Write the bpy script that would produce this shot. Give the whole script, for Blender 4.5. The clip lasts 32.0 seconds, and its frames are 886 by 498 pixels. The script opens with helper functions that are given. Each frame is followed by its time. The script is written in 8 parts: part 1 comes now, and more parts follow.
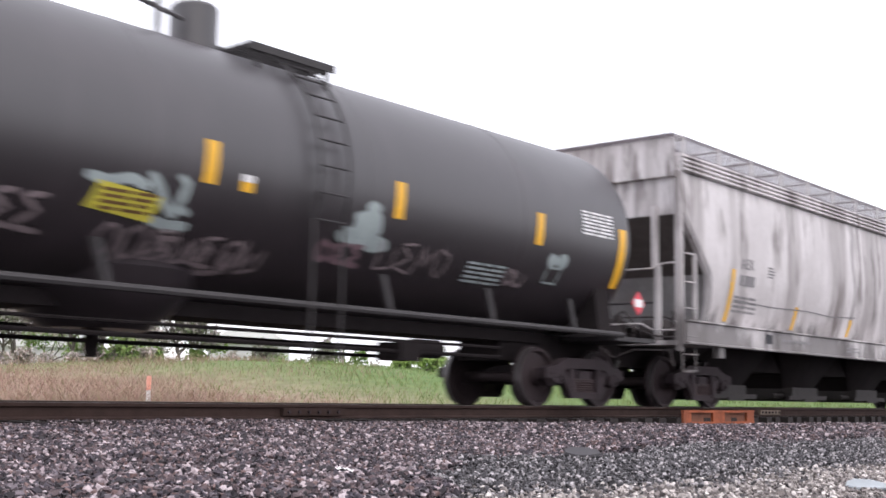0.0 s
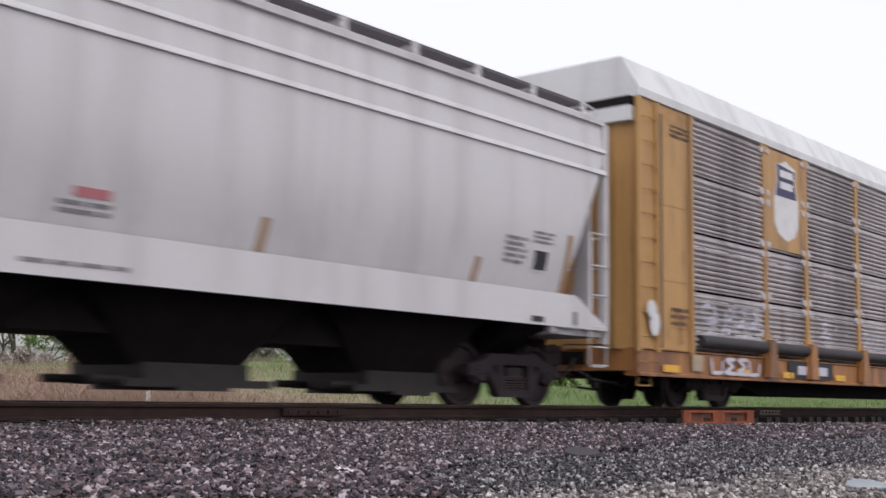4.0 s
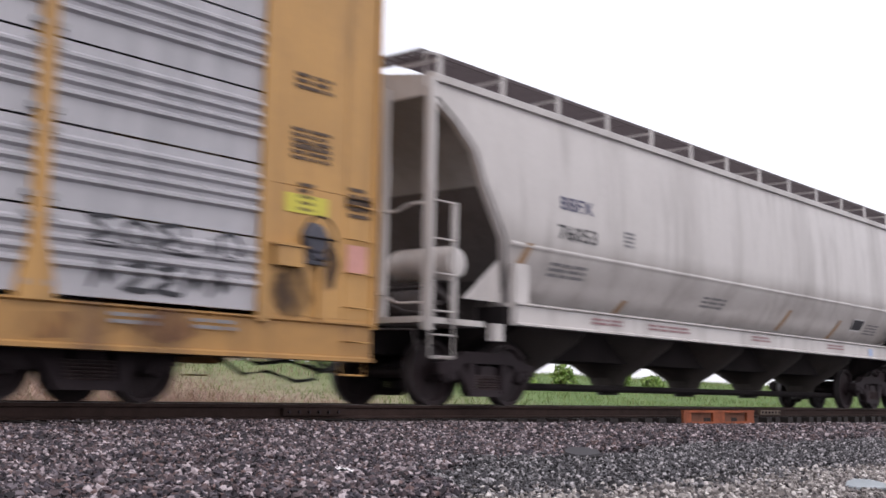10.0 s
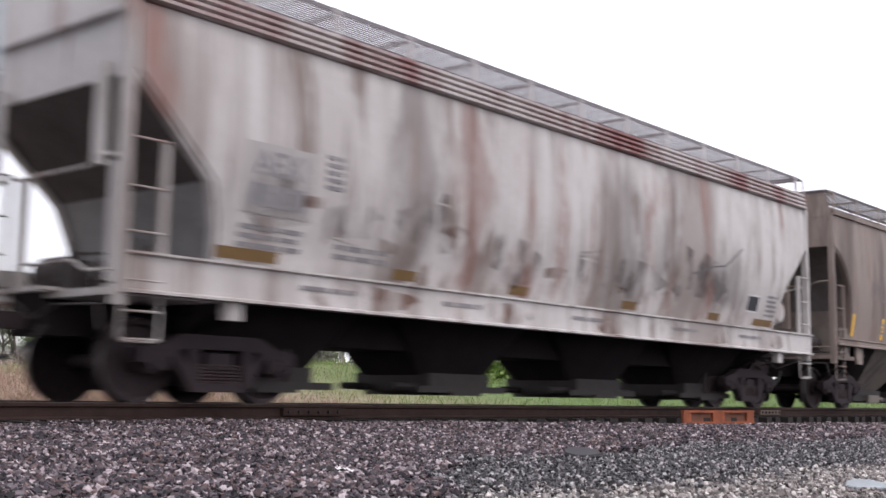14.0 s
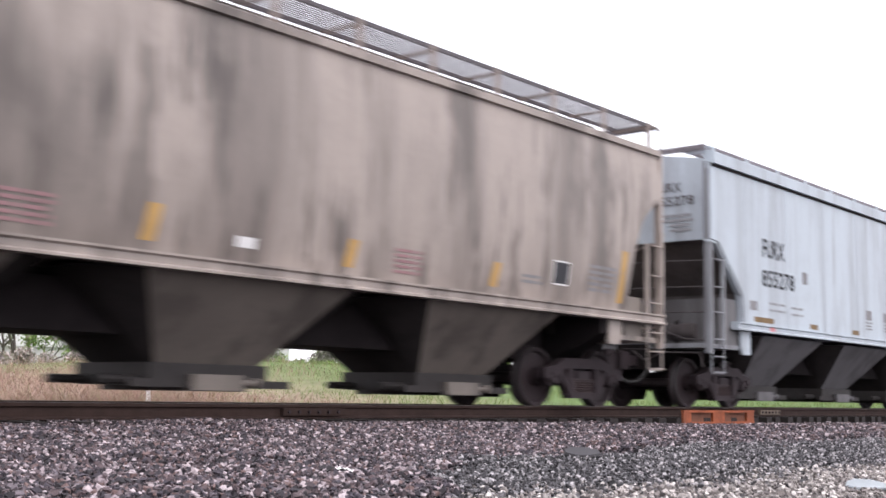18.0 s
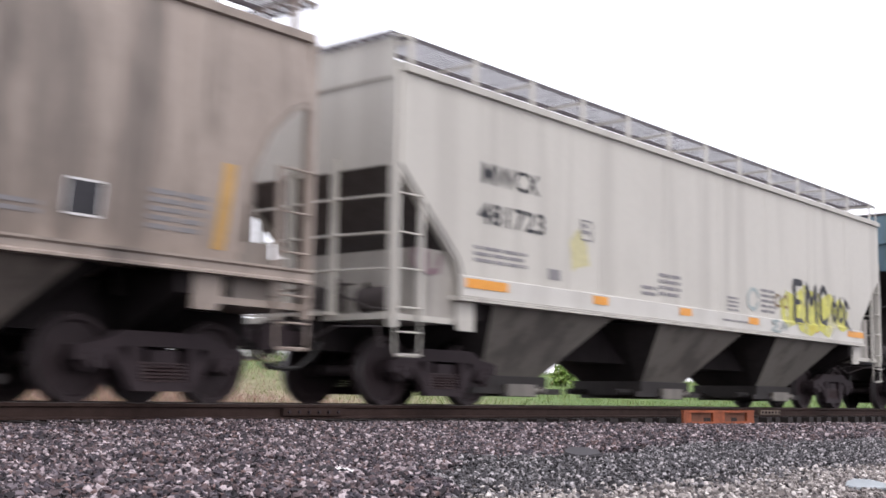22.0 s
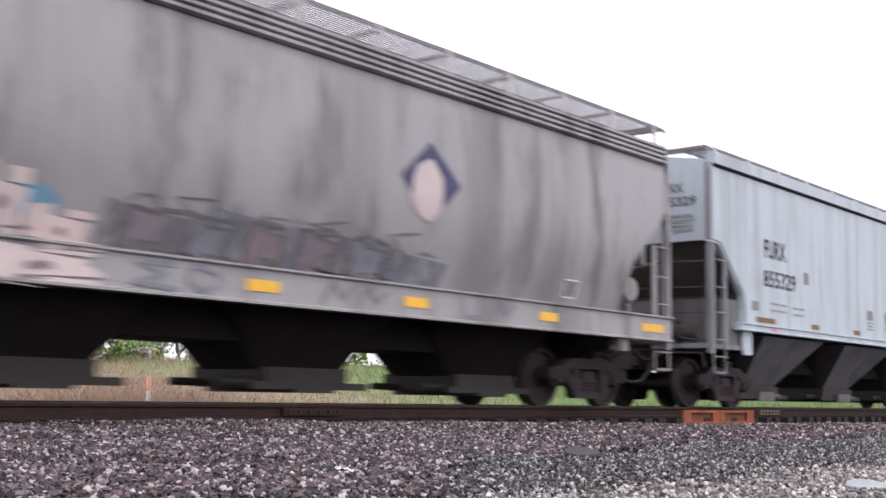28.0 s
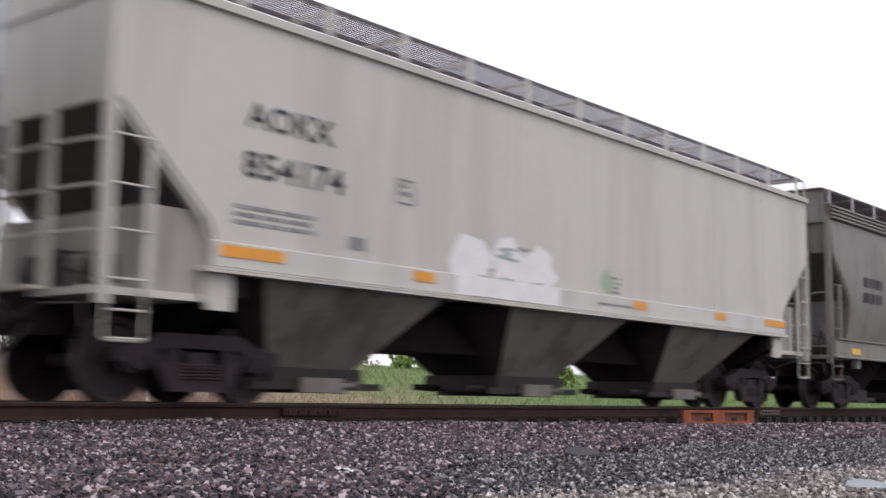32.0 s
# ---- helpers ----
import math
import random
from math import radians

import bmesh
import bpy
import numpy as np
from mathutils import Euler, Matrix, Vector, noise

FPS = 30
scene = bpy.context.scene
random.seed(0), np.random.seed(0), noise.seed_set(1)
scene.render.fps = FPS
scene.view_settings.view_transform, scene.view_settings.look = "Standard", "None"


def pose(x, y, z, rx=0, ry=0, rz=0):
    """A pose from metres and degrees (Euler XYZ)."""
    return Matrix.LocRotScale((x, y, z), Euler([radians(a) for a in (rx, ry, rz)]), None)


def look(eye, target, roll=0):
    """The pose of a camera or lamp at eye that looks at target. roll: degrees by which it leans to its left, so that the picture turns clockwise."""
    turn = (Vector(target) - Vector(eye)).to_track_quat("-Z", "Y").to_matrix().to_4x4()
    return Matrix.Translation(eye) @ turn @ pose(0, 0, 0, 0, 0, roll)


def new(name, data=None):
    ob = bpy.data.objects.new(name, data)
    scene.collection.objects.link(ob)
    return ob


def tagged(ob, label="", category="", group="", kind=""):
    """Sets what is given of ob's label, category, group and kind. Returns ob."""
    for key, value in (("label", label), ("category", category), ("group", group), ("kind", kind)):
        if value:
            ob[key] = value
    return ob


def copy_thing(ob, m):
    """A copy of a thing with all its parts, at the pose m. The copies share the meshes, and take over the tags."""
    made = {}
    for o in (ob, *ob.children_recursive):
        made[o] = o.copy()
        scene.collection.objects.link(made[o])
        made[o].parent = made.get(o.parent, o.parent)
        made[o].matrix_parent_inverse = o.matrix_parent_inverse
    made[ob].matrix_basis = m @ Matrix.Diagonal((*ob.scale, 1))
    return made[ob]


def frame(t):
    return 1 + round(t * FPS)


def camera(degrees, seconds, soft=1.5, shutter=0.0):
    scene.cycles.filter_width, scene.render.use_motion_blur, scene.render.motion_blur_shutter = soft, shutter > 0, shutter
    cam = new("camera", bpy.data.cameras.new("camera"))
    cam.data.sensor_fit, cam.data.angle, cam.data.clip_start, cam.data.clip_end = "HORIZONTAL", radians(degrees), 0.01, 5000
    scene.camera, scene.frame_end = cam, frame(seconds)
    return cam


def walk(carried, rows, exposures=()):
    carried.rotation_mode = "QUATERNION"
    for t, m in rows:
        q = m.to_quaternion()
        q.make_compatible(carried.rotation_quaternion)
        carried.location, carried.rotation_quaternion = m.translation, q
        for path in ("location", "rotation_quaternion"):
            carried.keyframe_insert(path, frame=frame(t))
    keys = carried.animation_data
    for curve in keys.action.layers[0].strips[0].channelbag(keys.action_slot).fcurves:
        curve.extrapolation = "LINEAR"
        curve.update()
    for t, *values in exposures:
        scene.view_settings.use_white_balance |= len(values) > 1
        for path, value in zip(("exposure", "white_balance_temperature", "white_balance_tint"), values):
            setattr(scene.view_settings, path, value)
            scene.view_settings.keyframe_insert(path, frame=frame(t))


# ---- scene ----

# World: x runs along the track towards the rear of the train, y across it, z up from the rail head.
TRACK = 11.45          # centre line of the track
cam = camera(41.7, 32.0, soft=1.6, shutter=0.5)
EYE = pose(0, 0, 0.133) @ pose(0, 0, 0, 0, 0, -49.57) @ pose(0, 0, 0, 97.2) @ pose(0, 0, 0, 0, 0, 0.986)
walk(cam, [(0.0, EYE), (32.0, EYE)], exposures=[(0.0, 0.25, 6250, 12), (1.0, 0.25, 6250, 12), (2.0, -0.31, 6250, 12), (3.0, -0.46, 6250, 12), (4.0, -0.46, 6250, 12), (7.0, 0.20, 6250, 12), (8.0, 0.05, 6250, 12), (9.0, -0.15, 6250, 12), (10.0, -0.25, 6250, 12), (11.0, -0.42, 6250, 12), (12.0, -0.14, 6250, 12), (13.0, 0.02, 6250, 12), (14.0, -0.06, 6250, 12), (15.0, 0.21, 6250, 12), (18.0, 0.39, 6250, 12), (19.0, 0.10, 6250, 12), (20.0, -0.05, 6250, 12), (21.0, 0.41, 6250, 12), (22.0, 0.14, 6250, 12), (23.0, -0.38, 6250, 12), (24.0, 0.72, 6250, 12), (25.0, 0.75, 6250, 12), (28.0, 0.18, 6250, 12), (29.0, -0.15, 6250, 12), (30.0, -0.18, 6250, 12), (31.0, -0.32, 6250, 12), (32.0, -0.34, 6250, 12)])


def run(t):
    """Metres that the train has gone after t seconds."""
    return 9.9 * t + 0.0305 * t * t


# ---------------------------------------------------------------- light
world = bpy.data.worlds.new("overcast")
scene.world = world
world.use_nodes = True
wn = world.node_tree
for n in list(wn.nodes):
    wn.nodes.remove(n)
sky = wn.nodes.new("ShaderNodeTexSky")
sky.sky_type, sky.sun_disc, sky.sun_elevation, sky.sun_rotation = "NISHITA", False, radians(50), radians(200)
sky.air_density, sky.dust_density = 1.0, 6.0
clear = wn.nodes.new("ShaderNodeBackground")
clear.inputs[1].default_value = 0.04
cloud = wn.nodes.new("ShaderNodeBackground")
cloud.inputs[0].default_value, cloud.inputs[1].default_value = (1.01, 0.985, 1.02, 1), 1.28
both = wn.nodes.new("ShaderNodeAddShader")
wout = wn.nodes.new("ShaderNodeOutputWorld")
wn.links.new(sky.outputs[0], clear.inputs[0])
wn.links.new(clear.outputs[0], both.inputs[0])
wn.links.new(cloud.outputs[0], both.inputs[1])
wn.links.new(both.outputs[0], wout.inputs[0])
sun = new("sun", bpy.data.lights.new("sun", "SUN"))
sun.data.energy, sun.data.angle, sun.data.color = 0.55, radians(25), (1.0, 0.97, 0.93)
sun.matrix_basis = look((-6, -12, 22), (0, 0, 0))


# ---------------------------------------------------------------- materials
def node(nt, kind, at=None, **values):
    n = nt.nodes.new(kind)
    for k, v in values.items():
        n.inputs[k.replace("_", " ")].default_value = v
    return n


def start(name):
    m = bpy.data.materials.new(name)
    m.use_nodes = True
    nt = m.node_tree
    return m, nt, nt.nodes["Principled BSDF"]


def noise_of(nt, scale, stretch=(1, 1, 1), seed=0.0, detail=4.0, rough=0.55):
    tc = nt.nodes.new("ShaderNodeTexCoord")
    mp = nt.nodes.new("ShaderNodeMapping")
    mp.inputs["Location"].default_value = (seed * 3.1, seed * 1.7, seed * 2.3)
    mp.inputs["Scale"].default_value = stretch
    nz = node(nt, "ShaderNodeTexNoise", Scale=scale, Detail=detail, Roughness=rough)
    nt.links.new(tc.outputs["Object"], mp.inputs[0])
    nt.links.new(mp.outputs[0], nz.inputs["Vector"])
    return nz.outputs[0]


def ramp(nt, src, a, b, lo=0.0, hi=1.0):
    r = nt.nodes.new("ShaderNodeMapRange")
    r.interpolation_type = "SMOOTHSTEP"
    for i, v in enumerate((a, b, lo, hi)):
        r.inputs[i + 1].default_value = v
    nt.links.new(src, r.inputs[0])
    return r.outputs[0]


def math_of(nt, how, a, b):
    m = nt.nodes.new("ShaderNodeMath")
    m.operation = how
    nt.links.new(a, m.inputs[0])
    nt.links.new(b, m.inputs[1])
    return m.outputs[0]


def mixed(nt, fac, a, b):
    m = nt.nodes.new("ShaderNodeMix")
    m.data_type = "RGBA"
    if isinstance(fac, float):
        m.inputs[0].default_value = fac
    else:
        nt.links.new(fac, m.inputs[0])
    for sock, v in ((m.inputs[6], a), (m.inputs[7], b)):
        if isinstance(v, tuple):
            sock.default_value = (*v, 1)
        else:
            nt.links.new(v, sock)
    return m.outputs[2]


def bumped(nt, bsdf, src, strength=0.2, dist=0.01):
    b = node(nt, "ShaderNodeBump", Strength=strength, Distance=dist)
    nt.links.new(src, b.inputs["Height"])
    nt.links.new(b.outputs[0], bsdf.inputs["Normal"])


def paint(name, col, dirt=(0.10, 0.085, 0.075), amount=0.4, seed=0.0, rough=0.5, rust=None, rust_at=0.66, fine=0.25, streak=1.5, gloss=0.5, runs=0.0, soot=0.0, soot_z=2.2, stains=()):
    """Weathered coach paint: run-off streaks, blotches, grain and, where asked for, rust."""
    m, nt, b = start(name)
    streaks = ramp(nt, noise_of(nt, streak, (1, 1, 0.07), seed, 5.0, 0.6), 0.47, 0.64, 0.0, amount)
    blots = ramp(nt, noise_of(nt, 0.55, (1, 1, 0.8), seed + 4.0, 5.0, 0.62), 0.46, 0.66, 0.0, amount * 0.7)
    grain = ramp(nt, noise_of(nt, 22.0, (1, 1, 0.5), seed + 8.0, 3.0), 0.35, 0.8, 0.0, fine * 0.5)
    c = mixed(nt, streaks, col, dirt)
    c = mixed(nt, blots, c, tuple(0.5 * (p + q) for p, q in zip(col, dirt)))
    c = mixed(nt, grain, c, dirt)
    if runs:
        a = ramp(nt, noise_of(nt, 2.3, (1, 1, 0.17), seed + 20.0, 6.0, 0.62), 0.50, 0.62, 0.0, runs)
        c = mixed(nt, math_of(nt, "MULTIPLY", a, ramp(nt, noise_of(nt, 0.42, (1, 1, 0.9), seed + 24.0, 3.0), 0.42, 0.58)), c, dirt)
        a = ramp(nt, noise_of(nt, 5.5, (1, 1, 0.10), seed + 27.0, 5.0, 0.6), 0.52, 0.66, 0.0, runs * 0.6)
        c = mixed(nt, math_of(nt, "MULTIPLY", a, ramp(nt, noise_of(nt, 0.6, (1, 1, 0.6), seed + 29.0, 3.0), 0.45, 0.6)), c, dirt)
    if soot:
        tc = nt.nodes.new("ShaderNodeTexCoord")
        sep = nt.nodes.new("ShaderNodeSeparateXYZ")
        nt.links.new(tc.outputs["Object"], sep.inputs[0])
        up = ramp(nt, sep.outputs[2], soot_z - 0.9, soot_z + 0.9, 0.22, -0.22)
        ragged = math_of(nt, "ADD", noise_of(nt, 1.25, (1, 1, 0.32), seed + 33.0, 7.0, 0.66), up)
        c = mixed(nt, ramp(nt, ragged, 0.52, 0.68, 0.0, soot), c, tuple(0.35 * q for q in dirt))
    for kind, tone, most in ((0, tuple(0.55 * q for q in dirt), 0.62), (1, (0.20, 0.072, 0.050), 0.62), (2, (0.030, 0.024, 0.025), 0.92)):
        own = [q for q in stains if q[4] == kind]
        if own:
            tc = nt.nodes.new("ShaderNodeTexCoord")
            sep = nt.nodes.new("ShaderNodeSeparateXYZ")
            nt.links.new(tc.outputs["Object"], sep.inputs[0])
            sway = ramp(nt, noise_of(nt, 1.1, (1, 1, 0.35), seed + 41.0, 5.0, 0.6), 0.25, 0.75, -0.42, 0.42)
            edge = ramp(nt, noise_of(nt, 2.2, (1, 1, 0.10), seed + 43.0, 4.0, 0.6), 0.25, 0.75, -0.55, 0.55)
            xs, zs = math_of(nt, "ADD", sep.outputs[0], sway), math_of(nt, "ADD", sep.outputs[2], edge)
            total = None
            for x, z0, z1, w, _ in own:
                a = math_of(nt, "MULTIPLY", ramp(nt, xs, x - w * 0.8, x - w * 0.12), ramp(nt, xs, x + w * 0.12, x + w * 0.8, 1.0, 0.0))
                a = math_of(nt, "MULTIPLY", a, math_of(nt, "MULTIPLY", ramp(nt, zs, z0 - 0.55, z0 + 0.15), ramp(nt, zs, z1 - 0.25, z1 + 0.65, 1.0, 0.0)))
                total = a if total is None else math_of(nt, "MAXIMUM", total, a)
            worn = ramp(nt, noise_of(nt, 4.0, (1, 1, 0.14), seed + 47.0, 6.0, 0.65), 0.30, 0.60, 0.35, most)
            c = mixed(nt, math_of(nt, "MULTIPLY", total, worn), c, tone)
    if rust:
        r = ramp(nt, noise_of(nt, streak * 1.3, (1, 1, 0.16), seed + 12.0, 7.0, 0.68), rust_at - 0.08, rust_at + 0.05, 0.0, 0.85)
        c = mixed(nt, r, c, rust)
    nt.links.new(c, b.inputs["Base Color"])
    b.inputs["Roughness"].default_value = rough
    b.inputs["Specular IOR Level"].default_value = gloss
    bumped(nt, b, noise_of(nt, 1.1, (1, 1, 0.5), seed + 2.0, 3.0), 0.12, 0.03)
    return m


def plain(name, col, rough=0.6, metal=0.0, var=0.35, scale=9.0, bump=0.25, gloss=0.5):
    m, nt, b = start(name)
    v = ramp(nt, noise_of(nt, scale, (1, 1, 1), 1.0, 5.0), 0.3, 0.75, 0.0, var)
    w = ramp(nt, noise_of(nt, scale * 7, (1, 1, 1), 2.0, 3.0), 0.3, 0.8, 0.0, var * 0.6)
    dark = tuple(c * 0.45 for c in col)
    nt.links.new(mixed(nt, w, mixed(nt, v, col, dark), dark), b.inputs["Base Color"])
    b.inputs["Roughness"].default_value, b.inputs["Metallic"].default_value = rough, metal
    b.inputs["Specular IOR Level"].default_value = gloss
    bumped(nt, b, noise_of(nt, scale * 3, (1, 1, 1), 5.0, 4.0), bump, 0.006)
    return m


def island(name, cols, rough=0.85, bump_scale=60.0, trans=0.0, dark=0.45):
    """Colour by the loose piece, for stones and leaves that are joined in one mesh."""
    m, nt, b = start(name)
    g = nt.nodes.new("ShaderNodeNewGeometry")
    r = nt.nodes.new("ShaderNodeValToRGB")
    els = r.color_ramp.elements
    while len(els) < len(cols):
        els.new(0.5)
    r.color_ramp.interpolation = "CONSTANT"
    for i, c in enumerate(cols):
        els[i].position, els[i].color = i / len(cols), (*c, 1)
    nt.links.new(g.outputs["Random Per Island"], r.inputs[0])
    v = ramp(nt, noise_of(nt, bump_scale, (1, 1, 1), 3.0, 4.0), 0.3, 0.8, 0.0, dark)
    nt.links.new(mixed(nt, v, r.outputs[0], tuple(c * 0.4 for c in cols[0])), b.inputs["Base Color"])
    b.inputs["Roughness"].default_value = rough
    if trans:
        b.inputs["Transmission Weight"].default_value = 0.0
        b.inputs["Subsurface Weight"].default_value = trans
    else:
        bumped(nt, b, noise_of(nt, bump_scale * 1.5, (1, 1, 1), 6.0, 4.0), 0.5, 0.004)
    return m


GRIME = plain("grimy_cast_steel", (0.036, 0.025, 0.029), 0.75, 0.0, 0.6, 4.0, gloss=0.3)
SPRINGS = plain("rusty_spring_steel", (0.075, 0.05, 0.052), 0.7, 0.0, 0.5, 8.0, gloss=0.3)
GEAR = plain("dusty_brake_gear", (0.080, 0.068, 0.069), 0.75, 0.0, 0.6, 5.0, gloss=0.3)
WHEEL = plain("brown_wheel_steel", (0.044, 0.031, 0.034), 0.7, 0.0, 0.6, 3.0, gloss=0.3)
RUSTED = plain("rusty_steel", (0.16, 0.062, 0.035), 0.85, 0.0, 0.5, 5.0)
TYRE = plain("worn_wheel_tread", (0.20, 0.19, 0.195), 0.5, 0.8, 0.4, 12.0)
UNDER = plain("underframe_black", (0.021, 0.017, 0.018), 0.9, 0.0, 0.5, 3.0, gloss=0.15)
STEEL = plain("galvanised_steel", (0.33, 0.32, 0.33), 0.5, 0.4, 0.4, 8.0)
GRATE = plain("weathered_grating", (0.23, 0.205, 0.22), 0.6, 0.3, 0.4, 6.0)
DULLTAN = plain("dusty_tan_steel", (0.17, 0.13, 0.10), 0.8, 0.0, 0.5, 5.0)
RAILTOP = plain("dull_rail_head", (0.16, 0.145, 0.14), 0.55, 0.6, 0.4, 9.0)
RAILWEB = plain("rail_rust", (0.046, 0.028, 0.024), 0.9, 0.0, 0.6, 7.0, gloss=0.2)
WHITE = plain("white_paint", (0.78, 0.77, 0.77), 0.55, 0.0, 0.18, 4.0)
INK = plain("stencil_black", (0.035, 0.035, 0.042), 0.7, 0.0, 0.4, 10.0)
GREYINK = plain("faded_stencil", (0.25, 0.24, 0.25), 0.7, 0.0, 0.3, 10.0)
BROWNINK = plain("faded_brown_stencil", (0.33, 0.19, 0.20), 0.7, 0.0, 0.3, 10.0)
ORANGE = plain("reflector_orange", (0.78, 0.33, 0.035), 0.45, 0.0, 0.3, 6.0)
AMBER = plain("reflector_yellow", (0.85, 0.47, 0.03), 0.4, 0.0, 0.2, 6.0)
DULLAMBER = plain("dirty_reflector", (0.18, 0.105, 0.035), 0.6, 0.0, 0.4, 6.0)
TANSTRIPE = plain("faded_tan_stripe", (0.42, 0.27, 0.16), 0.6, 0.0, 0.3, 6.0)
RED = plain("red_paint", (0.60, 0.06, 0.07), 0.5, 0.0, 0.25, 6.0)
LIME = plain("lime_tag", (0.30, 0.95, 0.05), 0.5, 0.0, 0.1, 6.0)
# Near-black for sooty steel, and for shade painted into bay facets and recesses.
SHADESOOT = plain("soot_and_shade", (0.034, 0.029, 0.029), 0.95, 0.0, 0.5, 2.0, gloss=0.15)
TEAL = plain("teal_spray", (0.13, 0.27, 0.37), 0.6, 0.0, 0.3, 3.0)
PINK = plain("pink_spray", (0.72, 0.42, 0.42), 0.6, 0.0, 0.2, 3.0)
SKYBLUE = plain("sky_blue_spray", (0.44, 0.53, 0.72), 0.6, 0.0, 0.25, 3.0)
PALE = plain("pale_lilac_spray", (0.66, 0.65, 0.74), 0.6, 0.0, 0.2, 3.0)
PLUM = plain("plum_spray", (0.20, 0.13, 0.15), 0.6, 0.0, 0.3, 3.0)
AQUA = plain("pale_aqua_spray", (0.27, 0.45, 0.52), 0.6, 0.0, 0.25, 3.0)
ROYAL = plain("royal_blue_spray", (0.17, 0.27, 0.52), 0.6, 0.0, 0.3, 3.0)
BROWNSPRAY = plain("brown_spray", (0.21, 0.15, 0.135), 0.6, 0.0, 0.35, 3.0)
LEAFGREEN = plain("leaf_green_spray", (0.16, 0.25, 0.025), 0.6, 0.0, 0.3, 3.0)
GOLD = plain("gold_spray", (0.50, 0.32, 0.02), 0.6, 0.0, 0.25, 3.0)
ICE = plain("light_blue_spray", (0.12, 0.29, 0.55), 0.6, 0.0, 0.25, 3.0)
ICEPALE = plain("pale_blue_logo", (0.30, 0.42, 0.68), 0.6, 0.0, 0.2, 3.0)
NAVY = plain("navy_paint", (0.055, 0.055, 0.13), 0.6, 0.0, 0.3, 4.0)
MIST = plain("grey_green_spray", (0.36, 0.42, 0.42), 0.65, 0.0, 0.4, 4.0)
DUSTY = plain("dusty_rose_spray", (0.24, 0.195, 0.205), 0.7, 0.0, 0.4, 4.0)
BLUSH = plain("blush_spray", (0.60, 0.50, 0.49), 0.65, 0.0, 0.3, 4.0)
SIGNYELLOW = plain("yellow_sign", (0.62, 0.55, 0.07), 0.5, 0.0, 0.2, 4.0)
HOSE = plain("rubber_hose", (0.014, 0.013, 0.013), 0.6, 0.0, 0.3, 9.0)


# ---------------------------------------------------------------- mesh tools
def box(bm, x0, x1, y0, y1, z0, z1):
    v = [bm.verts.new(p) for p in ((x0, y0, z0), (x1, y0, z0), (x1, y1, z0), (x0, y1, z0), (x0, y0, z1), (x1, y0, z1), (x1, y1, z1), (x0, y1, z1))]
    for f in ((3, 2, 1, 0), (4, 5, 6, 7), (0, 1, 5, 4), (1, 2, 6, 5), (2, 3, 7, 6), (3, 0, 4, 7)):
        bm.faces.new([v[i] for i in f])


def prism(bm, outline, y0, y1):
    """A plate of the outline [(x, z)], from y0 to y1."""
    a = [bm.verts.new((x, y0, z)) for x, z in outline]
    b = [bm.verts.new((x, y1, z)) for x, z in outline]
    bm.faces.new(a), bm.faces.new(b[::-1])
    for i in range(len(a)):
        j = (i + 1) % len(a)
        bm.faces.new((a[j], a[i], b[i], b[j]))


def beam(bm, outline, x0, x1):
    """A rolled section: the outline [(y, z)] drawn out from x0 to x1."""
    a = [bm.verts.new((x0, y, z)) for y, z in outline]
    b = [bm.verts.new((x1, y, z)) for y, z in outline]
    bm.faces.new(a), bm.faces.new(b[::-1])
    for i in range(len(a)):
        j = (i + 1) % len(a)
        bm.faces.new((a[j], a[i], b[i], b[j]))


def sheet(bm, line, x0, x1):
    """An open profile [(y, z)] drawn out from x0 to x1."""
    a = [bm.verts.new((x0, y, z)) for y, z in line]
    b = [bm.verts.new((x1, y, z)) for y, z in line]
    for i in range(len(a) - 1):
        bm.faces.new((a[i], a[i + 1], b[i + 1], b[i]))


def loft(bm, loops, capped=True):
    rings = [[bm.verts.new(p) for p in loop] for loop in loops]
    for r, q in zip(rings, rings[1:]):
        for i in range(len(r)):
            j = (i + 1) % len(r)
            bm.faces.new((r[i], r[j], q[j], q[i]))
    if capped:
        bm.faces.new(rings[0][::-1]), bm.faces.new(rings[-1])


def tube(bm, pts, r, seg=6):
    pts = [Vector(p) for p in pts]
    loops = []
    for i, p in enumerate(pts):
        d = (pts[min(i + 1, len(pts) - 1)] - pts[max(i - 1, 0)]).normalized()
        a = d.orthogonal().normalized() if abs(d.x) > 0.99 or abs(d.z) > 0.99 else d.cross(Vector((0, 0, 1))).normalized()
        b = d.cross(a)
        loops.append([p + r * (math.cos(k * math.tau / seg) * a + math.sin(k * math.tau / seg) * b) for k in range(seg)])
    loft(bm, loops)


def lathe(bm, prof, centre, axis="y", seg=24):
    """The profile [(radius, along)] turned about an axis through the centre."""
    loops = []
    for r, s in prof:
        ring = []
        for k in range(seg):
            c, d = r * math.cos(k * math.tau / seg), r * math.sin(k * math.tau / seg)
            ring.append(Vector(centre) + Vector({"x": (s, c, d), "y": (c, s, d), "z": (c, d, s)}[axis]))
        loops.append(ring)
    loft(bm, loops)


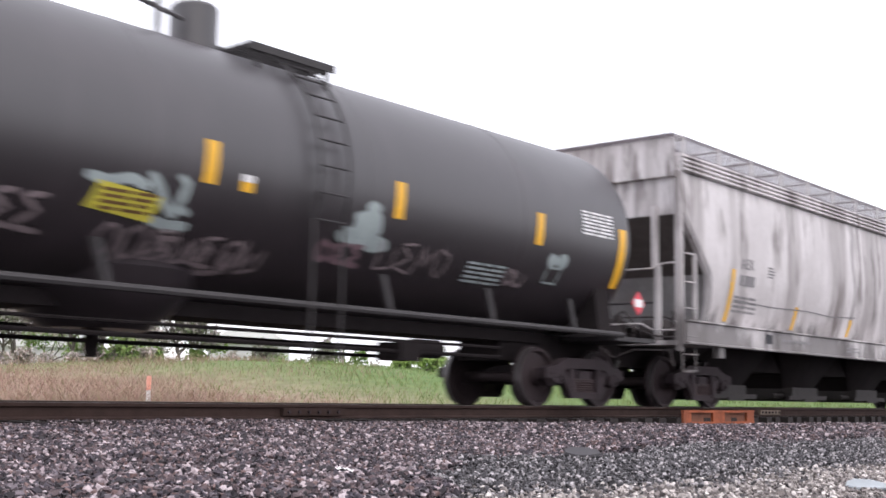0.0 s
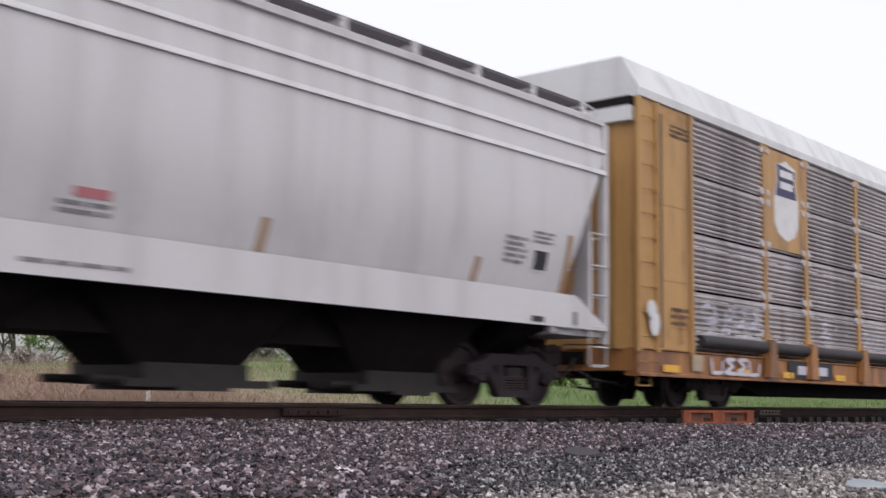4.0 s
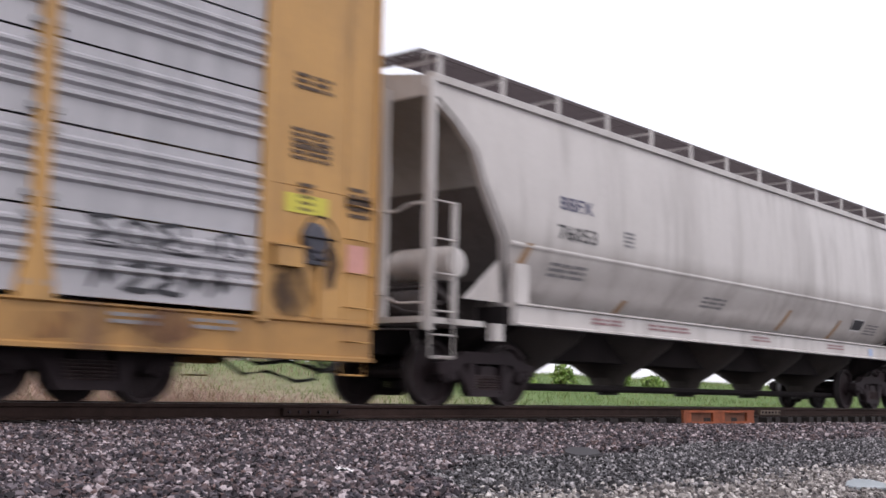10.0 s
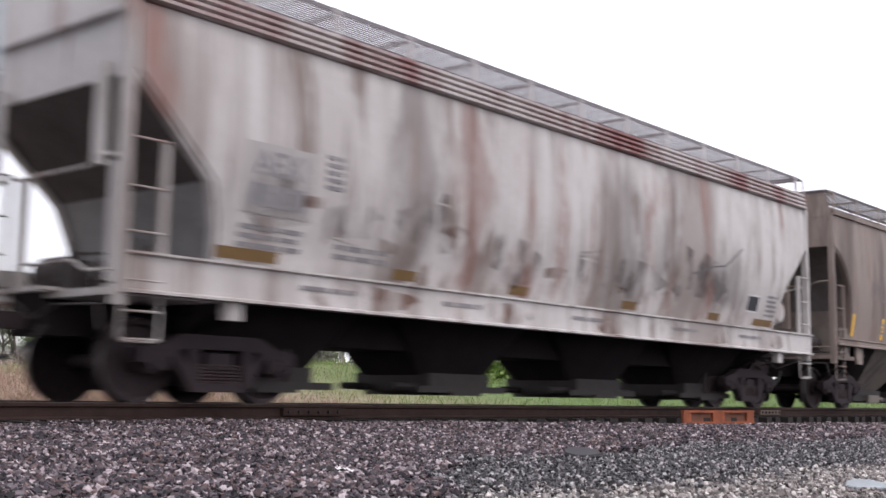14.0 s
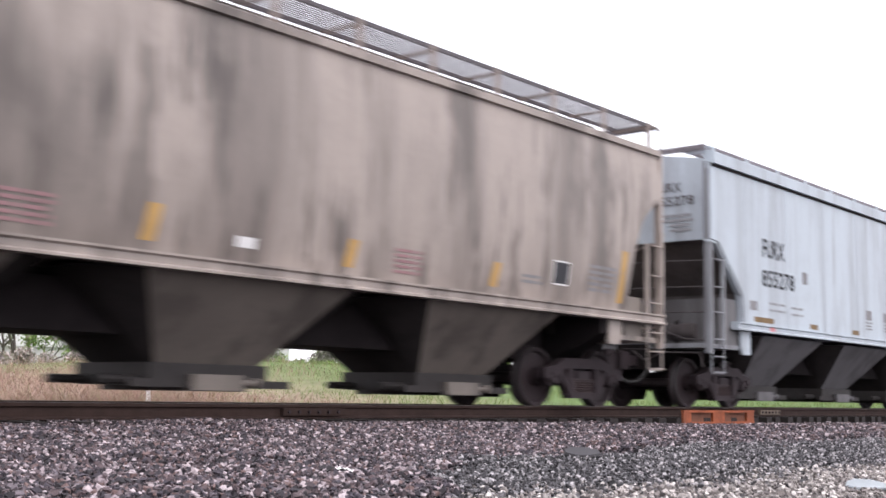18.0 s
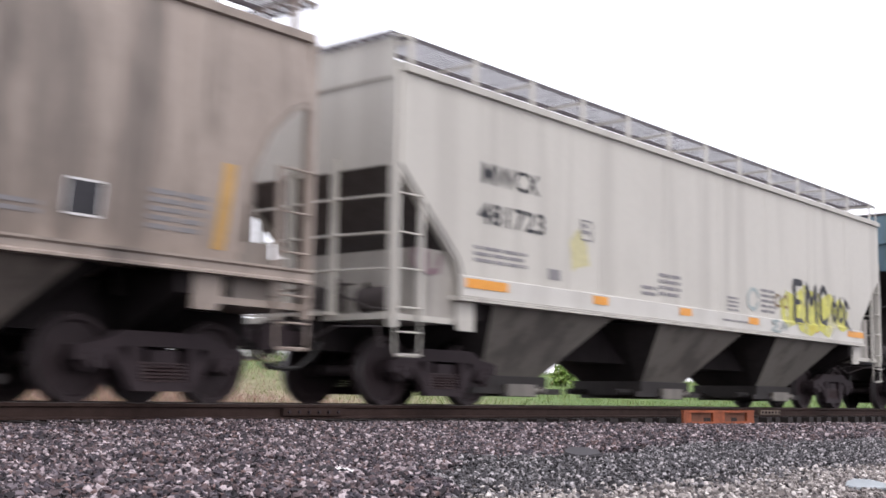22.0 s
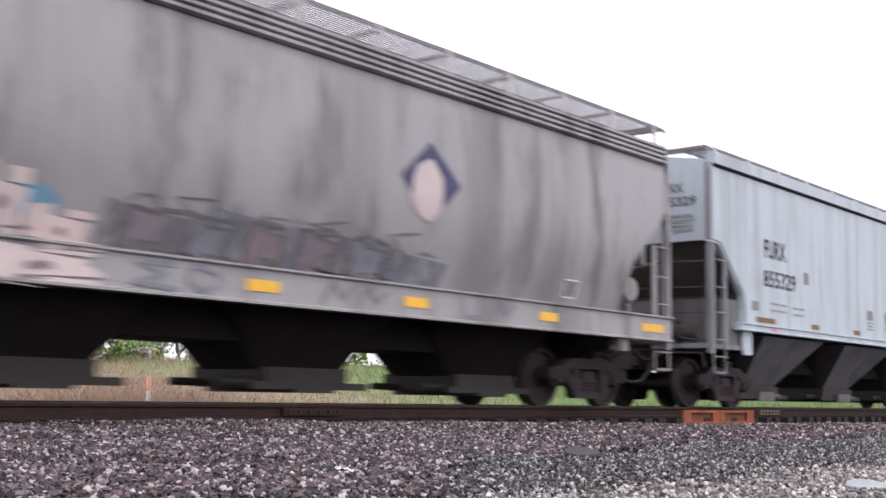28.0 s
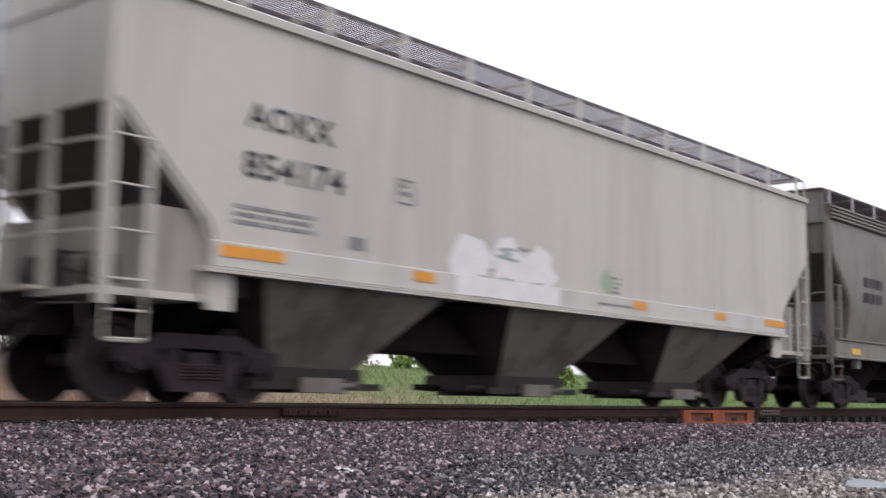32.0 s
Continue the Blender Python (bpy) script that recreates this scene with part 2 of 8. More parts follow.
def part(name, bm, material, parent, label="", edge=35, bevel=0.0, at=None):
    if isinstance(bm, bpy.types.Mesh):
        me = bm
    else:
        if bevel:
            bmesh.ops.bevel(bm, geom=[e for e in bm.edges if e.is_manifold and e.calc_face_angle(0) > 0.6], offset=bevel, segments=1, affect="EDGES")
        bmesh.ops.recalc_face_normals(bm, faces=bm.faces)
        me = bpy.data.meshes.new(name)
        bm.to_mesh(me)
        bm.free()
        me.materials.append(material)
        me.shade_smooth()
        me.set_sharp_from_angle(angle=radians(edge))
    ob = new(name, me)
    if parent:
        ob.parent = parent
    if at is not None:
        ob.matrix_basis = at
    return tagged(ob, label)


def thing(name, label, category, group="", at=None):
    ob = new(name)
    ob.empty_display_size = 0.3
    if at is not None:
        ob.matrix_basis = at
    return tagged(ob, label, category, group)


# ---------------------------------------------------------------- writing and paint on the car sides
FONT = bpy.data.curves.new("lettering", "FONT")


def glyphs(text):
    """Triangles of the text with height 1, from (0, 0)."""
    FONT.body, FONT.size, FONT.resolution_u, FONT.align_x, FONT.offset = text, 1.4, 2, "LEFT", 0.022
    ob = bpy.data.objects.new("lettering", FONT)
    me = bpy.data.meshes.new_from_object(ob)
    v = [(p.co.x, p.co.y) for p in me.vertices]
    f = [tuple(q.vertices) for q in me.polygons]
    bpy.data.objects.remove(ob)
    bpy.data.meshes.remove(me)
    return v, f


def letters(car, text, x, z, width, height, face, material, name="lettering"):
    """Text whose lower left corner is at (x, z) on the near side, whose surface is at y = -face(z)."""
    v, f = glyphs(text)
    w = max(p[0] for p in v) - min(p[0] for p in v)
    h = max(p[1] for p in v)
    bm = bmesh.new()
    vs = []
    for a, b in v:
        zz = z + b / h * height
        vs.append(bm.verts.new((x + a / w * width, -face(zz) - 0.008, zz)))
    for q in f:
        bm.faces.new([vs[i] for i in q])
    return part(name, bm, material, car)


def fill(car, outline, face, material, name="graffiti", label="", out=0.007, step=0.07, bm=None):
    """A painted shape: the outline [(x, z)] laid on the near side in thin strips."""
    own = bm is None
    bm = bm or bmesh.new()
    zs = [p[1] for p in outline]
    n = max(2, int((max(zs) - min(zs)) / step) + 1)
    cuts = np.linspace(min(zs) + 1e-4, max(zs) - 1e-4, n + 1)
    rows = []
    for z in cuts:
        xs = []
        for (xa, za), (xb, zb) in zip(outline, outline[1:] + outline[:1]):
            if (za <= z) != (zb <= z):
                xs.append(xa + (z - za) / (zb - za) * (xb - xa))
        rows.append(sorted(xs))
    for z0, z1, a, b in zip(cuts, cuts[1:], rows, rows[1:]):
        k = min(len(a), len(b)) // 2
        for i in range(k):
            q = [(a[2 * i], z0), (a[2 * i + 1], z0), (b[2 * i + 1], z1), (b[2 * i], z1)]
            bm.faces.new([bm.verts.new((x, -face(z) - out, z)) for x, z in q])
    if own:
        return part(name, bm, material, car, label)


def ribbon(bm, pts, width, face, out=0.011):
    """A sprayed line of that width along [(x, z)], with round ends."""
    fine = []
    for (xa, za), (xb, zb) in zip(pts, pts[1:]):
        n = max(1, int(math.hypot(xb - xa, zb - za) / 0.08))
        fine += [(xa + (xb - xa) * i / n, za + (zb - za) * i / n) for i in range(n)]
    fine.append(pts[-1])
    rim = []
    for i, (x, z) in enumerate(fine):
        a, b = fine[max(i - 1, 0)], fine[min(i + 1, len(fine) - 1)]
        dx, dz = b[0] - a[0], b[1] - a[1]
        d = math.hypot(dx, dz) or 1
        w = width / 2 * (0.6 if i in (0, len(fine) - 1) else 1)
        rim.append([bm.verts.new((x + s * -dz / d * w, -face(z + s * dx / d * w) - out, z + s * dx / d * w)) for s in (-1, 1)])
    for p, q in zip(rim, rim[1:]):
        bm.faces.new((p[0], p[1], q[1], q[0]))


def loop(cx, cz, rx, rz, n=14, wob=0.0, seed=0):
    rnd = random.Random(seed)
    return [(cx + rx * (1 + wob * rnd.uniform(-1, 1)) * math.cos(k * math.tau / n), cz + rz * (1 + wob * rnd.uniform(-1, 1)) * math.sin(k * math.tau / n)) for k in range(n)]


def bars(car, x, z, w, h, rows, face, material, name="stencil_block", gap=0.45):
    """Small stencilling that is too small to be read: rows of broken bars, down from z."""
    bm = bmesh.new()
    rnd = random.Random(int(x * 100 + z * 37))
    for r in range(rows):
        z1 = z - r * h / rows
        z0 = z1 - h / rows * (1 - gap)
        x0 = x
        while x0 < x + w - 0.05:
            x1 = min(x + w, x0 + rnd.uniform(0.12, 0.45))
            bm.faces.new([bm.verts.new((a, -face(c) - 0.006, c)) for a, c in ((x0, z0), (x1, z0), (x1, z1), (x0, z1))])
            x0 = x1 + 0.05
    return tagged(part(name, bm, material, car), kind="stuff")


def patch(car, x0, x1, z0, z1, face, material, name="reflector", lean=0.0):
    return fill(car, [(x0 - lean, z0), (x1 - lean, z0), (x1, z1), (x0, z1)], face, material, name, "", 0.006, 0.15)


def framed_box(car, x, z, w, h, face, dark=INK, name="consolidated_stencil"):
    patch(car, x, x + w, z, z + h, face, dark, name)
    bm = bmesh.new()
    for a in ([(x, z), (x + w, z), (x + w, z + h), (x, z + h), (x, z)],):
        ribbon(bm, a, 0.024, face)
    part("stencil_frame", bm, WHITE, car)


def scrawl(car, x0, x1, z0, z1, n, width, face, material, seed, name="graffiti"):
    """Quick sprayed handwriting without words: hooks, loops and zigzags in a row."""
    rnd = random.Random(seed)
    w = (x1 - x0) / n
    for i in range(n):
        bm = bmesh.new()
        a, h = x0 + i * w, z1 - z0
        q = rnd.choice((0, 1, 2, 3))
        if q == 0:
            pts = [(a, z0), (a + w * 0.35, z1), (a + w * 0.55, z0 + h * 0.3), (a + w * 0.95, z1 - h * 0.1)]
        elif q == 1:
            pts = loop(a + w * 0.5, z0 + h * 0.5, w * 0.38, h * 0.45, 10, 0.12, seed + i)
            pts.append(pts[0])
        elif q == 2:
            pts = [(a + w * 0.9, z1), (a + w * 0.1, z1 - h * 0.1), (a + w * 0.7, z0 + h * 0.5), (a, z0 + h * 0.1), (a + w, z0)]
        else:
            pts = [(a, z1), (a + w * 0.1, z0), (a + w * 0.8, z0 + h * 0.1), (a + w * 0.9, z1 - h * 0.2)]
        ribbon(bm, [(x, z + rnd.uniform(-0.05, 0.05) * h) for x, z in pts], width, face)
        part(name, bm, material, car)


def blocky(cx, cz, rx, rz, seed):
    """Angular outline of a sprayed letter with notches and feet."""
    rnd = random.Random(seed)
    p = [(-1, -0.9), (-0.3, -1), (-0.15, -0.5), (0.2, -0.55), (0.32, -1), (1, -0.9), (0.88, -0.2), (0.68, 0.05), (1, 0.35), (0.85, 1), (0.1, 0.9), (-0.1, 0.62), (-0.3, 0.95), (-0.95, 1), (-0.78, 0.2), (-1.05, -0.2)]
    mx, mz = rnd.choice((-1, 1)), rnd.choice((-1, 1, 1))
    return [(cx + rx * mx * (a + rnd.uniform(-0.13, 0.13)), cz + rz * mz * (b + rnd.uniform(-0.1, 0.1))) for a, b in p]


def wash(name, col, seed=0.0, lo=0.40, hi=0.62, most=0.9):
    """Thin, patchy overspray or soot that lets the paint below show."""
    m, nt, b = start(name)
    v = ramp(nt, noise_of(nt, 8.0, (1, 1, 0.6), seed, 4.0), 0.3, 0.8, 0.0, 0.4)
    nt.links.new(mixed(nt, v, col, tuple(c * 0.5 for c in col)), b.inputs["Base Color"])
    nt.links.new(ramp(nt, noise_of(nt, 2.6, (1, 1, 0.45), seed + 3.0, 6.0, 0.65), lo, hi, 0.0, most), b.inputs["Alpha"])
    b.inputs["Roughness"].default_value = 0.7
    return m


def bubbles(car, cells, face, inner, rim, width=0.07, hole=None, name="graffiti", out=0.010, step=0.05):
    """Fat rounded graffiti letters: (x, z, half width, half height, lean) each, filled, rimmed and pierced."""
    for i, (x, z, rx, rz, lean) in enumerate(cells):
        form = blocky(x, z, rx, rz, 7 * i + int(x * 10)) if rim or hole else loop(x, z, rx, rz, 16, 0.22, 7 * i + int(x * 10))
        o = [(a + lean * (b - z), b) for a, b in form]
        fill(car, o, face, inner[i % len(inner)], name, "", out, step)
        if rim:
            bm = bmesh.new()
            ribbon(bm, o + o[:1], width, face, out + 0.006)
            part(name + "_outline", bm, rim, car)
        if hole:
            h = [(a + lean * (b - z), b) for a, b in loop(x + rx * 0.1, z - rz * 0.05, rx * 0.22, rz * 0.26, 6, 0.25, i)]
            fill(car, h, face, hole, name + "_counter", "", out + 0.005, step)


# ---------------------------------------------------------------- trucks and couplers
MESHES = {}
WHEELSETS = []


def cached(key, make, material, edge=35, bevel=0.0):
    if key not in MESHES:
        bm = bmesh.new()
        make(bm)
        ob = part("x", bm, material, None, "", edge, bevel)
        MESHES[key] = ob.data
        bpy.data.objects.remove(ob)
    return MESHES[key]


def wheelset_mesh(bm, r):
    for s in (-1, 1):
        y = 0.69 * s
        prof = [(0.09, -0.10), (0.13, -0.10), (0.13, -0.03), (r * 0.72, -0.015), (r * 0.84, -0.05), (r + 0.03, -0.055), (r + 0.03, -0.03), (r, -0.02), (r, 0.085), (r * 0.88, 0.085), (r * 0.82, 0.03), (0.15, 0.05), (0.14, 0.11), (0.09, 0.11)]
        lathe(bm, [(a, y + s * b) for a, b in prof], (0, 0, 0), "y", 28)
    lathe(bm, [(0.085, -0.95), (0.085, -0.6), (0.078, 0), (0.085, 0.6), (0.085, 0.95)], (0, 0, 0), "y", 12)


def side_frame_mesh(bm, b, r):
    t = 0.085
    prism(bm, [(-b - 0.22, r - 0.02), (-b - 0.22, r + 0.13), (-b + 0.10, r + 0.19), (-0.55, 0.76), (0.55, 0.76), (b - 0.10, r + 0.19), (b + 0.22, r + 0.13), (b + 0.22, r - 0.02), (b + 0.10, r - 0.02), (b + 0.08, r + 0.04), (b - 0.20, r + 0.05), (0.50, 0.60), (-0.50, 0.60), (-b + 0.20, r + 0.05), (-b - 0.08, r + 0.04), (-b - 0.10, r - 0.02)], -t, t)
    prism(bm, [(-b + 0.16, r + 0.16), (-0.40, 0.13), (0.40, 0.13), (b - 0.16, r + 0.16), (b - 0.30, r + 0.16), (0.32, 0.23), (-0.32, 0.23), (-b + 0.30, r + 0.16)], -t * 0.8, t * 0.8)
    for s in (-1, 1):
        box(bm, s * 0.38 - 0.07, s * 0.38 + 0.07, -t, t, 0.18, 0.66)
        box(bm, s * (b - 0.14) - 0.05, s * (b - 0.14) + 0.05, -t, t, r - 0.10, r + 0.12)


def spring_mesh(bm):
    prof = []
    for k in range(6):
        z = 0.225 + k * 0.037
        prof += [(0.062, z), (0.092, z + 0.006), (0.092, z + 0.022), (0.062, z + 0.028)]
    lathe(bm, prof, (0, 0, 0), "z", 10)


def cap_mesh(bm):
    lathe(bm, [(0.02, -0.075), (0.10, -0.07), (0.105, -0.03), (0.145, -0.02), (0.15, 0.10), (0.02, 0.10)], (0, 0, 0), "y", 16)
    for k in range(3):
        a = k * math.tau / 3
        lathe(bm, [(0.005, -0.095), (0.022, -0.095), (0.022, -0.07)], (0.06 * math.cos(a), 0, 0.06 * math.sin(a)), "y", 6)


def bolster_mesh(bm):
    beam(bm, [(-1.06, 0.40), (-1.06, 0.56), (-0.5, 0.66), (0.5, 0.66), (1.06, 0.56), (1.06, 0.40), (0.4, 0.34), (-0.4, 0.34)], -0.18, 0.18)
    for s in (-1, 1):
        box(bm, s * 0.34 - 0.03, s * 0.34 + 0.03, -0.72, 0.72, 0.34, 0.42)


def truck(car, x, small=False, rusty=False):
    b, r = (0.864, 0.42) if small else (0.889, 0.457)
    base = part("truck", cached("bolster", bolster_mesh, GRIME), GRIME, car, "grimy cast steel bolster and brake beams", at=pose(x, 0, 0))
    for s in (-1, 1):
        part("side_frame", cached(("frame", small), lambda m: side_frame_mesh(m, b, r), GRIME, 30, 0.014), GRIME, base, at=pose(0, 1.0 * s, 0))
        for x in (-0.2, 0.0, 0.2):
            part("spring", cached("spring", spring_mesh, SPRINGS), SPRINGS, base, at=pose(x, 1.0 * s, 0))
        for e in (-1, 1):
            part("bearing_cap", cached("cap", cap_mesh, GRIME), GRIME, base, at=pose(e * b, 1.02 * s, r, 0, 0, 0 if s < 0 else 180))
    for e in (-1, 1):
        steel = RUSTED if rusty and e < 0 else WHEEL
        tyre = cached(("wheels", small, steel.name), lambda m: wheelset_mesh(m, r), steel)
        if len(tyre.materials) < 2:
            tyre.materials.append(TYRE)
            for p in tyre.polygons:
                if all(abs(math.hypot(tyre.vertices[i].co.x, tyre.vertices[i].co.z) - r) < 0.003 for i in p.vertices):
                    p.material_index = 1
        w = part("wheelset", tyre, steel, base, "fresh rusty red wheels on an axle" if steel is RUSTED else "brown worn steel wheels on an axle", at=pose(e * b, 0, r))
        WHEELSETS.append((w, small, e))
    return base


def coupler(car, x, s):
    bm = bmesh.new()
    box(bm, min(x, x + s * 0.55), max(x, x + s * 0.55), -0.09, 0.09, 0.76, 0.94)
    prism(bm, [(x + s * 0.45, 0.68), (x + s * 0.74, 0.68), (x + s * 0.76, 1.0), (x + s * 0.45, 1.0)], -0.17, 0.17)
    lathe(bm, [(0.02, 0.64), (0.075, 0.64), (0.075, 1.03), (0.02, 1.03)], (x + s * 0.66, -0.06, 0), "z", 10)
    part("coupler", bm, GRIME, car, "", 30, 0.02)
    bm = bmesh.new()
    tube(bm, [(x + s * 0.05, -0.35, 0.80), (x + s * 0.20, -0.36, 0.62), (x + s * 0.42, -0.33, 0.46), (x + s * 0.64, -0.25, 0.44), (x + s * 0.78, -0.15, 0.52)], 0.028, 8)
    part("air_hose", bm, HOSE, car)


# ---------------------------------------------------------------- ground, track and ballast
def crest(x):
    """Height of the ballast beside the near rail: it falls away towards the rear of the train."""
    return float(np.interp(x, (-60, 9, 12, 19, 28, 60), (-0.18, -0.185, -0.205, -0.29, -0.37, -0.40)))


def terrain(x, y):
    """Height of the land: level by the track, with a low bank behind it."""
    t = min(1.0, max(0.0, (y - 16.0) / 22.0))
    u = min(1.0, max(0.0, (x - 19.0) / 12.0))
    bank = (0.72 + 0.94 * u * u * (3 - 2 * u)) * t * t * (3 - 2 * t)
    far = min(1.0, max(0.0, (y - 45.0) / 60.0))
    back = min(1.0, max(0.0, (y - 13.5) / 3.0))
    low = min(-0.275, crest(x) - 0.10)
    near = low + (-0.24 - low) * back
    return near + bank * (1 - 0.25 * min(1.0, max(0.0, (x - 45.0) / 60.0))) - 0.3 * far + 0.05 * back * noise.noise((x * 0.2, y * 0.2, 0.3))


def ground_sheet():
    bm = bmesh.new()
    xs = [-2500, -800, -300, -120, -60, -30] + [i * 3.0 for i in range(-6, 40)] + [140, 180, 260, 400, 800, 2500]
    ys = [-2500, -800, -200, -60, -20, -8] + [i * 1.5 for i in range(-3, 40)] + [66, 80, 105, 150, 300, 800, 3000]
    grid = [[bm.verts.new((x, y, terrain(x, y))) for x in xs] for y in ys]
    for a, b in zip(grid, grid[1:]):
        for i in range(len(xs) - 1):
            bm.faces.new((a[i], a[i + 1], b[i + 1], b[i]))
    m, nt, b = start("earth_and_turf")
    dry = mixed(nt, ramp(nt, noise_of(nt, 1.5, (1, 1, 1), 2.0, 6.0), 0.35, 0.7), (0.22, 0.15, 0.105), (0.36, 0.26, 0.19))
    green = mixed(nt, ramp(nt, noise_of(nt, 2.2, (1, 1, 1), 7.0, 6.0), 0.35, 0.7), (0.08, 0.14, 0.03), (0.14, 0.21, 0.055))
    stone = mixed(nt, ramp(nt, noise_of(nt, 18.0, (1, 1, 1), 5.0, 6.0, 0.7), 0.35, 0.7), (0.022, 0.020, 0.021), (0.075, 0.067, 0.066))
    tc = nt.nodes.new("ShaderNodeTexCoord")
    sep = nt.nodes.new("ShaderNodeSeparateXYZ")
    nt.links.new(tc.outputs["Object"], sep.inputs[0])
    c = mixed(nt, ramp(nt, sep.outputs[0], 18.0, 32.0), dry, green)
    c = mixed(nt, ramp(nt, sep.outputs[1], 13.5, 16.0), stone, c)
    nt.links.new(c, b.inputs["Base Color"])
    b.inputs["Roughness"].default_value = 0.95
    bumped(nt, b, noise_of(nt, 14.0, (1, 1, 1), 1.0, 6.0), 0.6, 0.05)
    tagged(part("ground", bm, m, None, "stony ground by the track with rough grass beyond"), kind="structure")


ground_sheet()


def stones(name, label, pts, sizes, material, seed):
    """Loose crushed stones, each a split, uneven block."""
    rng = np.random.default_rng(seed)
    v = np.array([(a, b, c) for c in (-1, 1) for a, b in ((-1, -1), (1, -1), (1, 1), (-1, 1))]) * 0.58
    f = np.array([(0, 2, 1), (0, 3, 2), (4, 5, 6), (4, 6, 7), (0, 1, 5), (0, 5, 4), (1, 2, 6), (1, 6, 5), (2, 3, 7), (2, 7, 6), (3, 0, 4), (3, 4, 7)])
    n = len(pts)
    q = rng.normal(size=(n, 4))
    q /= np.linalg.norm(q, axis=1)[:, None]
    w, x, y, z = q.T
    rot = np.stack([np.stack([1 - 2 * (y * y + z * z), 2 * (x * y - z * w), 2 * (x * z + y * w)], -1), np.stack([2 * (x * y + z * w), 1 - 2 * (x * x + z * z), 2 * (y * z - x * w)], -1), np.stack([2 * (x * z - y * w), 2 * (y * z + x * w), 1 - 2 * (x * x + y * y)], -1)], 1)
    shape = v[None] * rng.uniform(0.40, 1.55, (n, 8, 3)) * rng.uniform(0.55, 1.3, (n, 1, 3))
    co = np.einsum("nij,nkj->nki", rot, shape) * (sizes / 2)[:, None, None]
    co[:, :, 2] *= 0.85
    co += pts[:, None, :]
    me = bpy.data.meshes.new(name)
    me.vertices.add(n * 8)
    me.vertices.foreach_set("co", co.reshape(-1))
    me.loops.add(n * 36)
    me.loops.foreach_set("vertex_index", (f[None] + (np.arange(n) * 8)[:, None, None]).reshape(-1).astype(np.int32))
    me.polygons.add(n * 12)
    me.polygons.foreach_set("loop_start", np.arange(n * 12, dtype=np.int32) * 3)
    me.update(calc_edges=True)
    me.shade_flat()
    me.materials.append(material)
    return tagged(new(name, me), label, "ballast", kind="stuff")


def edge_y(x):
    """Where the coarse ballast ends towards the yard."""
    return np.minimum(4.6, 3.0 + 0.53 * (x - 3.15)) + 0.25 * np.sin(x * 1.7) + 0.12 * np.sin(x * 5.1)


def scatter(rng, n, x0, x1, y0, y1):
    return rng.uniform(x0, x1, n), rng.uniform(y0, y1, n)


def swell(x, y):
    """Unevenness of the ballast bed, which rises or falls towards the rail."""
    t = np.clip((y - 7.2) / 2.6, 0, 1)
    top = np.interp(x, (-60, 9, 12, 19, 28, 60), (-0.18, -0.185, -0.205, -0.29, -0.37, -0.40)) - 0.03
    bed = -0.235 + (top + 0.235) * t * t * (3 - 2 * t)
    return bed + 0.02 * np.sin(x * 1.3 + y) * np.sin(y * 1.1 - x * 0.4) + 0.012 * np.sin(x * 4.1) * np.sin(y * 3.7)


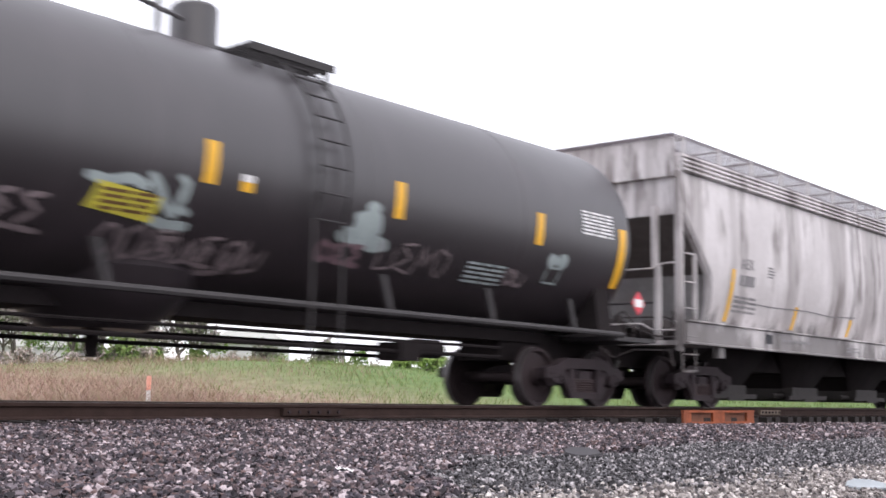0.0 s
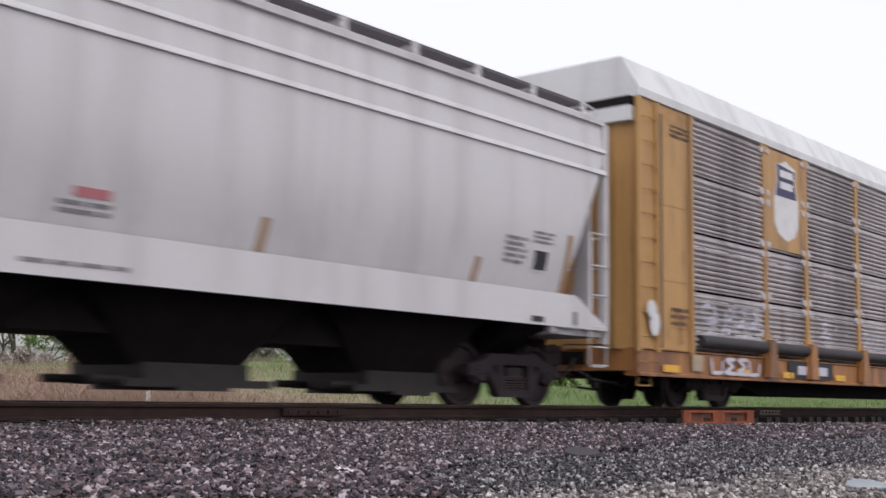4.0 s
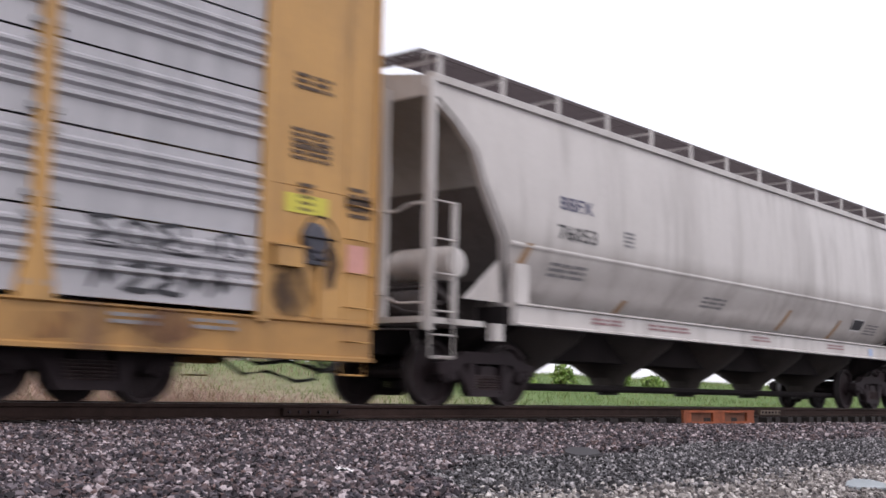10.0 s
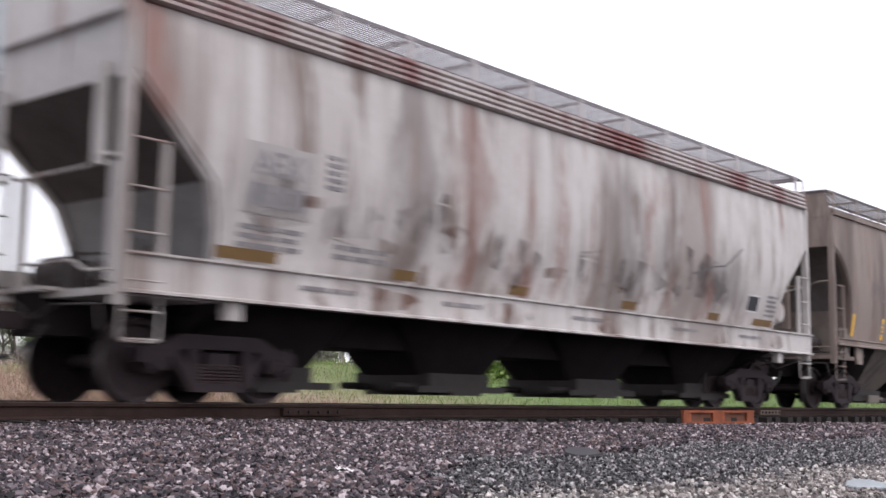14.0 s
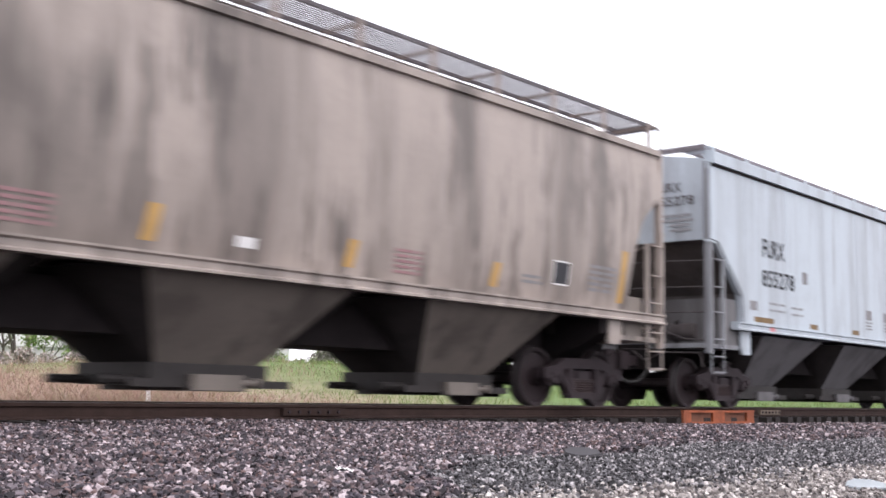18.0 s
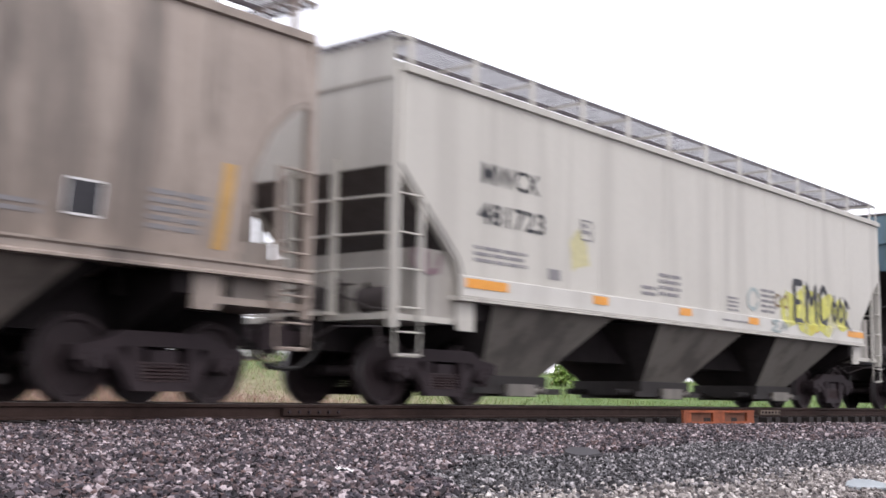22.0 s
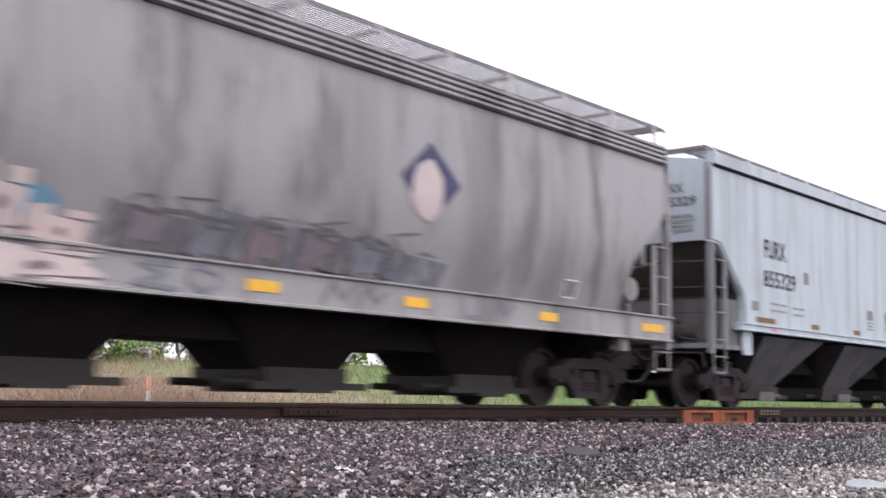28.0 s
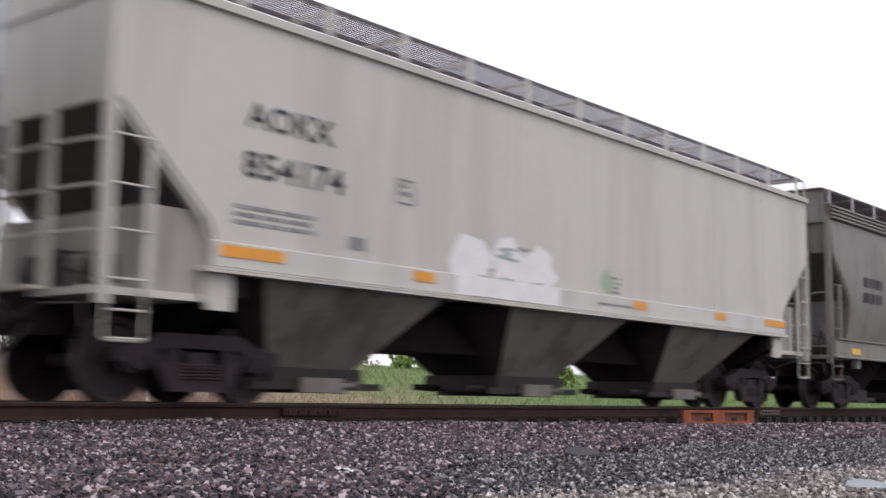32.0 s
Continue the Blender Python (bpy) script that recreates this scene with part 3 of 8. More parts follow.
def ballast_bed():
    rng = np.random.default_rng(4)
    X, Y, S = [], [], []
    for n, x0, x1, y0, y1, lo, hi in ((120000, 1.4, 8.0, 2.4, 7.0, 0.014, 0.044), (58000, 1.4, 14.0, 6.6, 10.6, 0.022, 0.056), (26000, 8.0, 14.0, 3.6, 6.8, 0.022, 0.054), (26000, 14.0, 24.0, 4.3, 10.6, 0.026, 0.062), (14000, 24.0, 40.0, 6.0, 10.6, 0.035, 0.08), (3000, 6.0, 30.0, 10.6, 13.6, 0.04, 0.08), (14000, -40.0, 90.0, 8.6, 13.8, 0.06, 0.11)):
        x, y = scatter(rng, n, x0, x1, y0, y1)
        far = y / np.maximum(x, 0.1)
        keep = (y > edge_y(x) - 0.1) & (far > 0.30) & (far < 2.05) & (np.abs(np.abs(y - TRACK) - 0.755) > 0.11)
        if x0 < 0:
            keep = (np.abs(np.abs(y - TRACK) - 0.755) > 0.11) & ((far <= 0.30) | (far >= 2.05) | (x < 0) | (x > 40))
        x, y = x[keep], y[keep]
        X.append(x), Y.append(y), S.append(lo + (hi - lo) * rng.random(len(x)) ** 1.5)
    x, y, s = map(np.concatenate, (X, Y, S))
    z = swell(x, y) + rng.uniform(-0.015, 0.03, len(x))
    mat = island("ballast_stone", [(0.020, 0.015, 0.019), (0.062, 0.043, 0.049), (0.130, 0.095, 0.102), (0.042, 0.034, 0.045), (0.33, 0.27, 0.285), (0.027, 0.021, 0.028), (0.17, 0.108, 0.102), (0.070, 0.057, 0.072), (0.022, 0.017, 0.021), (0.52, 0.44, 0.455), (0.105, 0.072, 0.077), (0.165, 0.136, 0.152)], 0.72, 70.0)
    stones("ballast", "dark grey and mauve crushed stone ballast beside the rail", np.stack([x, y, z], -1), s, mat, 5)
    x, y = scatter(rng, 62000, 2.2, 15.0, 1.2, 4.9)
    far = y / x
    keep = (y < edge_y(x) + 0.25 * rng.random(len(x))) & (far > 0.31) & (far < 1.5)
    x, y = x[keep], y[keep]
    z = -0.232 + rng.uniform(-0.01, 0.012, len(x)) + 0.012 * np.sin(x * 1.3 + y) * np.sin(y * 1.1)
    size = rng.uniform(0.010, 0.031, len(x))
    pale = y < 2.55 + 0.12 * np.sin(x * 2.3) + rng.normal(0, 0.16, len(x))
    dim = island("fine_gravel", [(0.028, 0.026, 0.029), (0.105, 0.099, 0.106), (0.21, 0.20, 0.21), (0.048, 0.045, 0.050), (0.46, 0.43, 0.44), (0.075, 0.070, 0.076)], 0.8, 90.0)
    light = island("sandy_gravel", [(0.19, 0.165, 0.155), (0.36, 0.325, 0.305), (0.50, 0.455, 0.43), (0.27, 0.24, 0.227), (0.70, 0.65, 0.62), (0.15, 0.13, 0.128)], 0.85, 90.0)
    for name, label, pick, mat in (("gravel", "bluish grey fine gravel at the edge of the yard", ~pale, dim), ("sandy_gravel", "pale pinkish fine gravel of the yard", pale, light)):
        stones(name, label, np.stack([x[pick], y[pick], z[pick]], -1), size[pick], mat, 6)


def sleepers():
    """Wooden ties under the rails, their ends half buried in the ballast."""
    mat = plain("creosoted_wood", (0.022, 0.016, 0.015), 0.9, 0.0, 0.6, 5.0)
    bm = bmesh.new()
    box(bm, -0.115, 0.115, -1.33, 1.33, -0.37, -0.178)
    first = None
    for i in range(80):
        x = 3.0 + i * 0.51
        if first is None:
            first = part("sleeper", bm, mat, None, "dark weathered wooden sleeper under the rails", 30, 0.012, pose(x, TRACK, 0))
            tagged(first, category="sleeper", group="sleepers under the rails")
        else:
            copy_thing(first, pose(x, TRACK + 0.03 * math.sin(i * 2.7), 0, 0, 0, 1.2 * math.sin(i * 1.9)))


def rails():
    prof = [(-0.068, -0.172), (-0.068, -0.160), (-0.012, -0.140), (-0.009, -0.050), (-0.036, -0.036), (-0.036, -0.008), (-0.026, 0.0), (0.026, 0.0), (0.036, -0.008), (0.036, -0.036), (0.009, -0.050), (0.012, -0.140), (0.068, -0.160), (0.068, -0.172)]
    for s in (-1, 1):
        y = TRACK + s * 0.755
        bm = bmesh.new()
        beam(bm, [(y + a, b) for a, b in prof], -60, 240)
        ob = part("rail", bm, RAILWEB, None, "rusty brown steel running rail", 30)
        tagged(ob, category="rail", group="running rails")
        bm = bmesh.new()
        box(bm, -60, 240, y - 0.024, y + 0.024, 0.0, 0.004)
        part("rail_head", bm, RAILTOP, ob, "wheel-polished top of the rail")
    # joint bars
    y = TRACK - 0.755 - 0.05
    for x, w, mat, label in ((9.55, 1.0, RAILWEB, "dark bolted joint bar on the rail"), (22.6, 0.95, DULLTAN, "dusty tan bolted joint bar on the rail")):
        bm = bmesh.new()
        box(bm, x, x + w, y - 0.028, y + 0.03, -0.135, -0.045)
        bar = tagged(part("joint_bar", bm, mat, None, label, 30, 0.008), category="joint bar")
        for k in range(6):
            bm = bmesh.new()
            lathe(bm, [(0.004, -0.055), (0.022, -0.055), (0.022, 0.0)], (x + w * (k + 0.5) / 6, y, -0.09), "y", 6)
            part("bolt", bm, GRIME, bar)
    # orange frame beside the rail
    x0, x1, y = 18.36, 21.12, 10.08
    orange = plain("orange_safety_paint", (0.34, 0.085, 0.028), 0.75, 0.0, 0.9, 3.0)
    fr = thing("orange_track_guard", "orange painted steel guard with slots, beside the rail", "track guard", at=pose(0, 0, 0))
    for name, box_at in (("top_bar", (x0, x1, -0.085, -0.04)), ("bottom_bar", (x0, x1, -0.29, -0.245))):
        bm = bmesh.new()
        box(bm, box_at[0], box_at[1], y - 0.03, y + 0.03, box_at[2], box_at[3])
        part(name, bm, orange, fr, "", 30, 0.008)
    for a, b in ((x0, x0 + 0.28), (x0 + 1.1, x0 + 1.55), (x1 - 0.3, x1)):
        bm = bmesh.new()
        box(bm, a, b, y - 0.022, y + 0.022, -0.25, -0.08)
        part("upright_plate", bm, orange, fr, "", 30, 0.006)
    bm = bmesh.new()
    box(bm, x0 + 0.05, x1 - 0.05, y + 0.024, y + 0.05, -0.28, -0.06)
    part("back_plate", bm, RUSTED, fr, "rusty plate behind the slots")


def marker_post():
    post = thing("marker_post", "white marker post with an orange top beyond the track", "post", at=pose(12.42, 17.36, 0))
    bm = bmesh.new()
    lathe(bm, [(0.01, -0.45), (0.038, -0.45), (0.038, 0.15), (0.01, 0.15)], (0, 0, 0), "z", 10)
    part("shaft", bm, WHITE, post)
    bm = bmesh.new()
    lathe(bm, [(0.01, 0.145), (0.044, 0.145), (0.044, 0.37), (0.03, 0.395), (0.005, 0.395)], (0, 0, 0), "z", 10)
    part("cap", bm, plain("faded_orange", (0.85, 0.40, 0.30), 0.6, 0, 0.2), post, "faded orange sleeve")


def scraps():
    def crumpled(name, label, x, y, z, w, d, col, turn, seed):
        rnd = random.Random(seed)
        bm = bmesh.new()
        n = 7
        g = [[bm.verts.new((w * (i / n - 0.5) * (0.8 + 0.3 * rnd.random()), d * (j / n - 0.5) * (0.8 + 0.3 * rnd.random()), rnd.uniform(0, 0.022))) for i in range(n + 1)] for j in range(n + 1)]
        for a, b in zip(g, g[1:]):
            for i in range(n):
                bm.faces.new((a[i], a[i + 1], b[i + 1], b[i]))
        ob = part(name, bm, plain(name, col, 0.7, 0, 0.25), None, label, at=pose(x, y, z, 6, 4, turn))
        tagged(ob, category="litter")
    crumpled("crumpled_paper", "crumpled white paper scrap lying on the ballast", 3.60, 3.585, -0.20, 0.15, 0.10, (0.80, 0.76, 0.76), 20, 3)
    def slab(name, label, x, y, z, w, d, h, col, turn, seed, category):
        rnd = random.Random(seed)
        rim = [(a * w / 2 * rnd.uniform(0.85, 1.1), b * d / 2 * rnd.uniform(0.85, 1.1)) for a, b in ((-1, -0.6), (-0.4, -1), (0.5, -0.95), (1, -0.4), (0.95, 0.5), (0.3, 1), (-0.6, 0.9), (-1, 0.3))]
        bm = bmesh.new()
        loft(bm, [[(a * 0.97, b * 0.97, 0) for a, b in rim], [(a, b, h * 0.6) for a, b in rim], [(a * 0.93, b * 0.93, h) for a, b in rim]])
        tagged(part(name, bm, plain(name, col, 0.7, 0, 0.3), None, label, 25, at=pose(x, y, z, 15, 2, turn)), category=category)
    slab("plastic_sheet", "flat pale grey plastic scrap on the gravel", 4.94, 1.86, -0.212, 0.17, 0.12, 0.012, (0.34, 0.37, 0.39), -69, 8, "litter")
    slab("stone_slab", "flat dark grey slab lying on the gravel", 6.02, 3.99, -0.212, 0.22, 0.17, 0.03, (0.040, 0.036, 0.040), -57, 9, "stone")


# ---------------------------------------------------------------- vegetation and distance
def blades(name, label, pts, h, width, material, seed, lean=0.85):
    """Grass: each blade a bent, tapering strip."""
    rng = np.random.default_rng(seed)
    n = len(pts)
    a = rng.uniform(0, math.tau, n)
    hh = h * rng.uniform(0.5, 1.15, n)
    side = np.stack([np.cos(a), np.sin(a), 0 * a], -1) * (width * rng.uniform(0.6, 1.3, n))[:, None] / 2
    b = rng.uniform(0, math.tau, n)
    tip = np.stack([np.cos(b) * lean * hh, np.sin(b) * lean * hh, hh], -1)
    mid = tip * np.array([0.35, 0.35, 0.6])
    co = np.stack([pts - side, pts + side, pts + mid + side * 0.7, pts + mid - side * 0.7, pts + tip], 1)
    me = bpy.data.meshes.new(name)
    me.from_pydata(co.reshape(-1, 3).tolist(), [], [q for i in range(n) for q in ((5 * i, 5 * i + 1, 5 * i + 2, 5 * i + 3), (5 * i + 3, 5 * i + 2, 5 * i + 4))])
    me.materials.append(material)
    return tagged(new(name, me), label, "grass", kind="stuff")


def field():
    rng = np.random.default_rng(11)
    dry = island("dry_grass", [(0.33, 0.225, 0.175), (0.38, 0.27, 0.21), (0.30, 0.195, 0.155), (0.35, 0.235, 0.19), (0.27, 0.235, 0.135)], 0.9, 30.0, 0.05, 0.12)
    green = island("green_grass", [(0.145, 0.21, 0.06), (0.17, 0.24, 0.07), (0.20, 0.265, 0.09), (0.155, 0.225, 0.065), (0.27, 0.265, 0.13)], 0.9, 30.0, 0.05, 0.12)
    for kind, mat, n, hgt in (("dry", dry, 80000, 0.34), ("green", green, 70000, 0.19)):
        x, y = rng.uniform(6, 120, n * 3), rng.uniform(15.5, 46, n * 3) ** 1.0
        az = np.arctan2(x, y) + 0.05 * np.sin(x * 0.35) + 0.03 * np.sin(y * 0.8)
        split = 0.80 - 0.010 * (y - 18) + rng.normal(0, 0.05, len(x))
        near_green = (y < 21.5) & (az > 0.66) & (rng.random(len(x)) < 0.6)
        keep = ((az < split) & ~near_green & (az > 0.42)) if kind == "dry" else (((az >= split) | near_green) & (az < 1.3))
        x, y = x[keep][:n], y[keep][:n]
        z = np.array([terrain(a, b) for a, b in zip(x, y)])
        label = "tall dry tan grass on the bank" if kind == "dry" else "short fresh green grass beyond the track"
        blades(kind + "_grass", label, np.stack([x, y, z - 0.02], -1), hgt * (1 + 0.5 * np.sin(x * 0.7) * np.sin(y * 0.5)), 0.013 if kind == "dry" else 0.016, mat, 12)


def leaves(bm_pts, size, rng):
    n = len(bm_pts)
    a = rng.normal(size=(n, 3))
    a /= np.linalg.norm(a, axis=1)[:, None]
    b = np.cross(a, rng.normal(size=(n, 3)))
    b /= np.linalg.norm(b, axis=1)[:, None]
    s = size * rng.uniform(0.6, 1.4, (n, 1))
    return np.stack([bm_pts - a * s, bm_pts - b * s * 0.5, bm_pts + a * s, bm_pts + b * s * 0.5], 1)


def woody(name, label, x, y, height, spread, leafmat, barkmat, n_leaves, leaf, seed, bare=0.25, category="tree", group="", stems=1):
    """A trunk that forks into limbs and twigs, with loose leaves about the twigs."""
    rng = np.random.default_rng(seed)
    z0 = terrain(x, y) - 0.1
    root = thing(name, label, category, group, pose(x, y, z0))
    bm = bmesh.new()
    ends = []

    def grow(p, d, length, r, level):
        q = p + d * length
        mid = p + d * length * 0.5 + Vector(rng.normal(size=3)) * length * 0.04
        a = [p, mid, q]
        loops = []
        for k, c in enumerate(a):
            rr = r * (1 - 0.22 * k)
            u = d.orthogonal().normalized()
            v = d.cross(u)
            loops.append([c + rr * (math.cos(j * math.tau / 5) * u + math.sin(j * math.tau / 5) * v) for j in range(5)])
        loft(bm, loops)
        if level >= 2:
            ends.append((p, q))
        if level < 4:
            for _ in range(3 if level else 4):
                w = Vector(rng.normal(size=3))
                nd = (d * 0.75 + w * 0.42 * spread / max(0.6, height * 0.3) + Vector((0, 0, 0.16))).normalized()
                grow(p + d * length * rng.uniform(0.55, 1.0), nd, length * rng.uniform(0.55, 0.78), r * 0.55, level + 1)

    for k in range(stems):
        lean = Vector((rng.normal() * 0.25, rng.normal() * 0.25, 1.0)).normalized() if stems > 1 else Vector((0, 0, 1))
        grow(Vector((rng.normal() * 0.12 * (stems > 1), rng.normal() * 0.12 * (stems > 1), 0)), lean, height * (0.34 if stems == 1 else 0.3), height * 0.018 + 0.01, 0)
    part("trunk", bm, barkmat, root, "", 60)
    pts = []
    for _ in range(n_leaves):
        p, q = ends[rng.integers(len(ends))]
        t = rng.random()
        pts.append(np.array(p.lerp(q, t)) + rng.normal(size=3) * height * 0.035)
    co = leaves(np.array(pts), leaf, rng)
    me = bpy.data.meshes.new("crown")
    me.from_pydata(co.reshape(-1, 3).tolist(), [], [(4 * i, 4 * i + 1, 4 * i + 2, 4 * i + 3) for i in range(len(pts))])
    me.materials.append(leafmat)
    ob = new("crown", me)
    ob.parent = root
    return root


def at_view(azimuth, dist):
    return dist * math.sin(radians(azimuth)), dist * math.cos(radians(azimuth))


def distance():
    bark = plain("grey_bark", (0.13, 0.11, 0.10), 0.9, 0, 0.4)
    spring = island("spring_leaves", [(0.13, 0.22, 0.05), (0.20, 0.30, 0.08), (0.26, 0.34, 0.12)], 0.8, 20.0, 0.05)
    vivid = island("bright_new_leaves", [(0.20, 0.31, 0.07), (0.28, 0.40, 0.10), (0.36, 0.47, 0.16)], 0.8, 20.0, 0.05)
    bloom = island("pale_blossom", [(0.48, 0.42, 0.40), (0.58, 0.50, 0.48), (0.33, 0.32, 0.25)], 0.8, 20.0, 0.05)
    haze = island("grey_twigs", [(0.24, 0.22, 0.20), (0.30, 0.27, 0.25), (0.22, 0.25, 0.16)], 0.9, 20.0, 0.0)
    rnd = random.Random(5)
    # distant row of trees in early leaf
    for k in range(17):
        az = 27.5 + k * 1.15 + rnd.uniform(-0.4, 0.4)
        x, y = at_view(az, rnd.uniform(95, 140))
        m, lab = ((spring, "bare-branched tree coming into green leaf"), (bloom, "tree in pale blossom on the far side of the field"), (haze, "leafless grey-brown tree on the far side of the field"))[k % 3]
        woody("tree", lab, x, y, rnd.uniform(9.0, 12.5) if az < 37 else rnd.uniform(5.0, 8.0), 3.6, m, bark, 1700 if az < 37 else 900, 0.20, 100 + k, group="trees across the field")
    # bushes on the bank
    for az, d, h, n, seed in ((34.2, 50.0, 2.1, 1100, 31), (35.6, 53.0, 1.7, 600, 32), (47.6, 52.0, 1.7, 900, 36), (49.0, 50.0, 2.0, 1000, 37), (50.6, 47.0, 2.1, 1200, 33), (52.0, 45.0, 1.9, 1100, 34), (53.6, 46.0, 1.6, 900, 38), (55.4, 48.0, 1.4, 700, 39), (58.2, 50.0, 1.6, 900, 35), (59.8, 52.0, 1.3, 600, 40)):
        x, y = at_view(az, d)
        woody("bush", "bright green bush in new leaf on the grass bank", x, y, h, 1.6, spring if az < 40 else vivid, bark, n, 0.10, seed, category="bush", group="bushes on the bank", stems=4)
    # pale shrubs where the grass ends
    for k in range(7):
        x, y = at_view(29.0 + k * 1.0 + rnd.uniform(-0.2, 0.2), rnd.uniform(50, 58))
        woody("shrub", "low shrub in pale pink blossom at the field's edge", x, y, rnd.uniform(0.9, 1.5), 1.3, bloom, bark, 420, 0.09, 60 + k, category="shrub", group="shrubs at the field's edge", stems=4)
    # low pale buildings far off
    for az, d, w, h in ((30.0, 150.0, 13.0, 4.2), (40.2, 165.0, 11.0, 6.0)):
        x, y = at_view(az, d)
        z = terrain(x, y)
        shed = thing("shed", "long low white metal shed beyond the field", "shed", "far sheds", pose(x, y, z, 0, 0, -az))
        bm = bmesh.new()
        box(bm, -w / 2, w / 2, -4, 4, 0, h)
        part("wall", bm, plain("pale_cladding", (0.55, 0.54, 0.55), 0.7, 0, 0.2, 0.5), shed)
        bm = bmesh.new()
        prism(bm, [(-w / 2 - 0.4, h), (w / 2 + 0.4, h), (w / 2 + 0.4, h + 0.15), (w / 2 - 2.5, h + 1.7), (-w / 2 + 2.5, h + 1.7), (-w / 2 - 0.4, h + 0.15)], -4.4, 4.4)
        part("roof", bm, plain("white_roofing", (0.72, 0.71, 0.72), 0.6, 0, 0.12, 0.4), shed)
        for k in range(3):
            bm = bmesh.new()
            box(bm, -w * 0.35 + k * w * 0.3, -w * 0.35 + k * w * 0.3 + 1.6, -4.06, -3.98, 0.2, 2.4)
            part("door", bm, plain("grey_door", (0.30, 0.30, 0.32), 0.7, 0, 0.2), shed)


rails()
sleepers()
marker_post()
scraps()
field()
distance()


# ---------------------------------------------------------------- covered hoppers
# Slope sheet greys: lit lower part, darker ones with shade in the colour.
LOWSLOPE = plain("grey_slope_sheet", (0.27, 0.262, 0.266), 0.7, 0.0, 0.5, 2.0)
SLOPEGREY = plain("shaded_dusty_slope_sheet", (0.13, 0.115, 0.112), 0.9, 0.0, 0.5, 1.5, gloss=0.2)
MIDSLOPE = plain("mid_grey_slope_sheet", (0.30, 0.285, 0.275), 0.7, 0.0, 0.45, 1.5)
GATEGREY = plain("grey_gate_housing", (0.15, 0.142, 0.15), 0.7, 0.0, 0.5, 4.0)
GATESTEEL = plain("outlet_gate_steel", (0.040, 0.034, 0.033), 0.7, 0.2, 0.5, 5.0)
CARS = []


def flat(z):
    return 1.60


def acf(z):
    t = (z - 1.5) / 2.6
    return 1.60 - 0.27 * max(0.0, 1 - t / 0.55) ** 2 - 0.05 * max(0.0, (t - 0.55) / 0.45) ** 2


def bulged(z):
    t = (z - 1.5) / 2.75
    return 1.60 - 0.14 * max(0.0, 1 - t / 0.5) ** 2 - 0.06 * max(0.0, (t - 0.6) / 0.4) ** 2


def belly(z):
    t = (z - 1.4) / 2.95
    return 1.60 - 0.60 * max(0.0, 1 - t / 0.37) ** 1.7 - 0.10 * max(0.0, (t - 0.5) / 0.5) ** 2


KINDS = {
    "ribbed": dict(side=flat, eave=4.46, ends=[(0.0, 3.05), (0.30, 3.03), (1.24, 2.15), (1.28, 1.95), (1.30, 1.5)], sill=(1.45, 1.60), sill_in=0.98, bays=(-4.2, -0.08, 4.05), bay=1.45, truck=1.50, top="cap", walk=(4.80, 1.50, 0.95)),
    "plate": dict(side=flat, eave=4.28, ends=[(0.06, 3.08), (1.25, 1.98), (1.37, 1.68), (1.41, 1.5)], sill=(1.40, 1.46), sill_in=1.2, bays=(-4.75, -0.15, 4.45), bay=1.55, truck=1.62, top="lip", walk=(4.80, 1.50, 0.80)),
    "centre": dict(side=acf, eave=4.12, ends=[(0.12, 3.40), (0.55, 2.98), (1.15, 2.42), (1.30, 1.95), (1.38, 1.5)], sill=(1.10, 1.52), sill_in=0.06, bays=(-5.6, -2.0, 1.7, 5.3), bay=1.1, truck=1.72, top="fascia", walk=(4.82, 1.46, 0.76)),
    "round": dict(side=bulged, eave=4.26, ends=[(0.04, 3.55), (0.35, 3.42), (0.68, 3.12), (0.92, 2.65), (1.02, 2.2), (1.02, 1.5)], sill=(1.38, 1.54), sill_in=0.05, bays=(-4.5, -0.1, 4.3), bay=1.5, truck=1.62, top="lip", walk=(4.80, 1.48, 0.80)),
    "belly": dict(side=belly, eave=4.32, round_end=0.9, front=[(0.10, 4.15), (0.55, 3.88), (0.95, 3.54), (1.16, 3.06), (1.62, 2.39), (2.0, 1.82), (2.1, 1.42)], ends=[(0.0, 3.9), (0.02, 3.4), (0.08, 3.0), (0.34, 2.56), (0.62, 2.26), (0.95, 2.0), (1.62, 1.52), (1.8, 1.42)], sill=(1.14, 1.46), sill_in=1.8, bays=(-5.55, -2.65, 0.18, 3.0, 5.75), bay=0.85, truck=1.90, top="lip", walk=(4.74, 1.42, 0.72)),
    "smooth": dict(side=acf, eave=4.47, ends=[(0.08, 3.98), (0.30, 3.6), (0.52, 3.2), (0.85, 2.5), (1.08, 1.95), (1.12, 1.6)], sill=(1.18, 1.67), sill_in=0.02, bays=(-5.2, -1.7, 1.8, 5.3), bay=1.2, truck=1.72, top="lip", walk=(4.84, 1.30, 0.75)),
}


def inset(k, a):
    """How far the side stands back at a distance a from a rounded end."""
    r = k.get("round_end", 0.0)
    return 0.0 if a >= r else 0.26 * (1 - math.sqrt(1 - ((r - a) / r) ** 2))


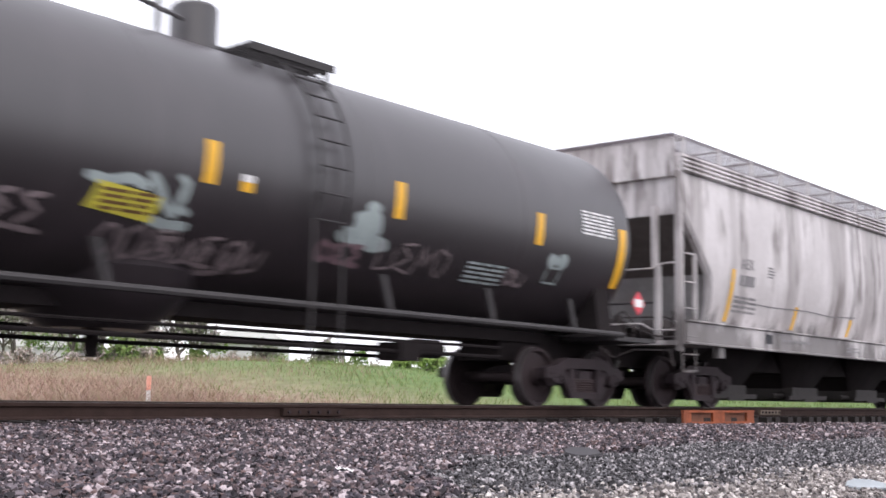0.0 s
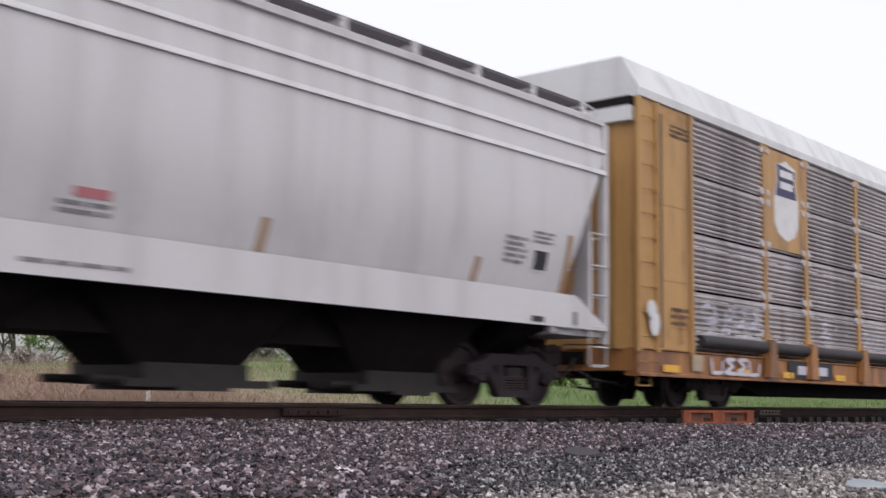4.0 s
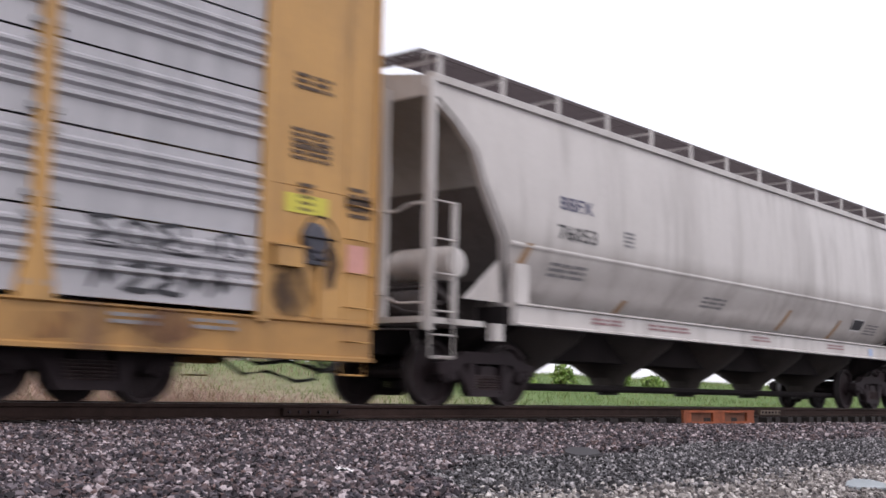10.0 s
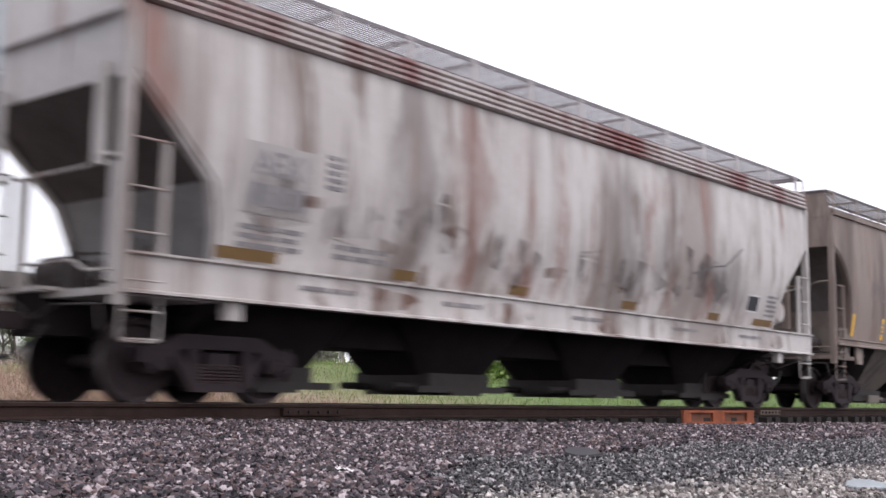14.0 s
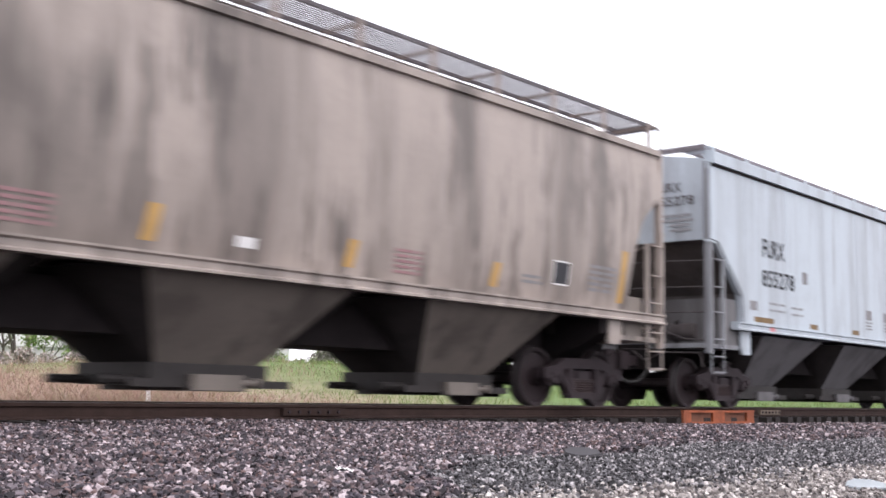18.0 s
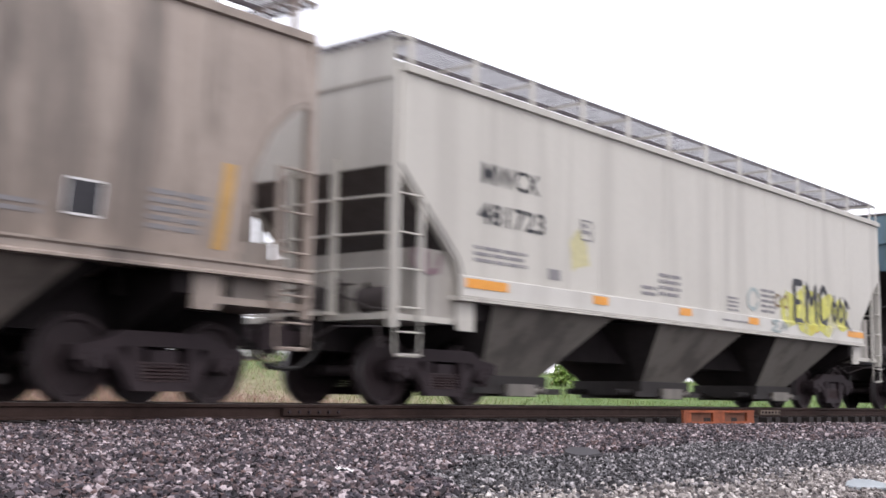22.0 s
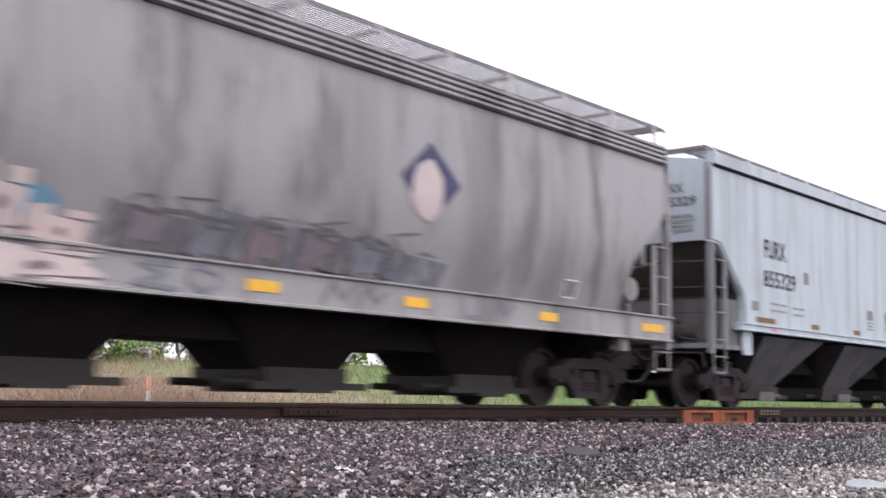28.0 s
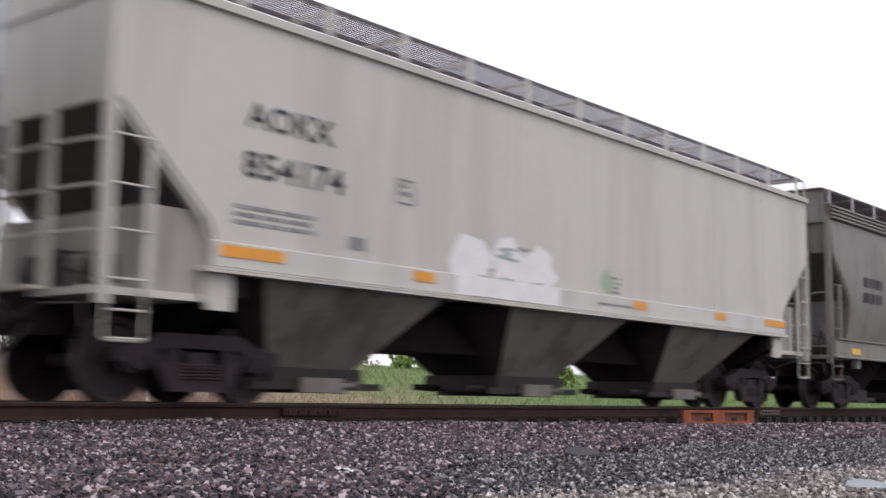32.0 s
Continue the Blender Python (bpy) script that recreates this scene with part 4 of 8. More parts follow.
def hull(bm, half, k):
    side, eave = k["side"], k["eave"]
    front = k.get("front", k["ends"])
    st = [(-half + a, z) for a, z in front] + [(x, 1.46) for x in np.linspace(-half + front[-1][0] + 0.4, half - k["ends"][-1][0] - 0.4, 12)] + [(half - a, z) for a, z in reversed(k["ends"])]
    loops = []
    for x, zb in st:
        zs = np.linspace(zb, eave, 13)
        back = inset(k, half - abs(x)) if x > 0 else 0.0
        near = [(x, -side(z) + back, z) for z in zs]
        top = [(x, -1.42 + back, eave + 0.10), (x, -0.55, eave + 0.24), (x, 0.55, eave + 0.24), (x, 1.42 - back, eave + 0.10)]
        loops.append(near + top + [(x, -p, q) for _, p, q in near[::-1]])
    loft(bm, loops)


def grating_mesh(bm, half, z, y0, y1, n=9):
    for i in range(n):
        y = y0 + (y1 - y0) * i / (n - 1)
        box(bm, -half, half, y - 0.005, y + 0.005, z - 0.015, z)
    for x in np.arange(-half, half, 0.32):
        box(bm, x, x + 0.012, y0, y1, z - 0.010, z - 0.003)
    for y in (y0, y1):
        box(bm, -half, half, y - 0.010, y + 0.010, z - 0.045, z + 0.005)


def bay_mesh(bm, c, w, zt, zb, yt):
    top = [(c - w - 0.55, -yt * 0.72), (c - w, -yt), (c + w, -yt), (c + w + 0.55, -yt * 0.72), (c + w + 0.55, yt * 0.72), (c + w, yt), (c - w, yt), (c - w - 0.55, yt * 0.72)]
    b = min(0.72, w * 0.6)
    low = [(c - b - 0.03, -0.5), (c - b, -0.62), (c + b, -0.62), (c + b + 0.03, -0.5), (c + b + 0.03, 0.5), (c + b, 0.62), (c - b, 0.62), (c - b - 0.03, 0.5)]
    loft(bm, [[(x, y, zt) for x, y in top], [(x, y, zb) for x, y in low]])


def cone_mesh(bm, c, zt):
    loft(bm, [[(c + rx * math.cos(a), ry * math.sin(a), z) for a in np.linspace(0, math.tau, 20, endpoint=False)] for z, rx, ry in ((zt, 1.42, 1.25), (1.05, 1.05, 1.12), (0.75, 0.62, 0.75), (0.50, 0.30, 0.36), (0.34, 0.26, 0.28))])


def gate_bits(c, w):
    """The pieces of an outlet gate: frame, shutter, bar and two pipe ends."""
    yield "outlet_gate", lambda m: box(m, c - w, c + w, -0.72, 0.72, 0.20, 0.45)
    yield "gate_bar", lambda m: box(m, c - w - 0.3, c + w + 0.3, -0.80, -0.721, 0.18, 0.27)
    yield "gate_shutter", lambda m: box(m, c - w * 0.5, c + w * 0.5, -0.85, 0.85, 0.14, 0.20)
    for s in (-1, 1):
        yield "gate_pipe", lambda m: lathe(m, [(0.01, c - w - 0.5), (0.05, c - w - 0.5), (0.05, c - w + 0.03), (0.01, c - w + 0.03)], (0, s * 0.5, 0.26), "x", 8)


def ladder(car, xa, xb, y, rungs, z0, z1, mat, step=()):
    bm = bmesh.new()
    for x in (xa, xb):
        box(bm, x - 0.035, x + 0.035, y - 0.025, y + 0.035, z0, z1 if x == xa else max(rungs) + 0.03)
    lad = part("ladder", bm, mat, car, "", 30, 0.006)
    for z in list(rungs) + list(step):
        bm = bmesh.new()
        tube(bm, [(xa, y - 0.03, z), (xa + (xb - xa) * 0.1, y - 0.06, z), (xb - (xb - xa) * 0.1, y - 0.06, z), (xb, y - 0.03, z)], 0.013, 6)
        part("rung", bm, mat, lad)
    if step:
        bm = bmesh.new()
        low = min(step) - 0.02
        tube(bm, [(xa, y, z0 + 0.05), (xa, y, low + 0.03), (xa + (xb - xa) * 0.06, y, low), (xb - (xb - xa) * 0.06, y, low), (xb, y, low + 0.03), (xb, y, z0 + 0.05)], 0.014, 6)
        part("stirrup", bm, mat, lad)


def end_bars(car, x, y0, y1, z1, h, rows, mat=GREYINK):
    bm = bmesh.new()
    rnd = random.Random(int(x * 10) + rows)
    for r in range(rows):
        a = z1 - r * h / rows
        ya, yb = sorted((y0 + rnd.uniform(0, 0.1), y1 - rnd.uniform(0, 0.25) * (r > 1)))
        bm.faces.new([bm.verts.new((x, y, z)) for y, z in ((ya, a - h / rows * 0.55), (yb, a - h / rows * 0.55), (yb, a), (ya, a))])
    return tagged(part("end_stencil", bm, mat, car), kind="stuff")


def end_letters(car, text, x, y, z, width, height, mat):
    """Text on the end wall that faces the front of the train."""
    v, f = glyphs(text)
    w, h = max(p[0] for p in v), max(p[1] for p in v)
    bm = bmesh.new()
    vs = [bm.verts.new((x, y - a / w * width, z + b / h * height)) for a, b in v]
    for q in f:
        bm.faces.new([vs[i] for i in q])
    part("end_lettering", bm, mat, car)


ENDBLUE = paint("grimy_blue_grey_paint", (0.25, 0.255, 0.275), (0.065, 0.058, 0.06), 0.6, 17.0, 0.55, streak=2.0)
IVORYWALL = paint("streaked_ivory_bulkhead", (0.36, 0.34, 0.31), (0.09, 0.08, 0.072), 0.6, 19.0, 0.6, streak=1.6)
# Streaked grey, made darker to carry the shade of the end recess.
ENDDARK = paint("shaded_grey_bulkhead", (0.17, 0.165, 0.17), (0.045, 0.04, 0.041), 0.65, 18.0, 0.65, streak=1.6)


def end_gear(car, kind, s, half, k, trim, grim, ztop):
    """Posts, handrails, flanges and brake gear under a sloping end."""
    e = lambda a: s * (half - a)
    side = k["side"]
    # upright posts
    py, z0, z1, w = {"ribbed": (0.46, 1.6, ztop - 0.05, 0.035), "plate": (0.42, 1.14, ztop + 0.06, 0.042), "round": (0.48, 1.75, ztop + 0.05, 0.048), "centre": (1.04, 2.45, ztop + 0.05, 0.05), "smooth": (0.60, 3.08, 4.02, 0.04)}.get(kind, (0.70, 1.14, ztop + 0.3, 0.045))
    for y in sorted({-py, py}):
        bm = bmesh.new()
        box(bm, e(0.04) - w, e(0.04) + w, y - w, y + w, z0, z1)
        part("end_post", bm, GEAR if kind == "ribbed" else grim, car, "", 30, 0.01)
    if kind == "centre":
        for y in (-0.92, 0.92):
            bm = bmesh.new()
            box(bm, e(0.34) - 0.05, e(0.34) + 0.05, y - 0.045, y + 0.045, 1.16, 2.55)
            part("inner_post", bm, trim, car, "", 30, 0.01)
    # flanges along the edges of the slope sheet
    row = k.get("front", k["ends"]) if s < 0 else k["ends"]
    for y in (-1, 1):
        bm = bmesh.new()
        vs = []
        for a, z in row:
            o = side(z) - 0.016 - (inset(k, a) if s > 0 else 0.0)
            vs.append([bm.verts.new(p) for p in ((e(a - 0.02), y * o, z - 0.012), (e(a - 0.02), y * (o - 0.11), z - 0.012), (e(a - 0.05), y * (o - 0.11), z - 0.045), (e(a - 0.05), y * o, z - 0.045))])
        for p, q in zip(vs, vs[1:]):
            for i in range(4):
                bm.faces.new((p[i], p[(i + 1) % 4], q[(i + 1) % 4], q[i]))
        bm.faces.new(vs[0]), bm.faces.new(vs[-1][::-1])
        part("slope_flange", bm, trim, car)
    # handrails across the end
    x = s * (half + 0.05)
    if kind in ("centre", "round", "belly"):
        z = {"centre": 2.48, "round": 2.74, "belly": 2.62}[kind]
        lines = [[(s * half, -1.55, z + 0.04), (x, -1.28, z + 0.03), (x, -1.02, z - 0.05), (x, 1.02, z - 0.05), (x, 1.28, z + 0.03), (s * half, 1.55, z + 0.04)], [(s * half, -1.5, 1.34), (x, -1.05, 1.34), (x, -0.8, 1.46), (x, 0.3, 1.46), (x, 0.5, 1.2)]]
    else:
        lines = [[(s * half, -1.5, z), (x, -py, z + 0.02), (x, py, z + 0.02), (s * half, 1.5, z)] for z in (1.72, 2.18, 2.66)]
    for line in lines:
        bm = bmesh.new()
        tube(bm, line, 0.017 if kind != "ribbed" else 0.013, 6)
        part("end_handrail", bm, GEAR if kind == "ribbed" else grim, car)
    # crossover step and cutting lever
    bm = bmesh.new()
    for i in range(6):
        a, b = sorted((s * (half + 0.05), s * (half + 0.26)))
        box(bm, a, b, -0.62 + i * 0.24, -0.60 + i * 0.24, 1.15, 1.185)
    for d in (0.06, 0.15, 0.25):
        box(bm, s * (half + d) - 0.012, s * (half + d) + 0.012, -0.64, 0.62, 1.15, 1.19)
    part("crossover_step", bm, grim, car)
    bm = bmesh.new()
    tube(bm, [(s * (half + 0.12), -1.48, 0.72), (s * (half + 0.12), -1.42, 0.98), (s * (half + 0.14), -0.7, 1.0), (s * (half + 0.2), -0.32, 0.86), (s * (half + 0.3), -0.1, 1.06)], 0.014, 6)
    part("cutting_lever", bm, GEAR, car)
    # brake gear on the platform
    low = 1.16
    bm = bmesh.new()
    lathe(bm, [(0.02, -0.42), (0.15, -0.40), (0.17, -0.36), (0.17, 0.12), (0.13, 0.16), (0.02, 0.17)], (e(0.55), -0.62, low + 0.24), "y", 16)
    tube(bm, [(e(0.55), -1.02, low + 0.24), (e(0.55), -1.3, low + 0.22)], 0.03, 8)
    part("brake_cylinder", bm, GEAR, car, "grimy brake cylinder with push rod", 30)
    bm = bmesh.new()
    lathe(bm, [(0.02, -0.36), (0.16, -0.33), (0.19, -0.26), (0.19, 0.26), (0.16, 0.33), (0.02, 0.36)], (e(0.62), 0.55, low + 0.30), "y", 16)
    part("air_tank", bm, GEAR, car, "dusty round air tank", 30)
    bm = bmesh.new()
    box(bm, e(0.5) - 0.13, e(0.5) + 0.13, -0.10, 0.16, low, low + 0.40)
    box(bm, e(0.42) - 0.07, e(0.42) + 0.07, -0.16, -0.04, low + 0.1, low + 0.30)
    lathe(bm, [(0.02, low + 0.36), (0.085, low + 0.37), (0.085, low + 0.50), (0.02, low + 0.51)], (e(0.5), 0.03, 0), "z", 10)
    part("control_valve", bm, GEAR, car, "", 30, 0.015)
    for k2, line in enumerate(([(0.30, -1.42, 1.22), (0.28, -0.9, 1.26), (0.34, -0.4, 1.42), (0.44, -0.1, 1.50)], [(0.25, 1.3, 1.3), (0.25, 0.5, 1.24), (0.40, 0.1, 1.36)], [(0.9, -1.36, 1.24), (0.75, -1.2, 1.5), (0.6, -0.9, 1.62), (0.5, -0.1, 1.62)], [(0.2, -0.5, 1.16), (0.16, -0.52, 1.5), (0.2, -0.3, 1.72), (0.42, 0.0, 1.66)])):
        bm = bmesh.new()
        tube(bm, [(e(a), y, z) for a, y, z in line], 0.021 if k2 % 2 else 0.016, 6)
        part("brake_pipe", bm, GEAR, car)
    bm = bmesh.new()
    prism(bm, [(e(0.72), 1.16), (e(0.66), 1.74), (e(0.60), 1.74), (e(0.58), 1.16)], -1.08, -1.05)
    prism(bm, [(e(0.62), 1.62), (e(0.62), 1.70), (e(1.05), 1.42), (e(1.05), 1.34)], -1.12, -1.09)
    part("brake_lever", bm, GEAR, car, "", 30)


def hopper(label, centre, half, kind, body, trim=None, under=None, walkmat=GRATE, chord=None, reservoir=0, rusty=False, low=None):
    k = KINDS[kind]
    trim, under, chord = trim or body, under or UNDER, chord or trim or body
    grim = ENDBLUE if kind == "ribbed" else trim
    side, eave = k["side"], k["eave"]
    car = thing("covered_hopper", label, "railcar", "cars of the freight train", pose(centre, TRACK, 0))
    CARS.append((car, centre))
    bm = bmesh.new()
    hull(bm, half, k)
    part("body", bm, body, car, "", 28)
    # undersides of the sloping ends, with their shade put into the sheet colours
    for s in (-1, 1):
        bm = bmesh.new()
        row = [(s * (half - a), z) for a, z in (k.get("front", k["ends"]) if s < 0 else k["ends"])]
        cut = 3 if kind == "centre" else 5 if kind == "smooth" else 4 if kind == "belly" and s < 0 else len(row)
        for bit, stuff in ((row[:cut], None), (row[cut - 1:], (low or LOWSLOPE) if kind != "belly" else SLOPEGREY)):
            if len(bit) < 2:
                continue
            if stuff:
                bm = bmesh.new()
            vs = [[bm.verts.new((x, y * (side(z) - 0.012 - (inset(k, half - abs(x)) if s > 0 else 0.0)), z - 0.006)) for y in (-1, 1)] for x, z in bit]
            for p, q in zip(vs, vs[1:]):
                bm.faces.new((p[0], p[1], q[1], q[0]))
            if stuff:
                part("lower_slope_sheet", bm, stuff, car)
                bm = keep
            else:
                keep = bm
        part("slope_sheet", bm, MIDSLOPE if kind == "belly" else low or SLOPEGREY, car, "" if kind == "belly" else "dusty slope sheet with shade in its colour")
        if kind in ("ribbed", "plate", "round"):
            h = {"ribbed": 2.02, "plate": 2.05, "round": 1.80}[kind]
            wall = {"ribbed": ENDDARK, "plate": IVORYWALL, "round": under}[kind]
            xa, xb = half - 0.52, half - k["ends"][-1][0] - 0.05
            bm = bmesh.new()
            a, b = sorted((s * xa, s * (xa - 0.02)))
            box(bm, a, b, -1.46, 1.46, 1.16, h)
            part("end_bulkhead", bm, wall, car, "streaked, darkened bulkhead under the sloping end")
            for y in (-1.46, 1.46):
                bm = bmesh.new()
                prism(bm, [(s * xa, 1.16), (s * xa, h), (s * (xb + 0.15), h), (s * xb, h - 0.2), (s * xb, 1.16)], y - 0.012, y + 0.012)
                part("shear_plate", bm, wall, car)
    # top edge
    hx = half - 0.02
    for s in (-1, 1):
        if k["top"] == "cap":
            bm = bmesh.new()
            beam(bm, [(s * 1.585, eave - 0.01), (s * 1.66, eave - 0.01), (s * 1.66, eave + 0.20), (s * 1.60, eave + 0.235), (s * 1.40, eave + 0.16)], -hx, hx)
            part("top_chord", bm, chord, car, "", 30, 0.008)
            bm = bmesh.new()
            beam(bm, [(s * 1.595, eave - 0.058), (s * 1.618, eave - 0.058), (s * 1.618, eave - 0.012), (s * 1.595, eave - 0.012)], -hx, hx)
            part("drip_strip", bm, SHADESOOT, car, "dark strip below the roof edge")
        elif k["top"] == "fascia":
            yy = side(eave)
            for i in range(4):
                z = eave + 0.02 + i * 0.088
                o = yy + 0.075 - 0.016 * i
                bm = bmesh.new()
                beam(bm, [(s * (yy - 0.15), z), (s * (o - 0.05), z), (s * o, z + 0.02), (s * o, z + 0.058), (s * (o - 0.05), z + 0.080), (s * (yy - 0.15), z + 0.080)], -half + 0.1, half - 0.1)
                part("fascia_rib", bm, chord, car, "", 30)
        else:
            yy = side(eave)
            bm = bmesh.new()
            beam(bm, [(s * (yy - 0.04), eave - 0.02), (s * (yy + 0.055), eave - 0.005), (s * (yy + 0.06), eave + 0.085), (s * (yy - 0.02), eave + 0.125), (s * (yy - 0.14), eave + 0.09)], -half + 0.05, half - 0.05)
            part("top_chord", bm, chord, car, "", 30, 0.006)
    # side sills
    z0, z1 = k["sill"]
    sh = half - k["sill_in"]
    for s in (-1, 1):
        bm = bmesh.new()
        yo = 1.635
        if kind == "smooth":
            out = [(-sh, z0), (-sh + 0.95, z1), (sh - 0.95, z1), (sh, z0)]
            prism(bm, out, s * 1.56, s * yo)
        else:
            lip = 0.045 if z1 - z0 > 0.25 else 0.03
            beam(bm, [(s * 1.50, z0), (s * (yo + lip), z0), (s * (yo + lip), z0 + 0.025), (s * yo, z0 + 0.045), (s * yo, z1 - 0.045), (s * (yo + lip), z1 - 0.025), (s * (yo + lip), z1), (s * 1.40, z1)], -sh, sh)
        part("side_sill", bm, trim, car, "", 30, 0.0)
    # hopper bays
    zt, yt = (1.40, 1.50) if z0 > 1.3 else (1.35, 1.20)
    for c in k["bays"]:
        bm = bmesh.new()
        if kind == "belly":
            cone_mesh(bm, c, zt)
        else:
            bay_mesh(bm, c, k["bay"], zt, 0.42, yt)
        # Slanting facets get a dark colour, side plates a lighter one: painted shading.
        bay = part("hopper_bay", bm, under if kind == "belly" or under is UNDER else SHADESOOT, car)
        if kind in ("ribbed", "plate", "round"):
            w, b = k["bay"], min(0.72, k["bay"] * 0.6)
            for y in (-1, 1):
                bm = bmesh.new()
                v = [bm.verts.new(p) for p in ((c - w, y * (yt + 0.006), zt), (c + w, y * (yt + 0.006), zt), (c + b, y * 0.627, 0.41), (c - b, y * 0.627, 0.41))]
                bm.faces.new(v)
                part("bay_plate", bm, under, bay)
        if kind == "belly":
            bm = bmesh.new()
            lathe(bm, [(0.02, 0.20), (0.20, 0.20), (0.22, 0.36), (0.02, 0.36)], (c, 0, 0), "z", 12)
            part("outlet_gate", bm, GATESTEEL, bay, "", 30, 0.01)
        else:
            for bit, make in gate_bits(c, min(0.85, k["bay"] * 0.62)):
                bm = bmesh.new()
                make(bm)
                part(bit, bm, GATESTEEL, bay, "", 30, 0.01)
        if kind in ("ribbed", "plate", "round"):
            for y in (-1, 1):
                bm = bmesh.new()
                box(bm, c - 0.36, c + 0.36, *sorted((y * 0.80, y * 0.88)), 0.15, 0.33)
                lathe(bm, [(0.01, c + 0.36), (0.035, c + 0.36), (0.035, c + 0.52), (0.06, c + 0.53), (0.06, c + 0.60), (0.01, c + 0.60)], (0, y * 0.84, 0.24), "x", 8)
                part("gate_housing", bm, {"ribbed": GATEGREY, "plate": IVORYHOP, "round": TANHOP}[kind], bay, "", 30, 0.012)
    bm = bmesh.new()
    prism(bm, [(-half + 2.2, 0.74), (half - 2.2, 0.74), (half - 2.2, 1.30), (-half + 2.2, 1.30)], -0.62, 0.62)
    part("centre_sill", bm, UNDER, car, "", 30, 0.02)
    if kind == "belly":
        for s in (-1, 1):
            bm = bmesh.new()
            y = side(2.31)
            beam(bm, [(s * (y - 0.01), 2.27), (s * (y + 0.007), 2.30), (s * (y + 0.007), 2.325), (s * (y - 0.01), 2.35)], -half + 1.78, half - 0.75)
            part("side_seam", bm, body, car)
        bm = bmesh.new()
        prism(bm, [(-half + 0.95, 1.465), (-half + 1.82, 1.465), (-half + 1.74, 2.08)], -1.36, -1.345)
        part("end_gusset", bm, body, car)
        bm = bmesh.new()
        tube(bm, [(-half + 2.6, -0.55, 0.30), (half - 2.6, -0.55, 0.30)], 0.06, 10)
        part("unloading_pipe", bm, UNDER, car)
    # under the ends
    for s in (-1, 1):
        bm = bmesh.new()
        box(bm, min(s * (half + 0.08), s * (half - 3.2)), max(s * (half + 0.08), s * (half - 3.2)), -0.34, 0.34, 0.70, 1.16)
        part("stub_sill", bm, UNDER, car, "", 30, 0.02)
        bm = bmesh.new()
        a, b = sorted((s * (half + 0.06), s * (half - 1.25)))
        box(bm, a, b, -1.50, 1.50, 1.08, 1.16)
        part("end_platform", bm, grim, car, "", 30, 0.01)
        bm = bmesh.new()
        a, b = sorted((s * (half - k["truck"] - 0.22), s * (half - k["truck"] + 0.22)))
        beam(bm, [(-1.52, 1.16), (-1.52, 1.40), (1.52, 1.40), (1.52, 1.16), (0.5, 0.72), (-0.5, 0.72)], a, b)
        part("body_bolster", bm, UNDER, car, "", 30, 0.015)
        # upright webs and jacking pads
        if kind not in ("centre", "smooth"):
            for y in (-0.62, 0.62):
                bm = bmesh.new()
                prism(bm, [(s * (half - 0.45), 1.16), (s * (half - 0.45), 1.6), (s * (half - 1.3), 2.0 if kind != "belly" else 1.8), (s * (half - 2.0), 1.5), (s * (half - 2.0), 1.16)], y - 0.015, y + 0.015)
                part("end_web", bm, SHADESOOT, car)
        for y in (-1.525, 1.525):
            bm = bmesh.new()
            if kind == "smooth":
                lathe(bm, [(0.02, y - 0.05), (0.09, y - 0.05), (0.09, y + 0.05), (0.02, y + 0.05)], (s * (half - 1.47), 0, 1.17), "y", 14)
            elif kind in ("centre", "belly"):
                box(bm, *sorted((s * (half - 1.36), s * (half - 1.58))), y - 0.06, y + 0.06, 0.90, 1.14)
            else:
                prism(bm, [(s * (half - 1.26), 1.16), (s * (half - 1.26), 1.46), (s * (half - 1.64), 1.46), (s * (half - 1.64), 1.0), (s * (half - 1.32), 1.0)], y - 0.025, y + 0.025)
                lathe(bm, [(0.02, y * 1.0 - 0.03), (0.05, y - 0.034), (0.05, y)], (s * (half - 1.45), 0, 1.10), "y", 8)
            part("jacking_pad", bm, trim, car, "", 30)
        # posts, ladders and rails
        ztop = max(k["ends"][0][1] + 0.1, 3.0)
        for y in (-1, 1):
            bm = bmesh.new()
            x = s * (half - 0.03)
            box(bm, x - 0.055, x + 0.055, y * 1.52 - 0.055, y * 1.52 + 0.055, 0.98, eave + 0.02 if kind != "belly" or s < 0 else 2.05)
            part("corner_post", bm, grim, car, "", 30, 0.012)
            ladder(car, s * (half - 0.03), s * (half - 0.50), y * 1.57, (1.23, 1.72, 2.18, 2.68), 1.1, 2.95, grim, (0.92, 0.64))
        end_gear(car, kind, s, half, k, trim, grim, ztop)
        if kind == "smooth":
            # pierced end plate
            x = s * (half - 0.30)
            cuts = np.linspace(1.16, 3.11, 45)
            bm = bmesh.new()
            for za, zb in zip(cuts, cuts[1:]):
                zm = (za + zb) / 2
                w = 0.43 * max(0.0, 1 - abs((zm - 2.24) / 0.64) ** 3) ** (1 / 3)
                for ya, yb in ((-1.45, -0.75 - w), (-0.75 + w, 0.75 - w), (0.75 + w, 1.45)):
                    box(bm, x - 0.012, x + 0.012, ya, yb, za, zb)
            part("end_plate", bm, trim, car, "white end plate with two tall oval openings")
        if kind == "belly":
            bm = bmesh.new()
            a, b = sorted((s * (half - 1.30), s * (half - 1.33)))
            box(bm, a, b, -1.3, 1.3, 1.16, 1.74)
            part("cross_bulkhead", bm, SHADESOOT, car)
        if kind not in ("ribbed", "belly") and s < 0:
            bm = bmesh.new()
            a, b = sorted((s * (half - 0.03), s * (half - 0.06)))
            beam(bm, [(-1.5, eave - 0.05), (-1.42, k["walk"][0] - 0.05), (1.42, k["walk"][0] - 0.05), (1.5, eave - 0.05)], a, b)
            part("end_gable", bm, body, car)
